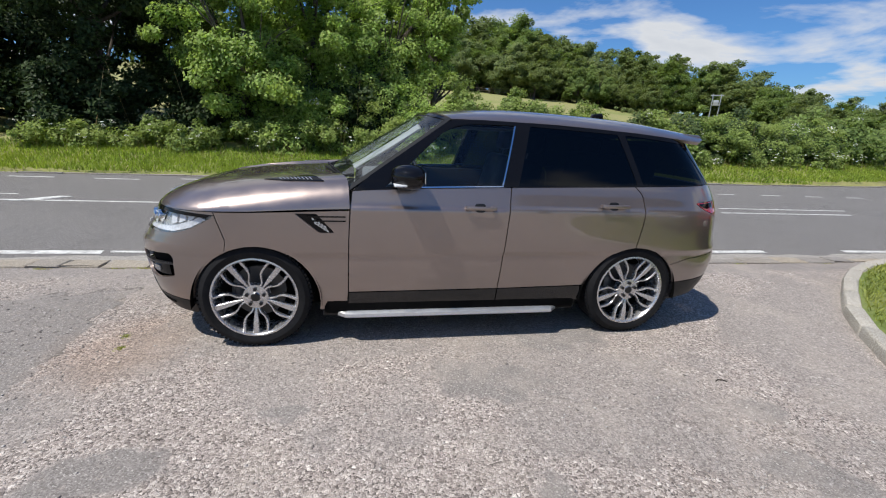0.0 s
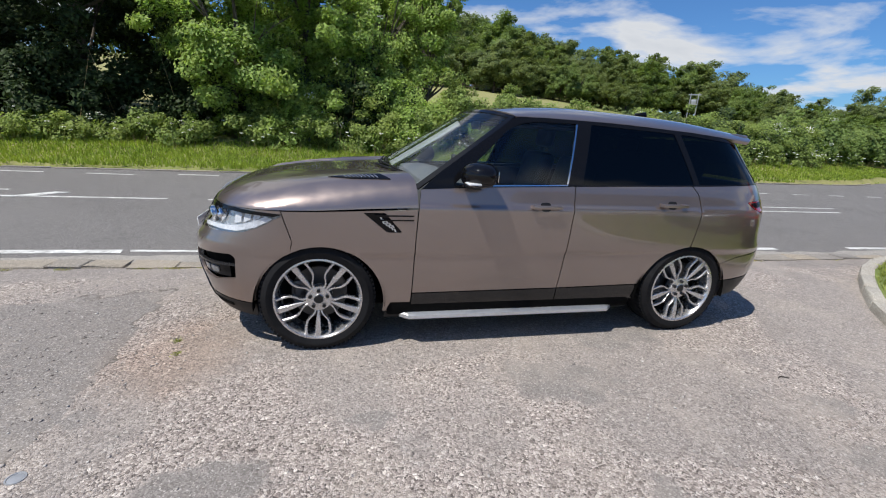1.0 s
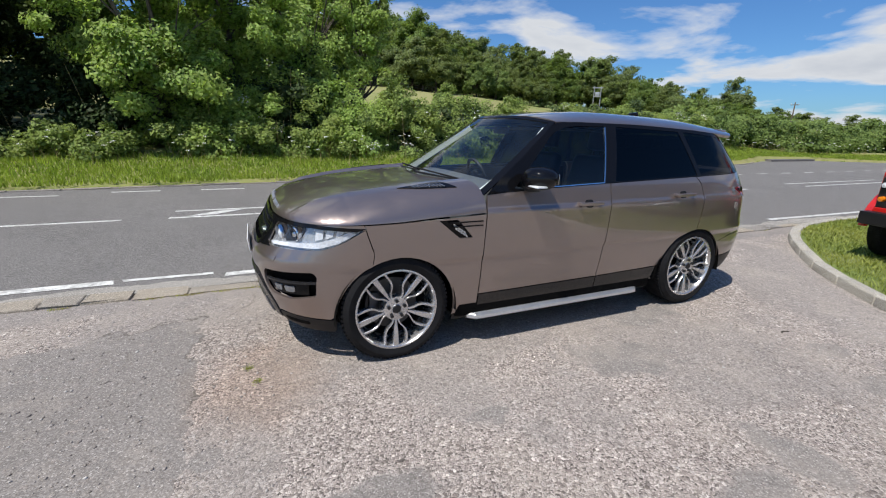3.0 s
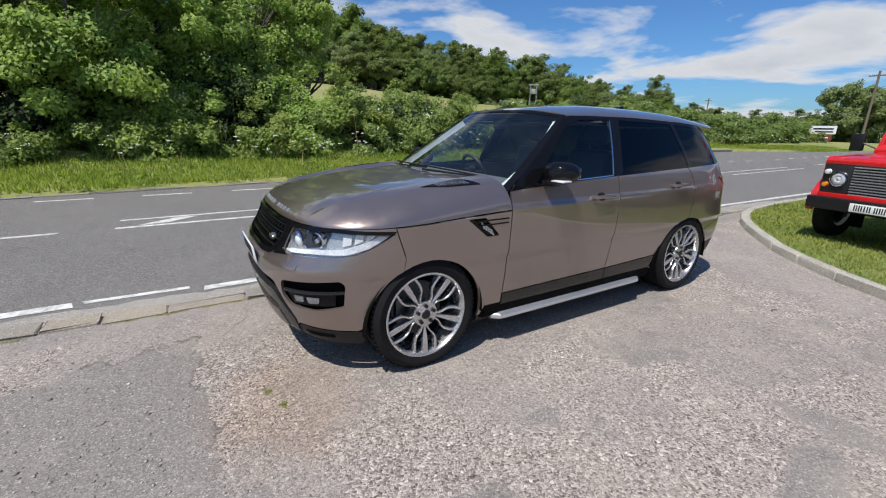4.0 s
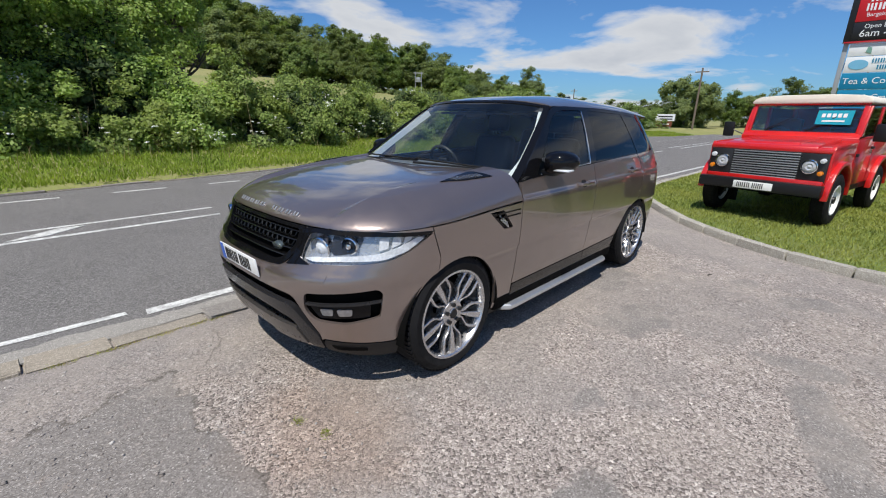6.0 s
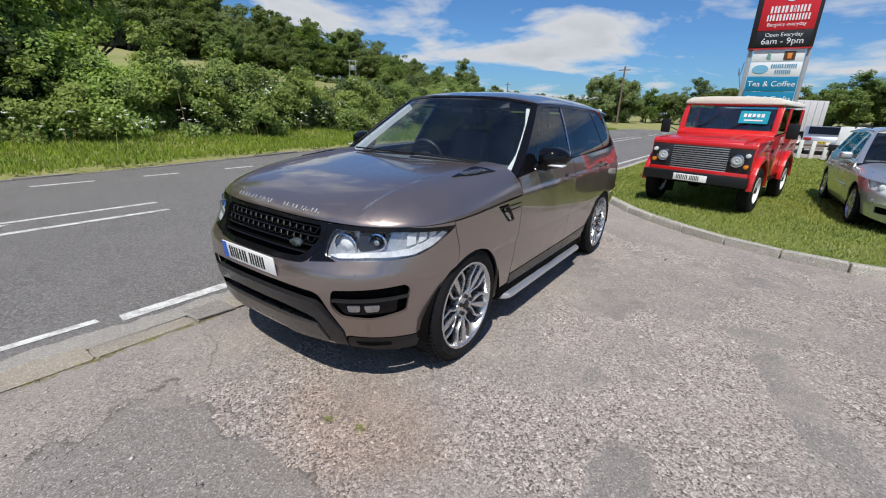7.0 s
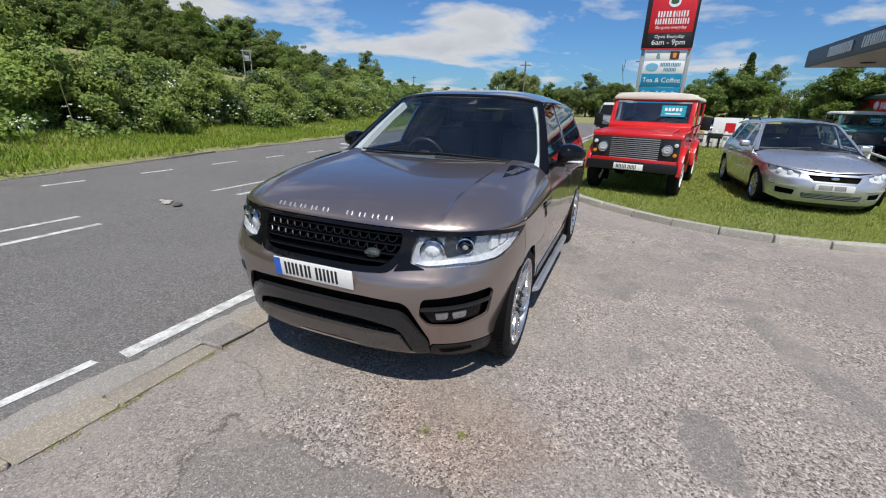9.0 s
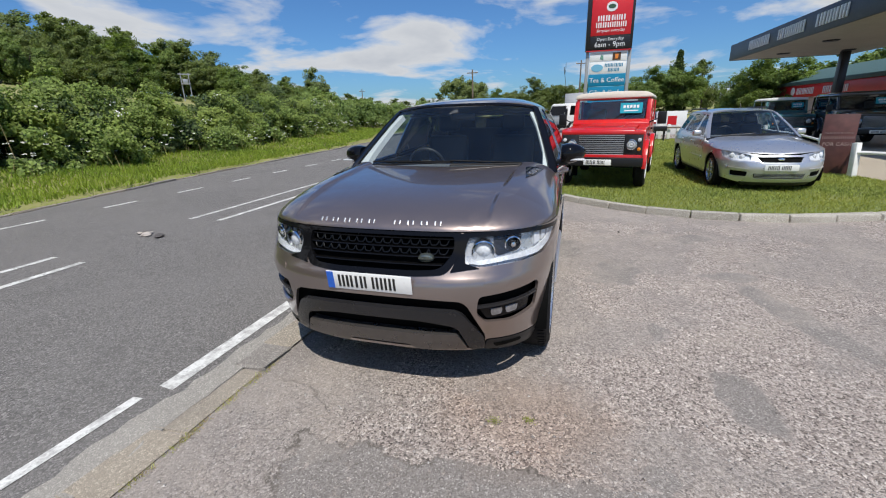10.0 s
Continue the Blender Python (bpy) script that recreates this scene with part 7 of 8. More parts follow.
pylon()


def canopy():
    t = thing("station_canopy", "flat filling station canopy with a slate fascia and cream soffit", "canopy")
    x0, x1, y0, y1, z0, z1 = 6.0, 32.4, -17.6, -10.8, 4.5, 5.45
    part("fascia", box(x0, x1, y1 - 0.12, y1, z0, z1, 0.01), SLATE, t)
    part("fascia", box(x1 - 0.12, x1, y0, y1 - 0.122, z0, z1, 0.01), SLATE, t)
    part("fascia", box(x0, x0 + 0.12, y0, y1 - 0.122, z0, z1, 0.01), SLATE, t)
    part("soffit", box(x0 + 0.13, x1 - 0.13, y0, y1 - 0.13, z0 + 0.02, z0 + 0.08), SOFFIT, t)
    part("roof_deck", box(x0 + 0.13, x1 - 0.13, y0, y1 - 0.13, z1 - 0.15, z1 - 0.05), STEEL, t)
    for i in range(4):
        for j in range(2):
            part("soffit_lamp", turned(lathe([(0.001, -0.05), (0.30, -0.05), (0.36, 0.0), (0.36, 0.04)], axis="z", sides=24), pose(29.5 - 5.2 * i, -12.8 - 3.2 * j, z0 + 0.02)), TRIM, t)
    for x, y in ((30.2, -16.2), (19.0, -16.4), (9.0, -16.4)):
        c = part("column", box(x - 0.20, x + 0.20, y - 0.20, y + 0.20, 0.0, z0 + 0.02, 0.015), SIGNBLACK, t)
        part("column_base", box(x - 0.34, x + 0.34, y - 0.34, y + 0.34, 0.0, 0.16, 0.02), PALEKERB, c)
    m = pose(25.6, y1 + 0.001, 4.98, 90, 0, 180)
    for k, (cx, widths) in enumerate(((27.5, [0.36, 0.40, 0.40, 0.38, 0.40, 0.32]), (23.6, [0.40, 0.42, 0.32, 0.32, 0.32, 0.40]), (20.0, [0.42, 0.40, 0.34, 0.40, 0.34]))):
        x = cx + sum(widths) / 2 + 0.11 * (len(widths) - 1) / 2
        for w in widths:
            for xb in (x, x - 0.68 * w):
                part("fascia_bar", box(xb - 0.32 * w, xb, y1, y1 + 0.05, 4.74, 5.24, 0.01), SIGNWHITE, t)
            x -= w + 0.11
    return t


canopy()


def shop():
    t = thing("station_shop", "low shop building with a red fascia under a green roof edge", "building")
    x0, x1, y = 23.0, 47.0, -18.6
    part("wall", box(x0, x1, y - 8, y, 0, 3.0), BRICKISH, t)
    part("fascia", box(x0, x1, y - 0.02, y + 0.30, 2.12, 3.02, 0.01), SIGNRED, t)
    part("roof_edge", box(x0 - 0.3, x1 + 0.3, y - 8.3, y + 0.5, 3.03, 3.30, 0.02), ROOFGREEN, t)
    part("roof", prism([(y - 8.2, 3.30), (y - 4, 4.6), (y + 0.4, 3.30)], "x", x0 - 0.3, x1 + 0.3), ROOFGREEN, t)
    for i in range(6):
        x = x0 + 1.0 + 3.8 * i
        w = part("window", box(x, x + 2.9, y, y + 0.02, 0.6, 2.05), GLOSSBLACK, t)
        part("window_frame", box(x - 0.06, x + 2.96, y + 0.001, y + 0.05, 2.05, 2.11), SIGNWHITE, w)
        part("sill", box(x - 0.1, x + 3.0, y, y + 0.09, 0.52, 0.60), SIGNWHITE, w)
    for cx, n in ((40.6, 6), (36.6, 7)):
        for k in range(n):
            for xb in (cx - 0.46 * k, cx - 0.46 * k - 0.22):
                part("fascia_bar", box(xb - 0.11, xb, y + 0.30, y + 0.34, 2.32, 2.80, 0.01), SIGNWHITE, t)
    part("emblem", turned(lathe([(0.001, 0.03), (0.32, 0.03), (0.33, 0.0)], axis="y", sides=30), pose(41.3, y + 0.31, 2.57)), SIGNWHITE, t)
    return t


shop()


def for_sale_board():
    t = thing("board_sign", "dark red leaning board sign beside a white post", "sign", pose(8.75, -6.62, 0.08, 0, 5, -16))
    part("panel", box(-0.015, 0.015, -0.29, 0.29, 0.02, 1.30, 0.004), BOARDMAT, t)
    plate_text("FOR CASH", 0.105, flat("board_letter", (0.30, 0.22, 0.20), 0.6), facing(-0.018, 0.0, 0.66), t)
    bars(t, facing(-0.018, 0, 0.80), [0.05] * 8, 0.055, flat("board_letter_dim", (0.20, 0.13, 0.12), 0.6), 0.35, 0.004)
    bars(t, facing(-0.018, 0, 0.90), [0.03] * 11, 0.035, flat("board_letter_dim", (0.20, 0.13, 0.12), 0.6), 0.45, 0.004)
    for s in (-1, 1):
        part("stake", box(0.016, 0.05, s * 0.22 - 0.02, s * 0.22 + 0.02, -0.1, 1.1, 0.004), WOODPOLE, t)
    return t


for_sale_board()


def rail_fence():
    t = thing("rail_fence", "low white post and rail along the lawn's edge", "fence")
    pts = [(7.0, -8.2), (8.35, -6.82), (11.8, -7.75), (15.6, -8.65), (19.0, -8.9)]
    for x, y in pts:
        part("post", turned(box(-0.06, 0.06, -0.06, 0.06, -0.1, 0.80, 0.012), pose(x, y, 0.0, 0, 4, 20)), WHITEPAINT, t)
    for (xa, ya), (xb, yb) in zip(pts, pts[1:]):
        part("rail", rod((xa, ya, 0.60), (xb, yb, 0.60), 0.035, sides=8), WHITEPAINT, t)
    return t


rail_fence()


def picket_row():
    t = thing("picket_fence", "short row of white posts beyond the lawn", "fence")
    for i in range(9):
        y = -4.0 - 0.42 * i
        part("picket", box(21.6 + 0.05 * i, 21.7 + 0.05 * i, y - 0.07, y + 0.07, 0.0, 0.86 - 0.03 * (i % 3), 0.015), WHITEPAINT, t)
    part("rail", box(21.70, 21.74, -7.5, -3.9, 0.62, 0.70, 0.005), WOODPOLE, t)
    return t


picket_row()
t = thing("notice_board", "white notice board with a red panel", "sign", pose(23.2, -6.0, 0, 0, 0, 8))
part("panel", box(-0.03, 0.03, -0.75, 0.75, 0.25, 1.45, 0.01), SIGNWHITE, t)
part("red_notice", box(-0.045, -0.028, -0.25, 0.20, 0.75, 1.20), SIGNRED, t)
for y in (-0.6, 0.6):
    part("leg", box(-0.03, 0.03, y - 0.04, y + 0.04, 0, 0.26), GALV, t)
t = thing("planter_trough", "dark planter trough on legs", "planter", pose(20.9, -5.1, 0.085))
part("trough", box(-0.15, 0.15, -0.3, 0.3, 0.45, 0.68, 0.02), SIGNBLACK, t)
for y in (-0.2, 0.2):
    part("leg", box(-0.05, 0.05, y - 0.04, y + 0.04, 0, 0.46), SIGNBLACK, t)


# --- poles, wires and road signs
def pole(x, y, h, label="weathered wooden pole carrying wires", cross=True, r=0.13):
    t = thing("utility_pole", label, "pole", pose(x, y, float(gz(x, y))))
    part("shaft", rod((0, 0, -0.3), (0, 0, h), r, r * 0.75, 10), WOODPOLE, t)
    if cross:
        part("crossarm", box(-0.06, 0.06, -0.75, 0.75, h - 0.5, h - 0.38, 0.01), WOODPOLE, t)
        for y in (-0.65, 0, 0.65):
            part("insulator", rod((0, y, h - 0.38), (0, y, h - 0.18), 0.05, 0.03, 8), SIGNWHITE, t)
    return Vector((x, y, float(gz(x, y)) + h - 0.2))


def at(a, d, x0=-2.0, y0=-2.0):
    return x0 + d * math.cos(radians(a)), y0 + d * math.sin(radians(a))


tops = [pole(*at(13.7, 64), 7.2), pole(*at(-0.4, 72, -2.9, -1.0), 8.6), pole(*at(26.6, 110, -2.9, -1.0), 6.3)]
for i, (p, q) in enumerate(((tops[0], tops[1]), (tops[2], tops[0]))):
    w = thing("overhead_wire", "thin overhead wire between two poles", "wire")
    b = bmesh.new()
    last = None
    for k in range(13):
        s = k / 12
        c = p.lerp(q, s) - Vector((0, 0, 1.2 * 4 * s * (1 - s)))
        if last is not None:
            rod(last, c, 0.032, sides=5, bm=b)
        last = c
    part("cable", b, TRIM, w)
# twin pole with a transformer on the hillside
hx, hy = at(47.2, 112, -1.0, -2.5)
hg = float(gz(hx, hy))
hh = 1.6 + 112 * math.tan(radians(5.25)) - hg
t = thing("transformer_poles", "twin wooden poles carrying a transformer on the hillside", "pole", pose(hx, hy, hg, 0, 0, 47))
for y in (-0.75, 0.75):
    part("shaft", rod((0, y, -0.3), (0, y, hh), 0.13, 0.10), GALV, t)
part("crossarm", box(-0.08, 0.08, -1.2, 1.2, hh - 0.4, hh - 0.2), GALV, t)
part("platform", box(-0.4, 0.4, -0.85, 0.85, hh - 2.35, hh - 2.2), GALV, t)
part("transformer", box(-0.35, 0.35, -0.5, 0.5, hh - 2.2, hh - 1.3, 0.05), STEEL, t)
sx, sy = at(17.5, 64, -1.6, -2.9)
sg = float(gz(sx, sy))
t = thing("direction_sign", "white road direction sign above a brown one", "road sign", pose(sx, sy, sg, 0, 0, 17))
p = part("white_panel", prism([(-1.15, 0.95), (0.95, 0.95), (1.25, 1.38), (0.95, 1.80), (-1.15, 1.80)], "x", -0.03, 0.03), SIGNWHITE, t)
part("text_bar", box(-0.05, -0.03, -0.9, 0.8, 1.42, 1.58), INK, p)
part("text_bar", box(-0.05, -0.03, -0.9, 0.6, 1.12, 1.26), INK, p)
p = part("brown_panel", box(-0.03, 0.03, -0.9, 1.0, 0.25, 0.90), SIGNBROWN, t)
part("text_bar", box(-0.05, -0.03, -0.6, 0.7, 0.50, 0.64), SIGNWHITE, p)
for y in (-0.7, 0.7):
    part("post", box(0.03, 0.12, y - 0.05, y + 0.05, -0.2, 1.8), GALV, t)
sx, sy = at(21.1, 58, -1.6, -2.9)
t = thing("round_road_sign", "small round white road sign on a post", "road sign", pose(sx, sy, float(gz(sx, sy)), 0, 0, 21))
part("disc", turned(lathe([(0.001, -0.02), (0.32, -0.02), (0.32, 0.02)], axis="x", sides=24), pose(-0.05, 0, 1.30)), SIGNWHITE, t)
part("disc_bar", turned(box(-0.035, -0.02, -0.05, 0.05, -0.26, 0.26), pose(-0.05, 0, 1.30, 40, 0, 0)), INK, t)
part("post", rod((0, 0, -0.2), (0, 0, 1.3), 0.04), GALV, t)
# field fence on the hillside
t = thing("field_fence", "wooden post and rail fence across the hillside field", "fence")
pr = None
for k in range(8):
    a, d = 77 - 1.35 * k, 100
    x, y = at(a, d, 0, 0)
    z = float(gz(x, y))
    part("post", box(x - 0.07, x + 0.07, y - 0.07, y + 0.07, z - 0.2, z + 1.25), WOODPOLE, t)
    if pr:
        for h in (0.6, 1.1):
            part("rail", rod((pr[0], pr[1], pr[2] + h), (x, y, z + h), 0.05, sides=5), WOODPOLE, t)
    pr = (x, y, z)

# scraps lying on the carriageway, put in place of a dead bird
rng = random.Random(3)
t = thing("litter", "crumpled pale scraps lying on the road", "litter", pose(1.72, 4.95, 0.03) @ Matrix.Scale(0.75, 4))
PAPER, DARKSCRAP = flat("pale_scrap", (0.46, 0.41, 0.37), 0.8), flat("dark_scrap", (0.10, 0.09, 0.085), 0.8)
for k, (dx, dy, s) in enumerate(((0, 0.12, 0.085), (0.10, 0.22, 0.07), (-0.08, 0.02, 0.065), (-0.10, -0.32, 0.08), (0.02, 0.34, 0.05), (-0.02, -0.22, 0.06))):
    b = bmesh.new()
    bmesh.ops.create_icosphere(b, subdivisions=2, radius=s)
    for v in b.verts:
        v.co += Vector((rng.uniform(-1, 1), rng.uniform(-1, 1), rng.uniform(-1, 1))) * s * 0.35
        v.co.z = max(-0.01, v.co.z * 0.35 + 0.02)
        v.co.x *= 1.4
    turned(b, pose(dx, dy, 0, 0, 0, rng.uniform(0, 180)))
    part("scrap", b, PAPER if k % 2 == 0 else DARKSCRAP, t, smooth=False)

# loose stones over the forecourt
PEB = Mat("loose_stone", (0.35, 0.32, 0.29), 0.9)
PEB.color(PEB.ramp(PEB.island(), (0.0, (0.17, 0.15, 0.135)), (0.5, (0.31, 0.275, 0.25)), (0.9, (0.42, 0.39, 0.36)), (1.0, (0.60, 0.57, 0.53))))
gen = np.random.default_rng(4)
n = 16000
px, py = gen.uniform(-4.2, 5.0, n), gen.uniform(-4.6, 0.85, n)
ok = (gen.uniform(0, 1, n) < np.clip(0.25 + 0.9 * np.sin(px * 1.3 + 1.0) * np.sin(py * 1.1 + px * 0.5), 0.12, 1)) & (px - 0.22 * py > -2.4 + 0.4 * gen.normal(size=n)) & ~((px > 4.0))
px, py = px[ok], py[ok]
n = len(px)
sz = 0.0045 + 0.0085 * gen.uniform(0, 1, n) ** 3
oct_v = np.array([(1, 0, 0), (0.2, 1, 0), (-1, 0.1, 0), (-0.1, -1, 0), (0.1, 0.1, 0.55), (0, 0, -0.5)])
oct_f = np.array([(0, 1, 4), (1, 2, 4), (2, 3, 4), (3, 0, 4), (1, 0, 5), (2, 1, 5), (3, 2, 5), (0, 3, 5)])
ang = gen.uniform(0, 2 * math.pi, n)
vv = oct_v[None] * (sz[:, None] * gen.uniform(0.6, 1.2, (n, 3)))[:, None, :]
vv = vv + gen.normal(0, 0.10, (n, 6, 3)) * sz[:, None, None]
cx, sx_ = np.cos(ang)[:, None], np.sin(ang)[:, None]
rot = np.stack((vv[:, :, 0] * cx - vv[:, :, 1] * sx_, vv[:, :, 0] * sx_ + vv[:, :, 1] * cx, vv[:, :, 2]), 2)
rot += np.stack((px, py, np.full(n, 0.002)), 1)[:, None, :]
ob = arrays("loose_gravel", rot.reshape(-1, 3), (np.arange(n)[:, None, None] * 6 + oct_f[None]).reshape(-1, 3), PEB)
tagged(ob, "loose pale stones scattered over the worn forecourt", "gravel", kind="stuff")

# --- small things on the forecourt
BARKDARK = flat("dark_twig", (0.03, 0.022, 0.016), 0.9)
cap = thing("stopcock_cover", "small round worn metal cover set in the forecourt", "cover", pose(-1.21, -1.91, 0))
part("rim", lathe([(0.030, 0.001), (0.031, 0.004), (0.037, 0.004), (0.038, -0.005)], axis="z", sides=28), STEEL, cap)
part("lid", lathe([(0.001, 0.003), (0.024, 0.003), (0.029, 0.002), (0.030, -0.004)], axis="z", sides=28), STEEL, cap, "dark pitted lid")
twig = thing("twig", "short bent dry twig lying on the forecourt", "twig", pose(3.2, -1.73, 0.004))
b = bmesh.new()
last = None
for i in range(7):
    q = Vector((-0.045 + 0.014 * i, 0.018 * math.sin(i * 0.62), 0.0))
    if last is not None:
        join(b, rod(last, q, 0.004, sides=6))
    last = q
part("stem", b, BARKDARK, twig)

# ------------------------------------------------------------ plants
def leaf_mat(name, lo, hi, trans=0.35):
    a = Mat(name, hi, 0.55, Specular_IOR_Level=0.22)
    r = a.island()
    mid = tuple((p + q) / 2 for p, q in zip(lo, hi))
    c = a.ramp(r, (0.0, tuple(v * 0.55 for v in lo)), (0.45, mid), (1.0, tuple(v * 1.25 for v in hi)))
    c = a.mix(a.ramp(a.noise(0.7, 4), (0.35, 0.0), (0.7, 0.6)), c, tuple(v * f for v, f in zip(hi, (1.25, 1.1, 0.9))))
    a.color(c)
    tr = a.node("ShaderNodeBsdfTranslucent")
    a.put(tr, "Color", a.mix(1.0, c, (1.25, 1.3, 0.75), "MULTIPLY"))
    mx = a.node("ShaderNodeMixShader")
    mx.inputs[0].default_value = trans
    a.t.links.new(a.b.outputs[0], mx.inputs[1])
    a.t.links.new(tr.outputs[0], mx.inputs[2])
    a.t.links.new(mx.outputs[0], a.t.nodes["Material Output"].inputs[0])
    return a


LEAF = leaf_mat("hazel_leaf", (0.135, 0.220, 0.056), (0.335, 0.460, 0.136), 0.5)
LEAF2 = leaf_mat("oak_leaf", (0.075, 0.128, 0.036), (0.195, 0.275, 0.085), 0.42)
LEAF3 = leaf_mat("bramble_leaf", (0.092, 0.150, 0.040), (0.260, 0.345, 0.100), 0.42)
FARLEAF = leaf_mat("far_leaf", (0.092, 0.138, 0.054), (0.205, 0.262, 0.102), 0.4)
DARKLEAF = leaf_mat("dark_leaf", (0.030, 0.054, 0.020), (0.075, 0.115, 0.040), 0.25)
# stands for no species: the bank's deep shade put into leaf colour
SHADELEAF = leaf_mat("shaded_leaf", (0.013, 0.026, 0.010), (0.046, 0.077, 0.028), 0.2)
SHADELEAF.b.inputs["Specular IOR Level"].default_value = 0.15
BLADE = leaf_mat("verge_grass", (0.13, 0.210, 0.028), (0.29, 0.385, 0.07), 0.45)
TURF = leaf_mat("lawn_grass", (0.15, 0.205, 0.04), (0.33, 0.37, 0.105), 0.4)
BLOSSOM = flat("white_blossom", (0.72, 0.72, 0.64), 0.8)
STRAW = leaf_mat("dry_stem", (0.16, 0.13, 0.06), (0.34, 0.28, 0.14), 0.2)
BARK = Mat("bark", (0.1, 0.08, 0.06), 0.9)
BARK.color(BARK.ramp(BARK.noise(14, 6, stretch=(1, 1, 0.25)), (0.3, (0.045, 0.036, 0.028)), (0.7, (0.16, 0.135, 0.11))))
BARK.bump(BARK.noise(18, 5, stretch=(1, 1, 0.3)), 0.8, 0.03)
PGEN = np.random.default_rng(11)


def leaves(centres, size, up=0.5, spread=0.35, out=None):
    """Corners and faces of small pointed leaves at the centres."""
    n = len(centres)
    nrm = PGEN.normal(size=(n, 3)) * 0.75
    nrm += up * np.array([-0.45, -0.30, 0.85])     # leaves turn to the light
    if out is not None:
        nrm += out * 1.0
    nrm /= np.linalg.norm(nrm, axis=1)[:, None]
    t = np.cross(nrm, PGEN.normal(size=(n, 3)))
    t /= np.maximum(np.linalg.norm(t, axis=1), 1e-6)[:, None]
    s = np.cross(nrm, t)
    sz = size * PGEN.uniform(1 - spread, 1 + spread, n)[:, None]
    v = np.empty((n, 4, 3))
    v[:, 0], v[:, 2] = centres - t * sz * 0.5, centres + t * sz * 0.55
    v[:, 1], v[:, 3] = centres + s * sz * 0.30 - nrm * sz * 0.08, centres - s * sz * 0.30 - nrm * sz * 0.08
    return v.reshape(-1, 3), np.arange(n * 4).reshape(n, 4)


def clumps(places, radii, per, squash=0.75):
    """Leaf places round clump centres, thickest on their outsides."""
    n = len(places)
    d = PGEN.normal(size=(n, per, 3))
    d /= np.linalg.norm(d, axis=2)[:, :, None]
    r = PGEN.uniform(0.2, 1.0, (n, per)) ** 0.6
    p = d * r[:, :, None] * np.asarray(radii)[:, None, None]
    p[:, :, 2] *= squash
    return (places[:, None, :] + p).reshape(-1, 3), d.reshape(-1, 3)


def on_lobes(centres, sizes, lean, n):
    """n places on the outsides of rounded lobes, and the way that each looks out."""
    k = PGEN.integers(0, len(centres), n)
    e = PGEN.normal(size=(n, 3)) + lean[k] + np.array([-0.10, -0.15, 0.45])
    e /= np.linalg.norm(e, axis=1)[:, None]
    r = sizes[k] * PGEN.uniform(0.50, 1.18, n)
    return centres[k] + e * r[:, None] * np.array([1.0, 1.0, 0.85]), e


def limb(b, p, q, r0, r1, bend, depth, tips):
    mid = (Vector(p) + Vector(q)) / 2 + Vector(bend)
    rod(p, mid, r0, (r0 + r1) / 2, 7, b)
    rod(mid, q, (r0 + r1) / 2, r1, 7, b)
    tips.append(q)


def tree(name, label, x, y, z, height, spread, leaf, size, mat, count, per, low=0.25, seed=0, trunk_r=0.16, lean=(0, 0), category="tree", group="", clump=0.55, limbs=7):
    """Tapered trunk, forking limbs and a crown of leaf clumps with gaps."""
    rng = random.Random(seed)
    t = thing(name, label, category, pose(x, y, z), group)
    b = bmesh.new()
    tips = []
    top = Vector((lean[0] * height, lean[1] * height, height * 0.72))
    limb(b, (0, 0, -0.4), top * 0.55, trunk_r, trunk_r * 0.65, (rng.uniform(-0.1, 0.1), rng.uniform(-0.1, 0.1), 0), 0, tips)
    limb(b, top * 0.55, top, trunk_r * 0.65, trunk_r * 0.2, (0.1, 0, 0), 0, tips)
    trunk = part("trunk", b, BARK, t)
    for i in range(limbs):
        a = 2 * math.pi * i / limbs + rng.uniform(-0.4, 0.4)
        f = rng.uniform(0.22, 0.62)
        s = top * f
        e = s + Vector((math.cos(a) * spread * rng.uniform(0.5, 0.9), math.sin(a) * spread * rng.uniform(0.5, 0.9), height * rng.uniform(0.14, 0.34)))
        b = bmesh.new()
        limb(b, s, e, trunk_r * 0.42, trunk_r * 0.10, (0, 0, -0.15), 0, tips)
        for k in range(2):
            e2 = e + Vector((rng.uniform(-1, 1), rng.uniform(-1, 1), rng.uniform(0.1, 0.9))) * spread * 0.35
            limb(b, s.lerp(e, 0.6), e2, trunk_r * 0.2, trunk_r * 0.05, (0, 0, 0.1), 0, tips)
        part("limb", b, BARK, t)
    # crown: leaf clumps gathered on rounded lobes, with dark hollows between them
    m = max(12, count // 6)
    d = PGEN.normal(size=(m, 3))
    d[:, 2] -= 0.10
    d /= np.linalg.norm(d, axis=1)[:, None]
    lump = 1 + 0.22 * np.sin(3 * np.arctan2(d[:, 1], d[:, 0]) + seed) + 0.15 * np.sin(5 * d[:, 2] + 2 * seed)
    half = height * (1 - low) / 2
    lobe = d * (lump * PGEN.uniform(0.45, 0.78, m))[:, None] * np.array([spread, spread, half])
    lobe += np.array([lean[0] * height * 0.7, lean[1] * height * 0.7, height * (low + 1) / 2])
    size_l = PGEN.uniform(0.30, 0.50, m) * (spread + half) / 2
    c, e = on_lobes(lobe, size_l, d * 0.5, count)
    rad = PGEN.uniform(0.6, 1.25, count) * clump * 0.85
    pts, out = clumps(c, rad, per)
    out = out * 0.55 + np.repeat(e, per, 0) * 0.9
    ok = pts[:, 2] > 0.05
    v, f = leaves(pts[ok], size, 0.95, out=out[ok])
    arrays("crown", v, f, mat, t)
    return t


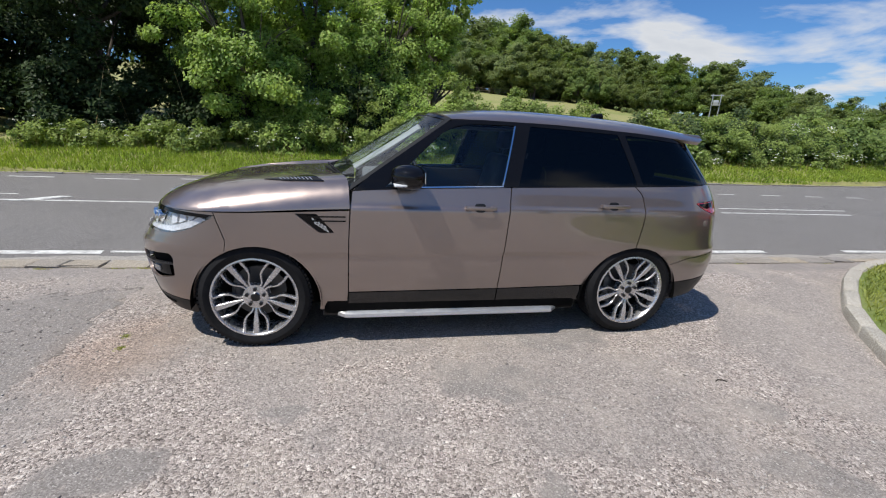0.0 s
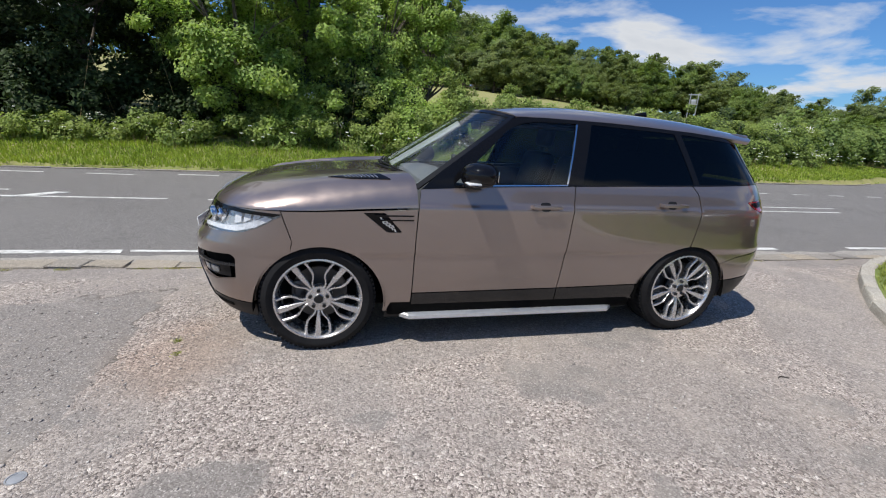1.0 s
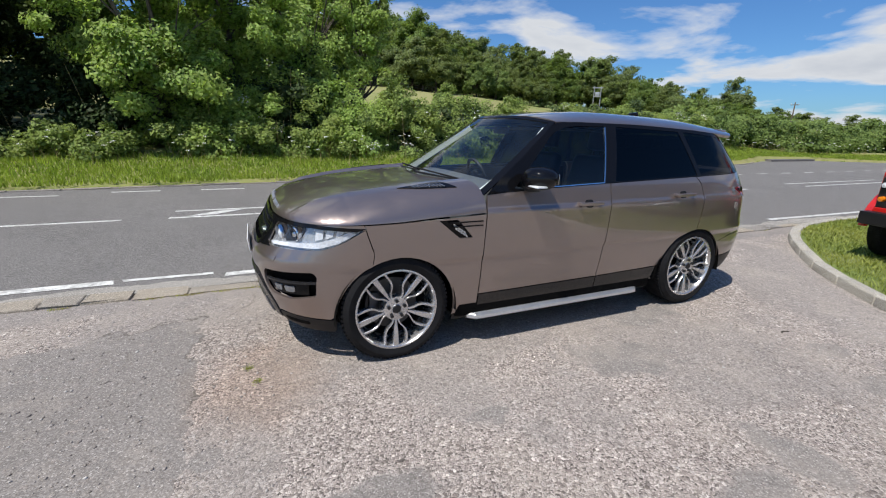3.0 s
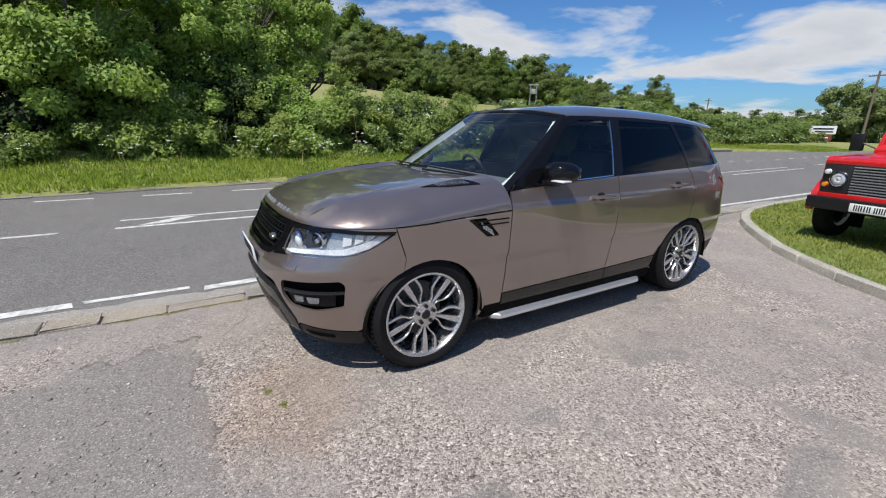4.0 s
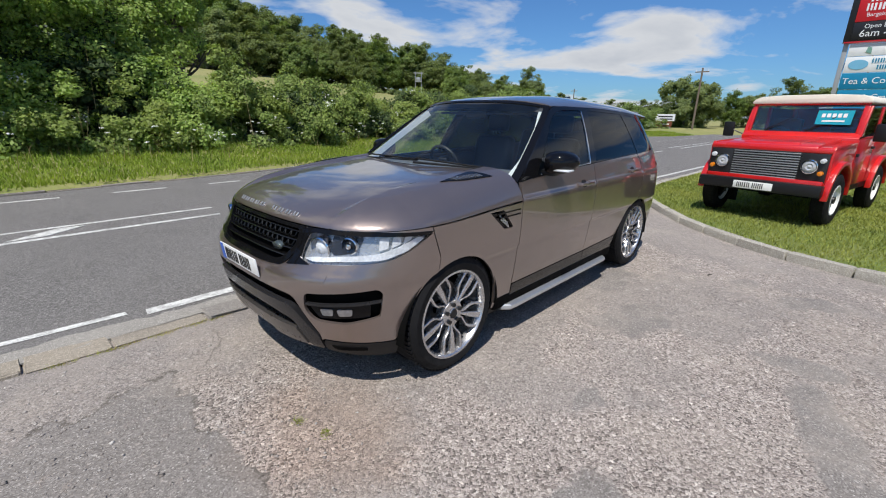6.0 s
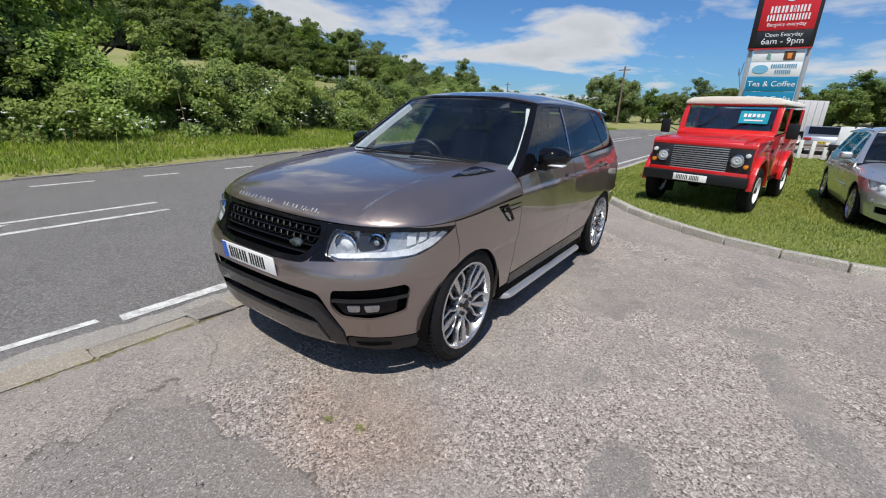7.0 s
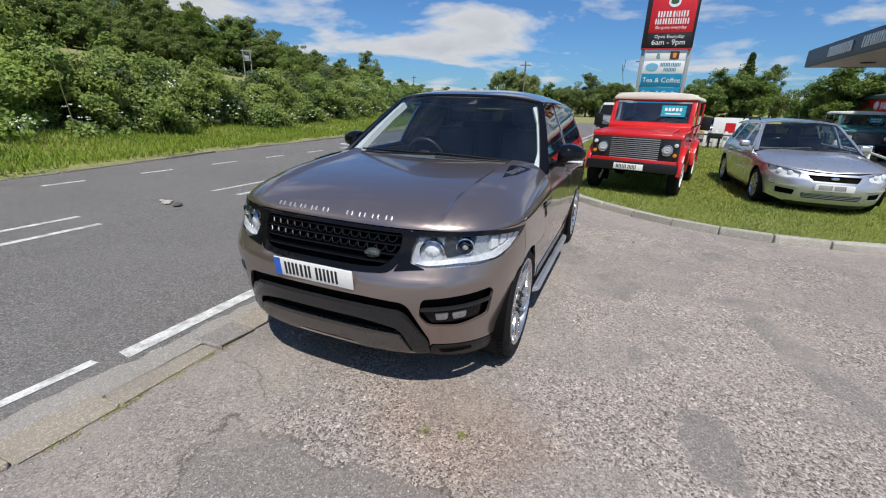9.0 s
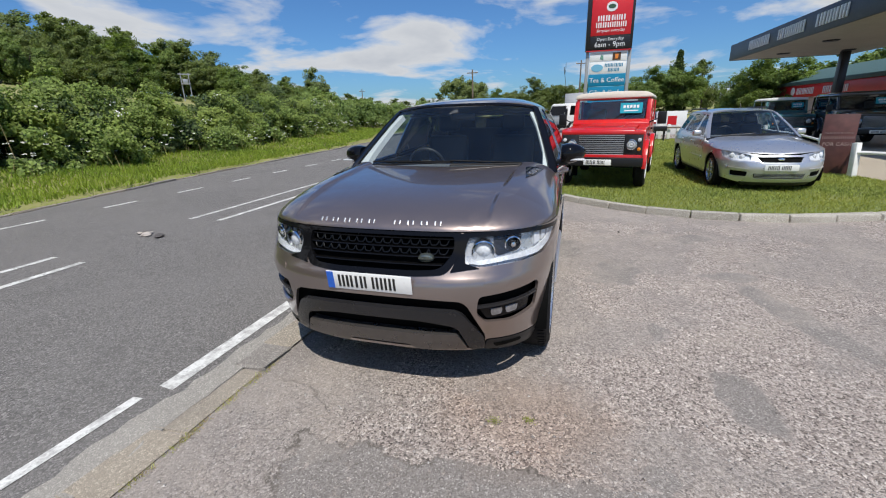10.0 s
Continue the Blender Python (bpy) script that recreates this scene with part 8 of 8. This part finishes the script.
# --- the wooded bank across the road
# the first three are raised in height to cast shade on their neighbours
near_trees = [(-24, 15.5, 13, 4.2), (-18.5, 14.8, 13, 4.0), (-13.2, 15.2, 13.5, 4.0), (-8.8, 15.2, 11, 3.2), (-3.6, 13.9, 6.8, 2.7), (-1.4, 16.4, 8.8, 2.7), (1.4, 17.8, 9.6, 2.5), (4.2, 18.4, 9.4, 2.0)]
# the left four carry their shade in a darkened leaf colour
for i, (x, y, h, sp) in enumerate(near_trees):
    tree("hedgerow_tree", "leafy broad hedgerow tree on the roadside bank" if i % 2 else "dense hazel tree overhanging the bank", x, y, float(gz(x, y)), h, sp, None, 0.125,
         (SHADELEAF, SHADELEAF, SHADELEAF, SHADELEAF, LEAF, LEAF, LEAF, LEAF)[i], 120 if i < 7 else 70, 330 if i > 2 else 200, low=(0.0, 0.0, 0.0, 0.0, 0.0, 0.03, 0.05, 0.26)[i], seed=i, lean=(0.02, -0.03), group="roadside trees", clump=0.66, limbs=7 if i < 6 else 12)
# the left five get the shade-darkened leaves too
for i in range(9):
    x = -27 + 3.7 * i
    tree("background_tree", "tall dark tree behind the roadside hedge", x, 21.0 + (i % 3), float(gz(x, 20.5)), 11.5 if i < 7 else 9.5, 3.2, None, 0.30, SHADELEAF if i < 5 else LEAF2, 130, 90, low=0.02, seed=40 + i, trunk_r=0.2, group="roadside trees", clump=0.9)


def thicket(name, label, x0, x1, n, y_at, top_at, mat, size, per, clump, category="hedge", bottom=0.0, jitter=0.7, blossom=0, slope=0.35):
    """A long uneven mass of leaf clumps on stems."""
    k = max(8, n // 5)
    x = PGEN.uniform(x0, x1, k)
    y = y_at(x) + abs(PGEN.normal(0, jitter, k))
    g = gz(x, y)
    round_ = PGEN.uniform(0.6, 1.5, k) * clump * 1.35
    top = top_at(x) * (1 + 0.12 * np.sin(x * 1.9) + 0.10 * np.sin(x * 4.3 + 1)) * PGEN.uniform(0.78, 1.12, k)
    z = np.maximum(g + bottom, g + bottom + (top - bottom) * PGEN.uniform(0, 1, k) ** 0.75 - 0.55 * round_)
    y = y + slope * (z - g)
    t = thing(name, label, category)
    c, e = on_lobes(np.stack((x, y, z), 1), round_, np.tile([0.0, -0.45, 0.0], (k, 1)), n)
    x, y, z = c.T
    pts, out = clumps(c, PGEN.uniform(0.6, 1.35, n) * clump * 0.85, per)
    out = out * 0.55 + np.repeat(e, per, 0) * 0.9
    ok = pts[:, 2] > gz(pts[:, 0], pts[:, 1]) - 0.02
    v, f = leaves(pts[ok], size, 0.95, out=out[ok])
    tagged(arrays("foliage", v, f, mat, t), kind="stuff")
    # bare and dry stems
    m = max(4, n // 40)
    xs_, ys_ = PGEN.uniform(x0, x1, m), None
    ys_ = y_at(xs_) + abs(PGEN.normal(0, 0.5, m)) - 0.1
    gs = gz(xs_, ys_)
    hs = top_at(xs_) * PGEN.uniform(0.5, 1.05, m)
    dx, dy = PGEN.normal(0, 0.25, m), PGEN.normal(-0.05, 0.2, m)
    a = np.stack((xs_, ys_, gs), 1)
    e = a + np.stack((dx * hs, dy * hs + 0.3 * hs, hs), 1)
    w = np.array([0.010, 0, 0])
    v = np.stack((a - w, a + w, e + w * 0.4, e - w * 0.4), 1).reshape(-1, 3)
    tagged(arrays("dry_growth", v, np.arange(m * 4).reshape(m, 4), STRAW, t), kind="stuff")
    if blossom:
        k = PGEN.choice(n, blossom, replace=False)
        c = np.stack((x, y, z), 1)[k] + np.array([0, -0.25, 0.1])
        pts, _ = clumps(c, np.full(blossom, 0.28), 26, 0.6)
        v, f = leaves(pts, 0.07, 0.8)
        tagged(arrays("blossom", v, f, BLOSSOM, t), kind="stuff")
    return t


thicket("bramble_bank", "tangle of brambles and nettles under the trees", -9.0, 6.5, 420, lambda x: far_y(x) + 3.3, lambda x: ease(x, [(-9, 0.7), (-2.5, 0.85), (0.5, 1.5), (6.5, 1.8)]), LEAF3, 0.10, 150, 0.38, "brambles")
thicket("shrub_bank", "sunlit hazel and elder scrub climbing the bank", -2.2, 4.3, 260, lambda x: far_y(x) + 3.7, lambda x: ease(x, [(-2.2, 2.6), (-0.5, 3.9), (1.4, 4.0), (2.6, 2.5), (4.3, 1.5)]), LEAF, 0.115, 170, 0.55, "shrubs", slope=0.72, jitter=0.5, blossom=10)
# next three: added fillers with the shade painted into their leaves
thicket("shade_shrubs", "shrubs filling the bank behind the trees, leaf colour darkened for shade", -36, -4.0, 480, lambda x: 17.3 + 0 * x, lambda x: 4.2 + 0.0 * x, SHADELEAF, 0.24, 70, 0.75, "shrubs")
thicket("shade_shrubs", "low shrubs under the trees, shade put into their leaf colour", -30, -7.5, 380, lambda x: 12.3 + 0 * x, lambda x: 2.4 + 0.0 * x, SHADELEAF, 0.14, 100, 0.55, "shrubs")
thicket("shade_shrubs", "filler growth inside the scrub, leaf colour darkened for deep shade", -9.0, 4.3, 380, lambda x: far_y(x) + 4.6, lambda x: ease(x, [(-9, 2.6), (-3, 3.6), (1.4, 3.8), (2.8, 2.6), (4.3, 1.1)]), SHADELEAF, 0.15, 110, 0.6, "shrubs", slope=0.75, jitter=0.4)
thicket("hedge", "overgrown mixed hedge along the grass verge", 4.5, 27, 1050, lambda x: far_y(x) + 2.9, lambda x: ease(x, [(4.3, 2.5), (5.3, 2.75), (6.6, 2.4), (8, 2.3), (14, 2.1), (20, 2.1), (27, 2.2)]), LEAF3, 0.105, 140, 0.42, blossom=36, jitter=0.9, slope=0.5)
thicket("shade_shrubs", "leafy shrubs filling the bank between the trees", -4.5, 3.5, 170, lambda x: 18.3 + 0 * x, lambda x: 4.3 + 0.0 * x, LEAF2, 0.18, 110, 0.75, "shrubs")
# added dark-leaved core, so that gaps in the hedge look shaded
thicket("hedge", "dense filler inside the roadside hedge, shade in its leaf colour", 5, 27, 420, lambda x: far_y(x) + 3.9, lambda x: ease(x, [(4, 1.3), (5.5, 1.9), (14, 1.75), (20, 1.5), (27, 1.7)]), DARKLEAF, 0.15, 170, 0.58, jitter=0.5, slope=0.45)
thicket("hedge", "overgrown hawthorn hedge beyond the bend", 27, 75, 1100, lambda x: np.maximum(far_y(x) + 3.5, 15.5 + 0.05 * (x - 27)), lambda x: 2.3 + 0 * x, LEAF2, 0.20, 90, 0.70, blossom=30, jitter=1.5)
thicket("hedge", "clipped hedge at the foot of the wood", 55, 110, 500, lambda x: 95 - 0.72 * (x - 40), lambda x: 1.1 + 0 * x, FARLEAF, 0.4, 36, 0.6, jitter=0.6)


# --- verge and lawn grass, weeds
def blades(name, x, y, z, h, w, mat, parent, lean=0.35):
    n = len(x)
    a = np.stack((x, y, z), 1)
    ang = PGEN.uniform(0, 2 * math.pi, n)
    side = np.stack((np.cos(ang), np.sin(ang), np.zeros(n)), 1) * (w * PGEN.uniform(0.6, 1.3, n))[:, None]
    tip = a + np.stack((PGEN.normal(0, lean, n) * h, PGEN.normal(0, lean, n) * h, h), 1)
    mid = (a + tip) / 2 + np.stack((np.zeros(n), np.zeros(n), h * 0.12), 1)
    v = np.stack((a - side, a + side, mid + side * 0.75, tip, mid - side * 0.75), 1).reshape(-1, 3)
    f = np.arange(n)[:, None] * 5 + np.array([[0, 1, 2, 4], [4, 2, 3, 3]]).reshape(1, 8)
    quads = f[:, :4]
    tris = f[:, 4:7]
    me = bpy.data.meshes.new(name)
    me.vertices.add(len(v))
    me.vertices.foreach_set("co", v.ravel())
    loops = np.concatenate((quads, tris), 1).ravel()
    me.loops.add(len(loops))
    me.loops.foreach_set("vertex_index", loops)
    me.polygons.add(2 * n)
    st = (np.arange(n)[:, None] * 7 + np.array([0, 4])).ravel()
    me.polygons.foreach_set("loop_start", st)
    me.polygons.foreach_set("loop_total", np.tile([4, 3], n))
    me.update()
    ob = link_mesh(name, me, mat, parent)
    return ob


def on_verge(n, x0, x1, lo, hi):
    x = PGEN.uniform(x0, x1, n)
    y = far_y(x) + lo + (hi - lo) * PGEN.uniform(0, 1, n)
    return x, y, gz(x, y)


verge = thing("verge_grass", "long bright green grass on the roadside verge", "grass")
verge["kind"] = "stuff"
x, y, z = on_verge(66000, -20, 14, 0.03, 3.6)
blades("grass_blades", x, y, z - 0.02, PGEN.uniform(0.06, 0.17, len(x)), 0.012, BLADE, verge)
x, y, z = on_verge(30000, 14, 50, 0.12, 3.6)
blades("grass_blades", x, y, z - 0.02, PGEN.uniform(0.06, 0.18, len(x)), 0.022, BLADE, verge)
x, y, z = on_verge(900, -20, 45, 1.6, 3.8)
blades("seed_stems", x, y, z - 0.02, PGEN.uniform(0.3, 0.65, len(x)), 0.005, STRAW, verge, 0.2)
x, y, z = on_verge(260, -16, 45, 2.0, 3.6)
c = np.stack((x, y, z + PGEN.uniform(0.45, 0.9, len(x))), 1)
pts, _ = clumps(c, np.full(len(c), 0.07), 14, 0.25)
v, f = leaves(pts, 0.035, 2.0)
tagged(arrays("cow_parsley", v, f, BLOSSOM, verge), kind="stuff")

turf = thing("lawn_grass", "short mown grass blades on the lawn", "grass")
turf["kind"] = "stuff"
pol = np.array(lawn_poly)
q = np.stack((PGEN.uniform(4, 23.5, 260000), PGEN.uniform(-9, 0.9, 260000)), 1)
q = q[inside(q, shrink(pol, 0.10))]
keep = PGEN.uniform(0, 1, len(q)) < np.clip(1.25 - (q[:, 0] - 4) / 14, 0.22, 1)
q = q[keep]
blades("grass_blades", q[:, 0], q[:, 1], np.full(len(q), 0.08), PGEN.uniform(0.025, 0.065, len(q)), 0.0045 + 0.0006 * (q[:, 0] - 4), TURF, turf, 0.6)
tufts = thing("kerb_weeds", "small weeds and grass tufts in the kerb joint", "weeds")
tufts["kind"] = "stuff"
cx = np.array([-3.0, -2.5, -1.82, -1.55, -1.45, -1.21, -1.02, -0.85, 5.9, 7.4])
x = np.repeat(cx, 80) + PGEN.normal(0, 0.05, 800)
y = 0.862 + PGEN.normal(0, 0.016, 800)
blades("grass_blades", x, y, np.full(800, -0.002), PGEN.uniform(0.005, 0.020, 800), 0.0020, TURF, tufts, 0.8)
blades("dry_blades", x + 0.03, y, np.full(800, -0.002), PGEN.uniform(0.004, 0.016, 800), 0.0020, STRAW, tufts, 0.9)
x = np.repeat(np.array([-0.97, -0.92]), 160) + PGEN.normal(0, 0.014, 320)
y = np.repeat(np.array([-0.72, -0.90]), 160) + PGEN.normal(0, 0.014, 320)
blades("grass_blades", x, y, np.full(320, -0.002), PGEN.uniform(0.004, 0.012, 320), 0.002, TURF, tufts, 1.0)

# --- far woods: a few crowns, copied
far_kinds = [tree("woodland_tree", "full-crowned deciduous tree in the hillside wood", 0, 0, -50, 12, 5.2, None, 0.42, m, 190, 110, low=0.0, seed=70 + i, trunk_r=0.3, group="hillside wood", clump=1.35, limbs=5)
             for i, m in enumerate((FARLEAF, LEAF2, FARLEAF, LEAF2))]
TOPS = [(-2, 3.2), (4, 3.0), (8, 2.8), (15, 2.3), (20, 2.0), (25, 1.7), (28, 2.4), (35, 4.0), (41, 5.4), (47, 7.1), (53, 8.4), (59, 9.0), (65, 10.4), (70, 12.0), (74, 11.6), (80, 11), (92, 11)]
rng = random.Random(9)
spots = []
for row, (d0, f) in enumerate(((108, 0.72), (118, 0.84), (132, 0.95), (150, 1.0))):
    a = 27.0
    while a < 92:
        d = d0 * rng.uniform(0.95, 1.05)
        if d > 125 or not 44.5 < a < 50.5:     # a clearing round the transformer
            spots.append((a, d, f * rng.uniform(0.86, 1.04)))
        a += rng.uniform(2.0, 3.2)
for a in (23.5, 25.4, 20, 17.6, 27.6, 22):
    spots.append((a, 170, rng.uniform(0.8, 1.05)))
first = True
for i, (a, d, f) in enumerate(spots):
    x, y = -1 + d * math.cos(radians(a)), -2.5 + d * math.sin(radians(a))
    g = float(gz(x, y))
    top = 1.6 + d * math.tan(radians(float(ease(a, TOPS)))) * 1.09
    h = max(4.0, (top - g)) * f
    s = h / 12
    m = pose(x, y, g - 0.3, 0, 0, rng.uniform(0, 360))
    src = far_kinds[rng.choice((0, 0, 1, 2, 3))]
    c = copy_thing(src, m)
    c.scale = (max(s, 0.62) * rng.uniform(0.95, 1.3), max(s, 0.62) * rng.uniform(0.95, 1.3), s)

# trees beyond the bend and behind the filling station
for a, d, elev, k, wide in ((14.2, 72, 5.1, 2, 0.75), (12.5, 76, 3.2, 0, 0.7), (10.2, 84, 2.7, 1, 0.8), (8.3, 88, 3.0, 2, 0.8), (5.4, 90, 3.5, 0, 0.95), (3.0, 92, 3.7, 2, 0.9), (0.8, 95, 2.8, 1, 0.9), (17.0, 84, 1.2, 1, 0.6), (-1.5, 95, 3.0, 1, 0.9),
                            (-5.2, 70, 3.0, 1, 0.9), (-6.6, 68, 3.6, 3, 0.9), (-8.3, 64, 4.5, 1, 0.95), (-9.9, 66, 4.3, 3, 0.8), (-11.5, 64, 3.9, 1, 0.8), (-13.2, 70, 4.3, 0, 0.7), (-16.5, 52, 3.3, 1, 0.8), (-18.2, 50, 4.4, 1, 0.8), (-20.5, 50, 4.0, 1, 0.9), (-24, 62, 4.6, 3, 1.0), (-28, 62, 5.2, 1, 1.0), (-33, 62, 5, 0, 1.0)):
    x, y = -2.5 + d * math.cos(radians(a)), -1.5 + d * math.sin(radians(a))
    g = float(gz(x, y))
    h = 1.6 + d * math.tan(radians(elev)) - g
    c = copy_thing(far_kinds[k], pose(x, y, g - 0.2, 0, 0, rng.uniform(0, 360)))
    c.scale = (h / 12 * wide * 1.25, h / 12 * wide * 1.25, h / 12)
# the four patterns stand in the wood themselves
for i, t in enumerate(far_kinds):
    a, d = 33 + 14 * i, 160
    x, y = d * math.cos(radians(a)), d * math.sin(radians(a))
    t.matrix_basis = pose(x, y, float(gz(x, y)), 0, 0, 40 * i)
# a slim conifer among them
con = thing("conifer", "slim dark conifer standing above the other trees", "tree", pose(-2.5 + 64 * math.cos(radians(-10.5)), -1.5 - 64 * math.sin(radians(10.5)), 0))
part("trunk", rod((0, 0, -0.3), (0, 0, 8.2), 0.14, 0.02), BARK, con)
n = 420
zz = PGEN.uniform(0.12, 1.0, n) ** 0.9 * 8.3
aa = PGEN.uniform(0, 2 * math.pi, n)
rr = (8.7 - zz) * 0.17 * PGEN.uniform(0.4, 1, n)
pts, out = clumps(np.stack((rr * np.cos(aa), rr * np.sin(aa), zz), 1), np.full(n, 0.26), 20)
v, f = leaves(pts, 0.26, 0.1)
arrays("crown", v, f, DARKLEAF, con)
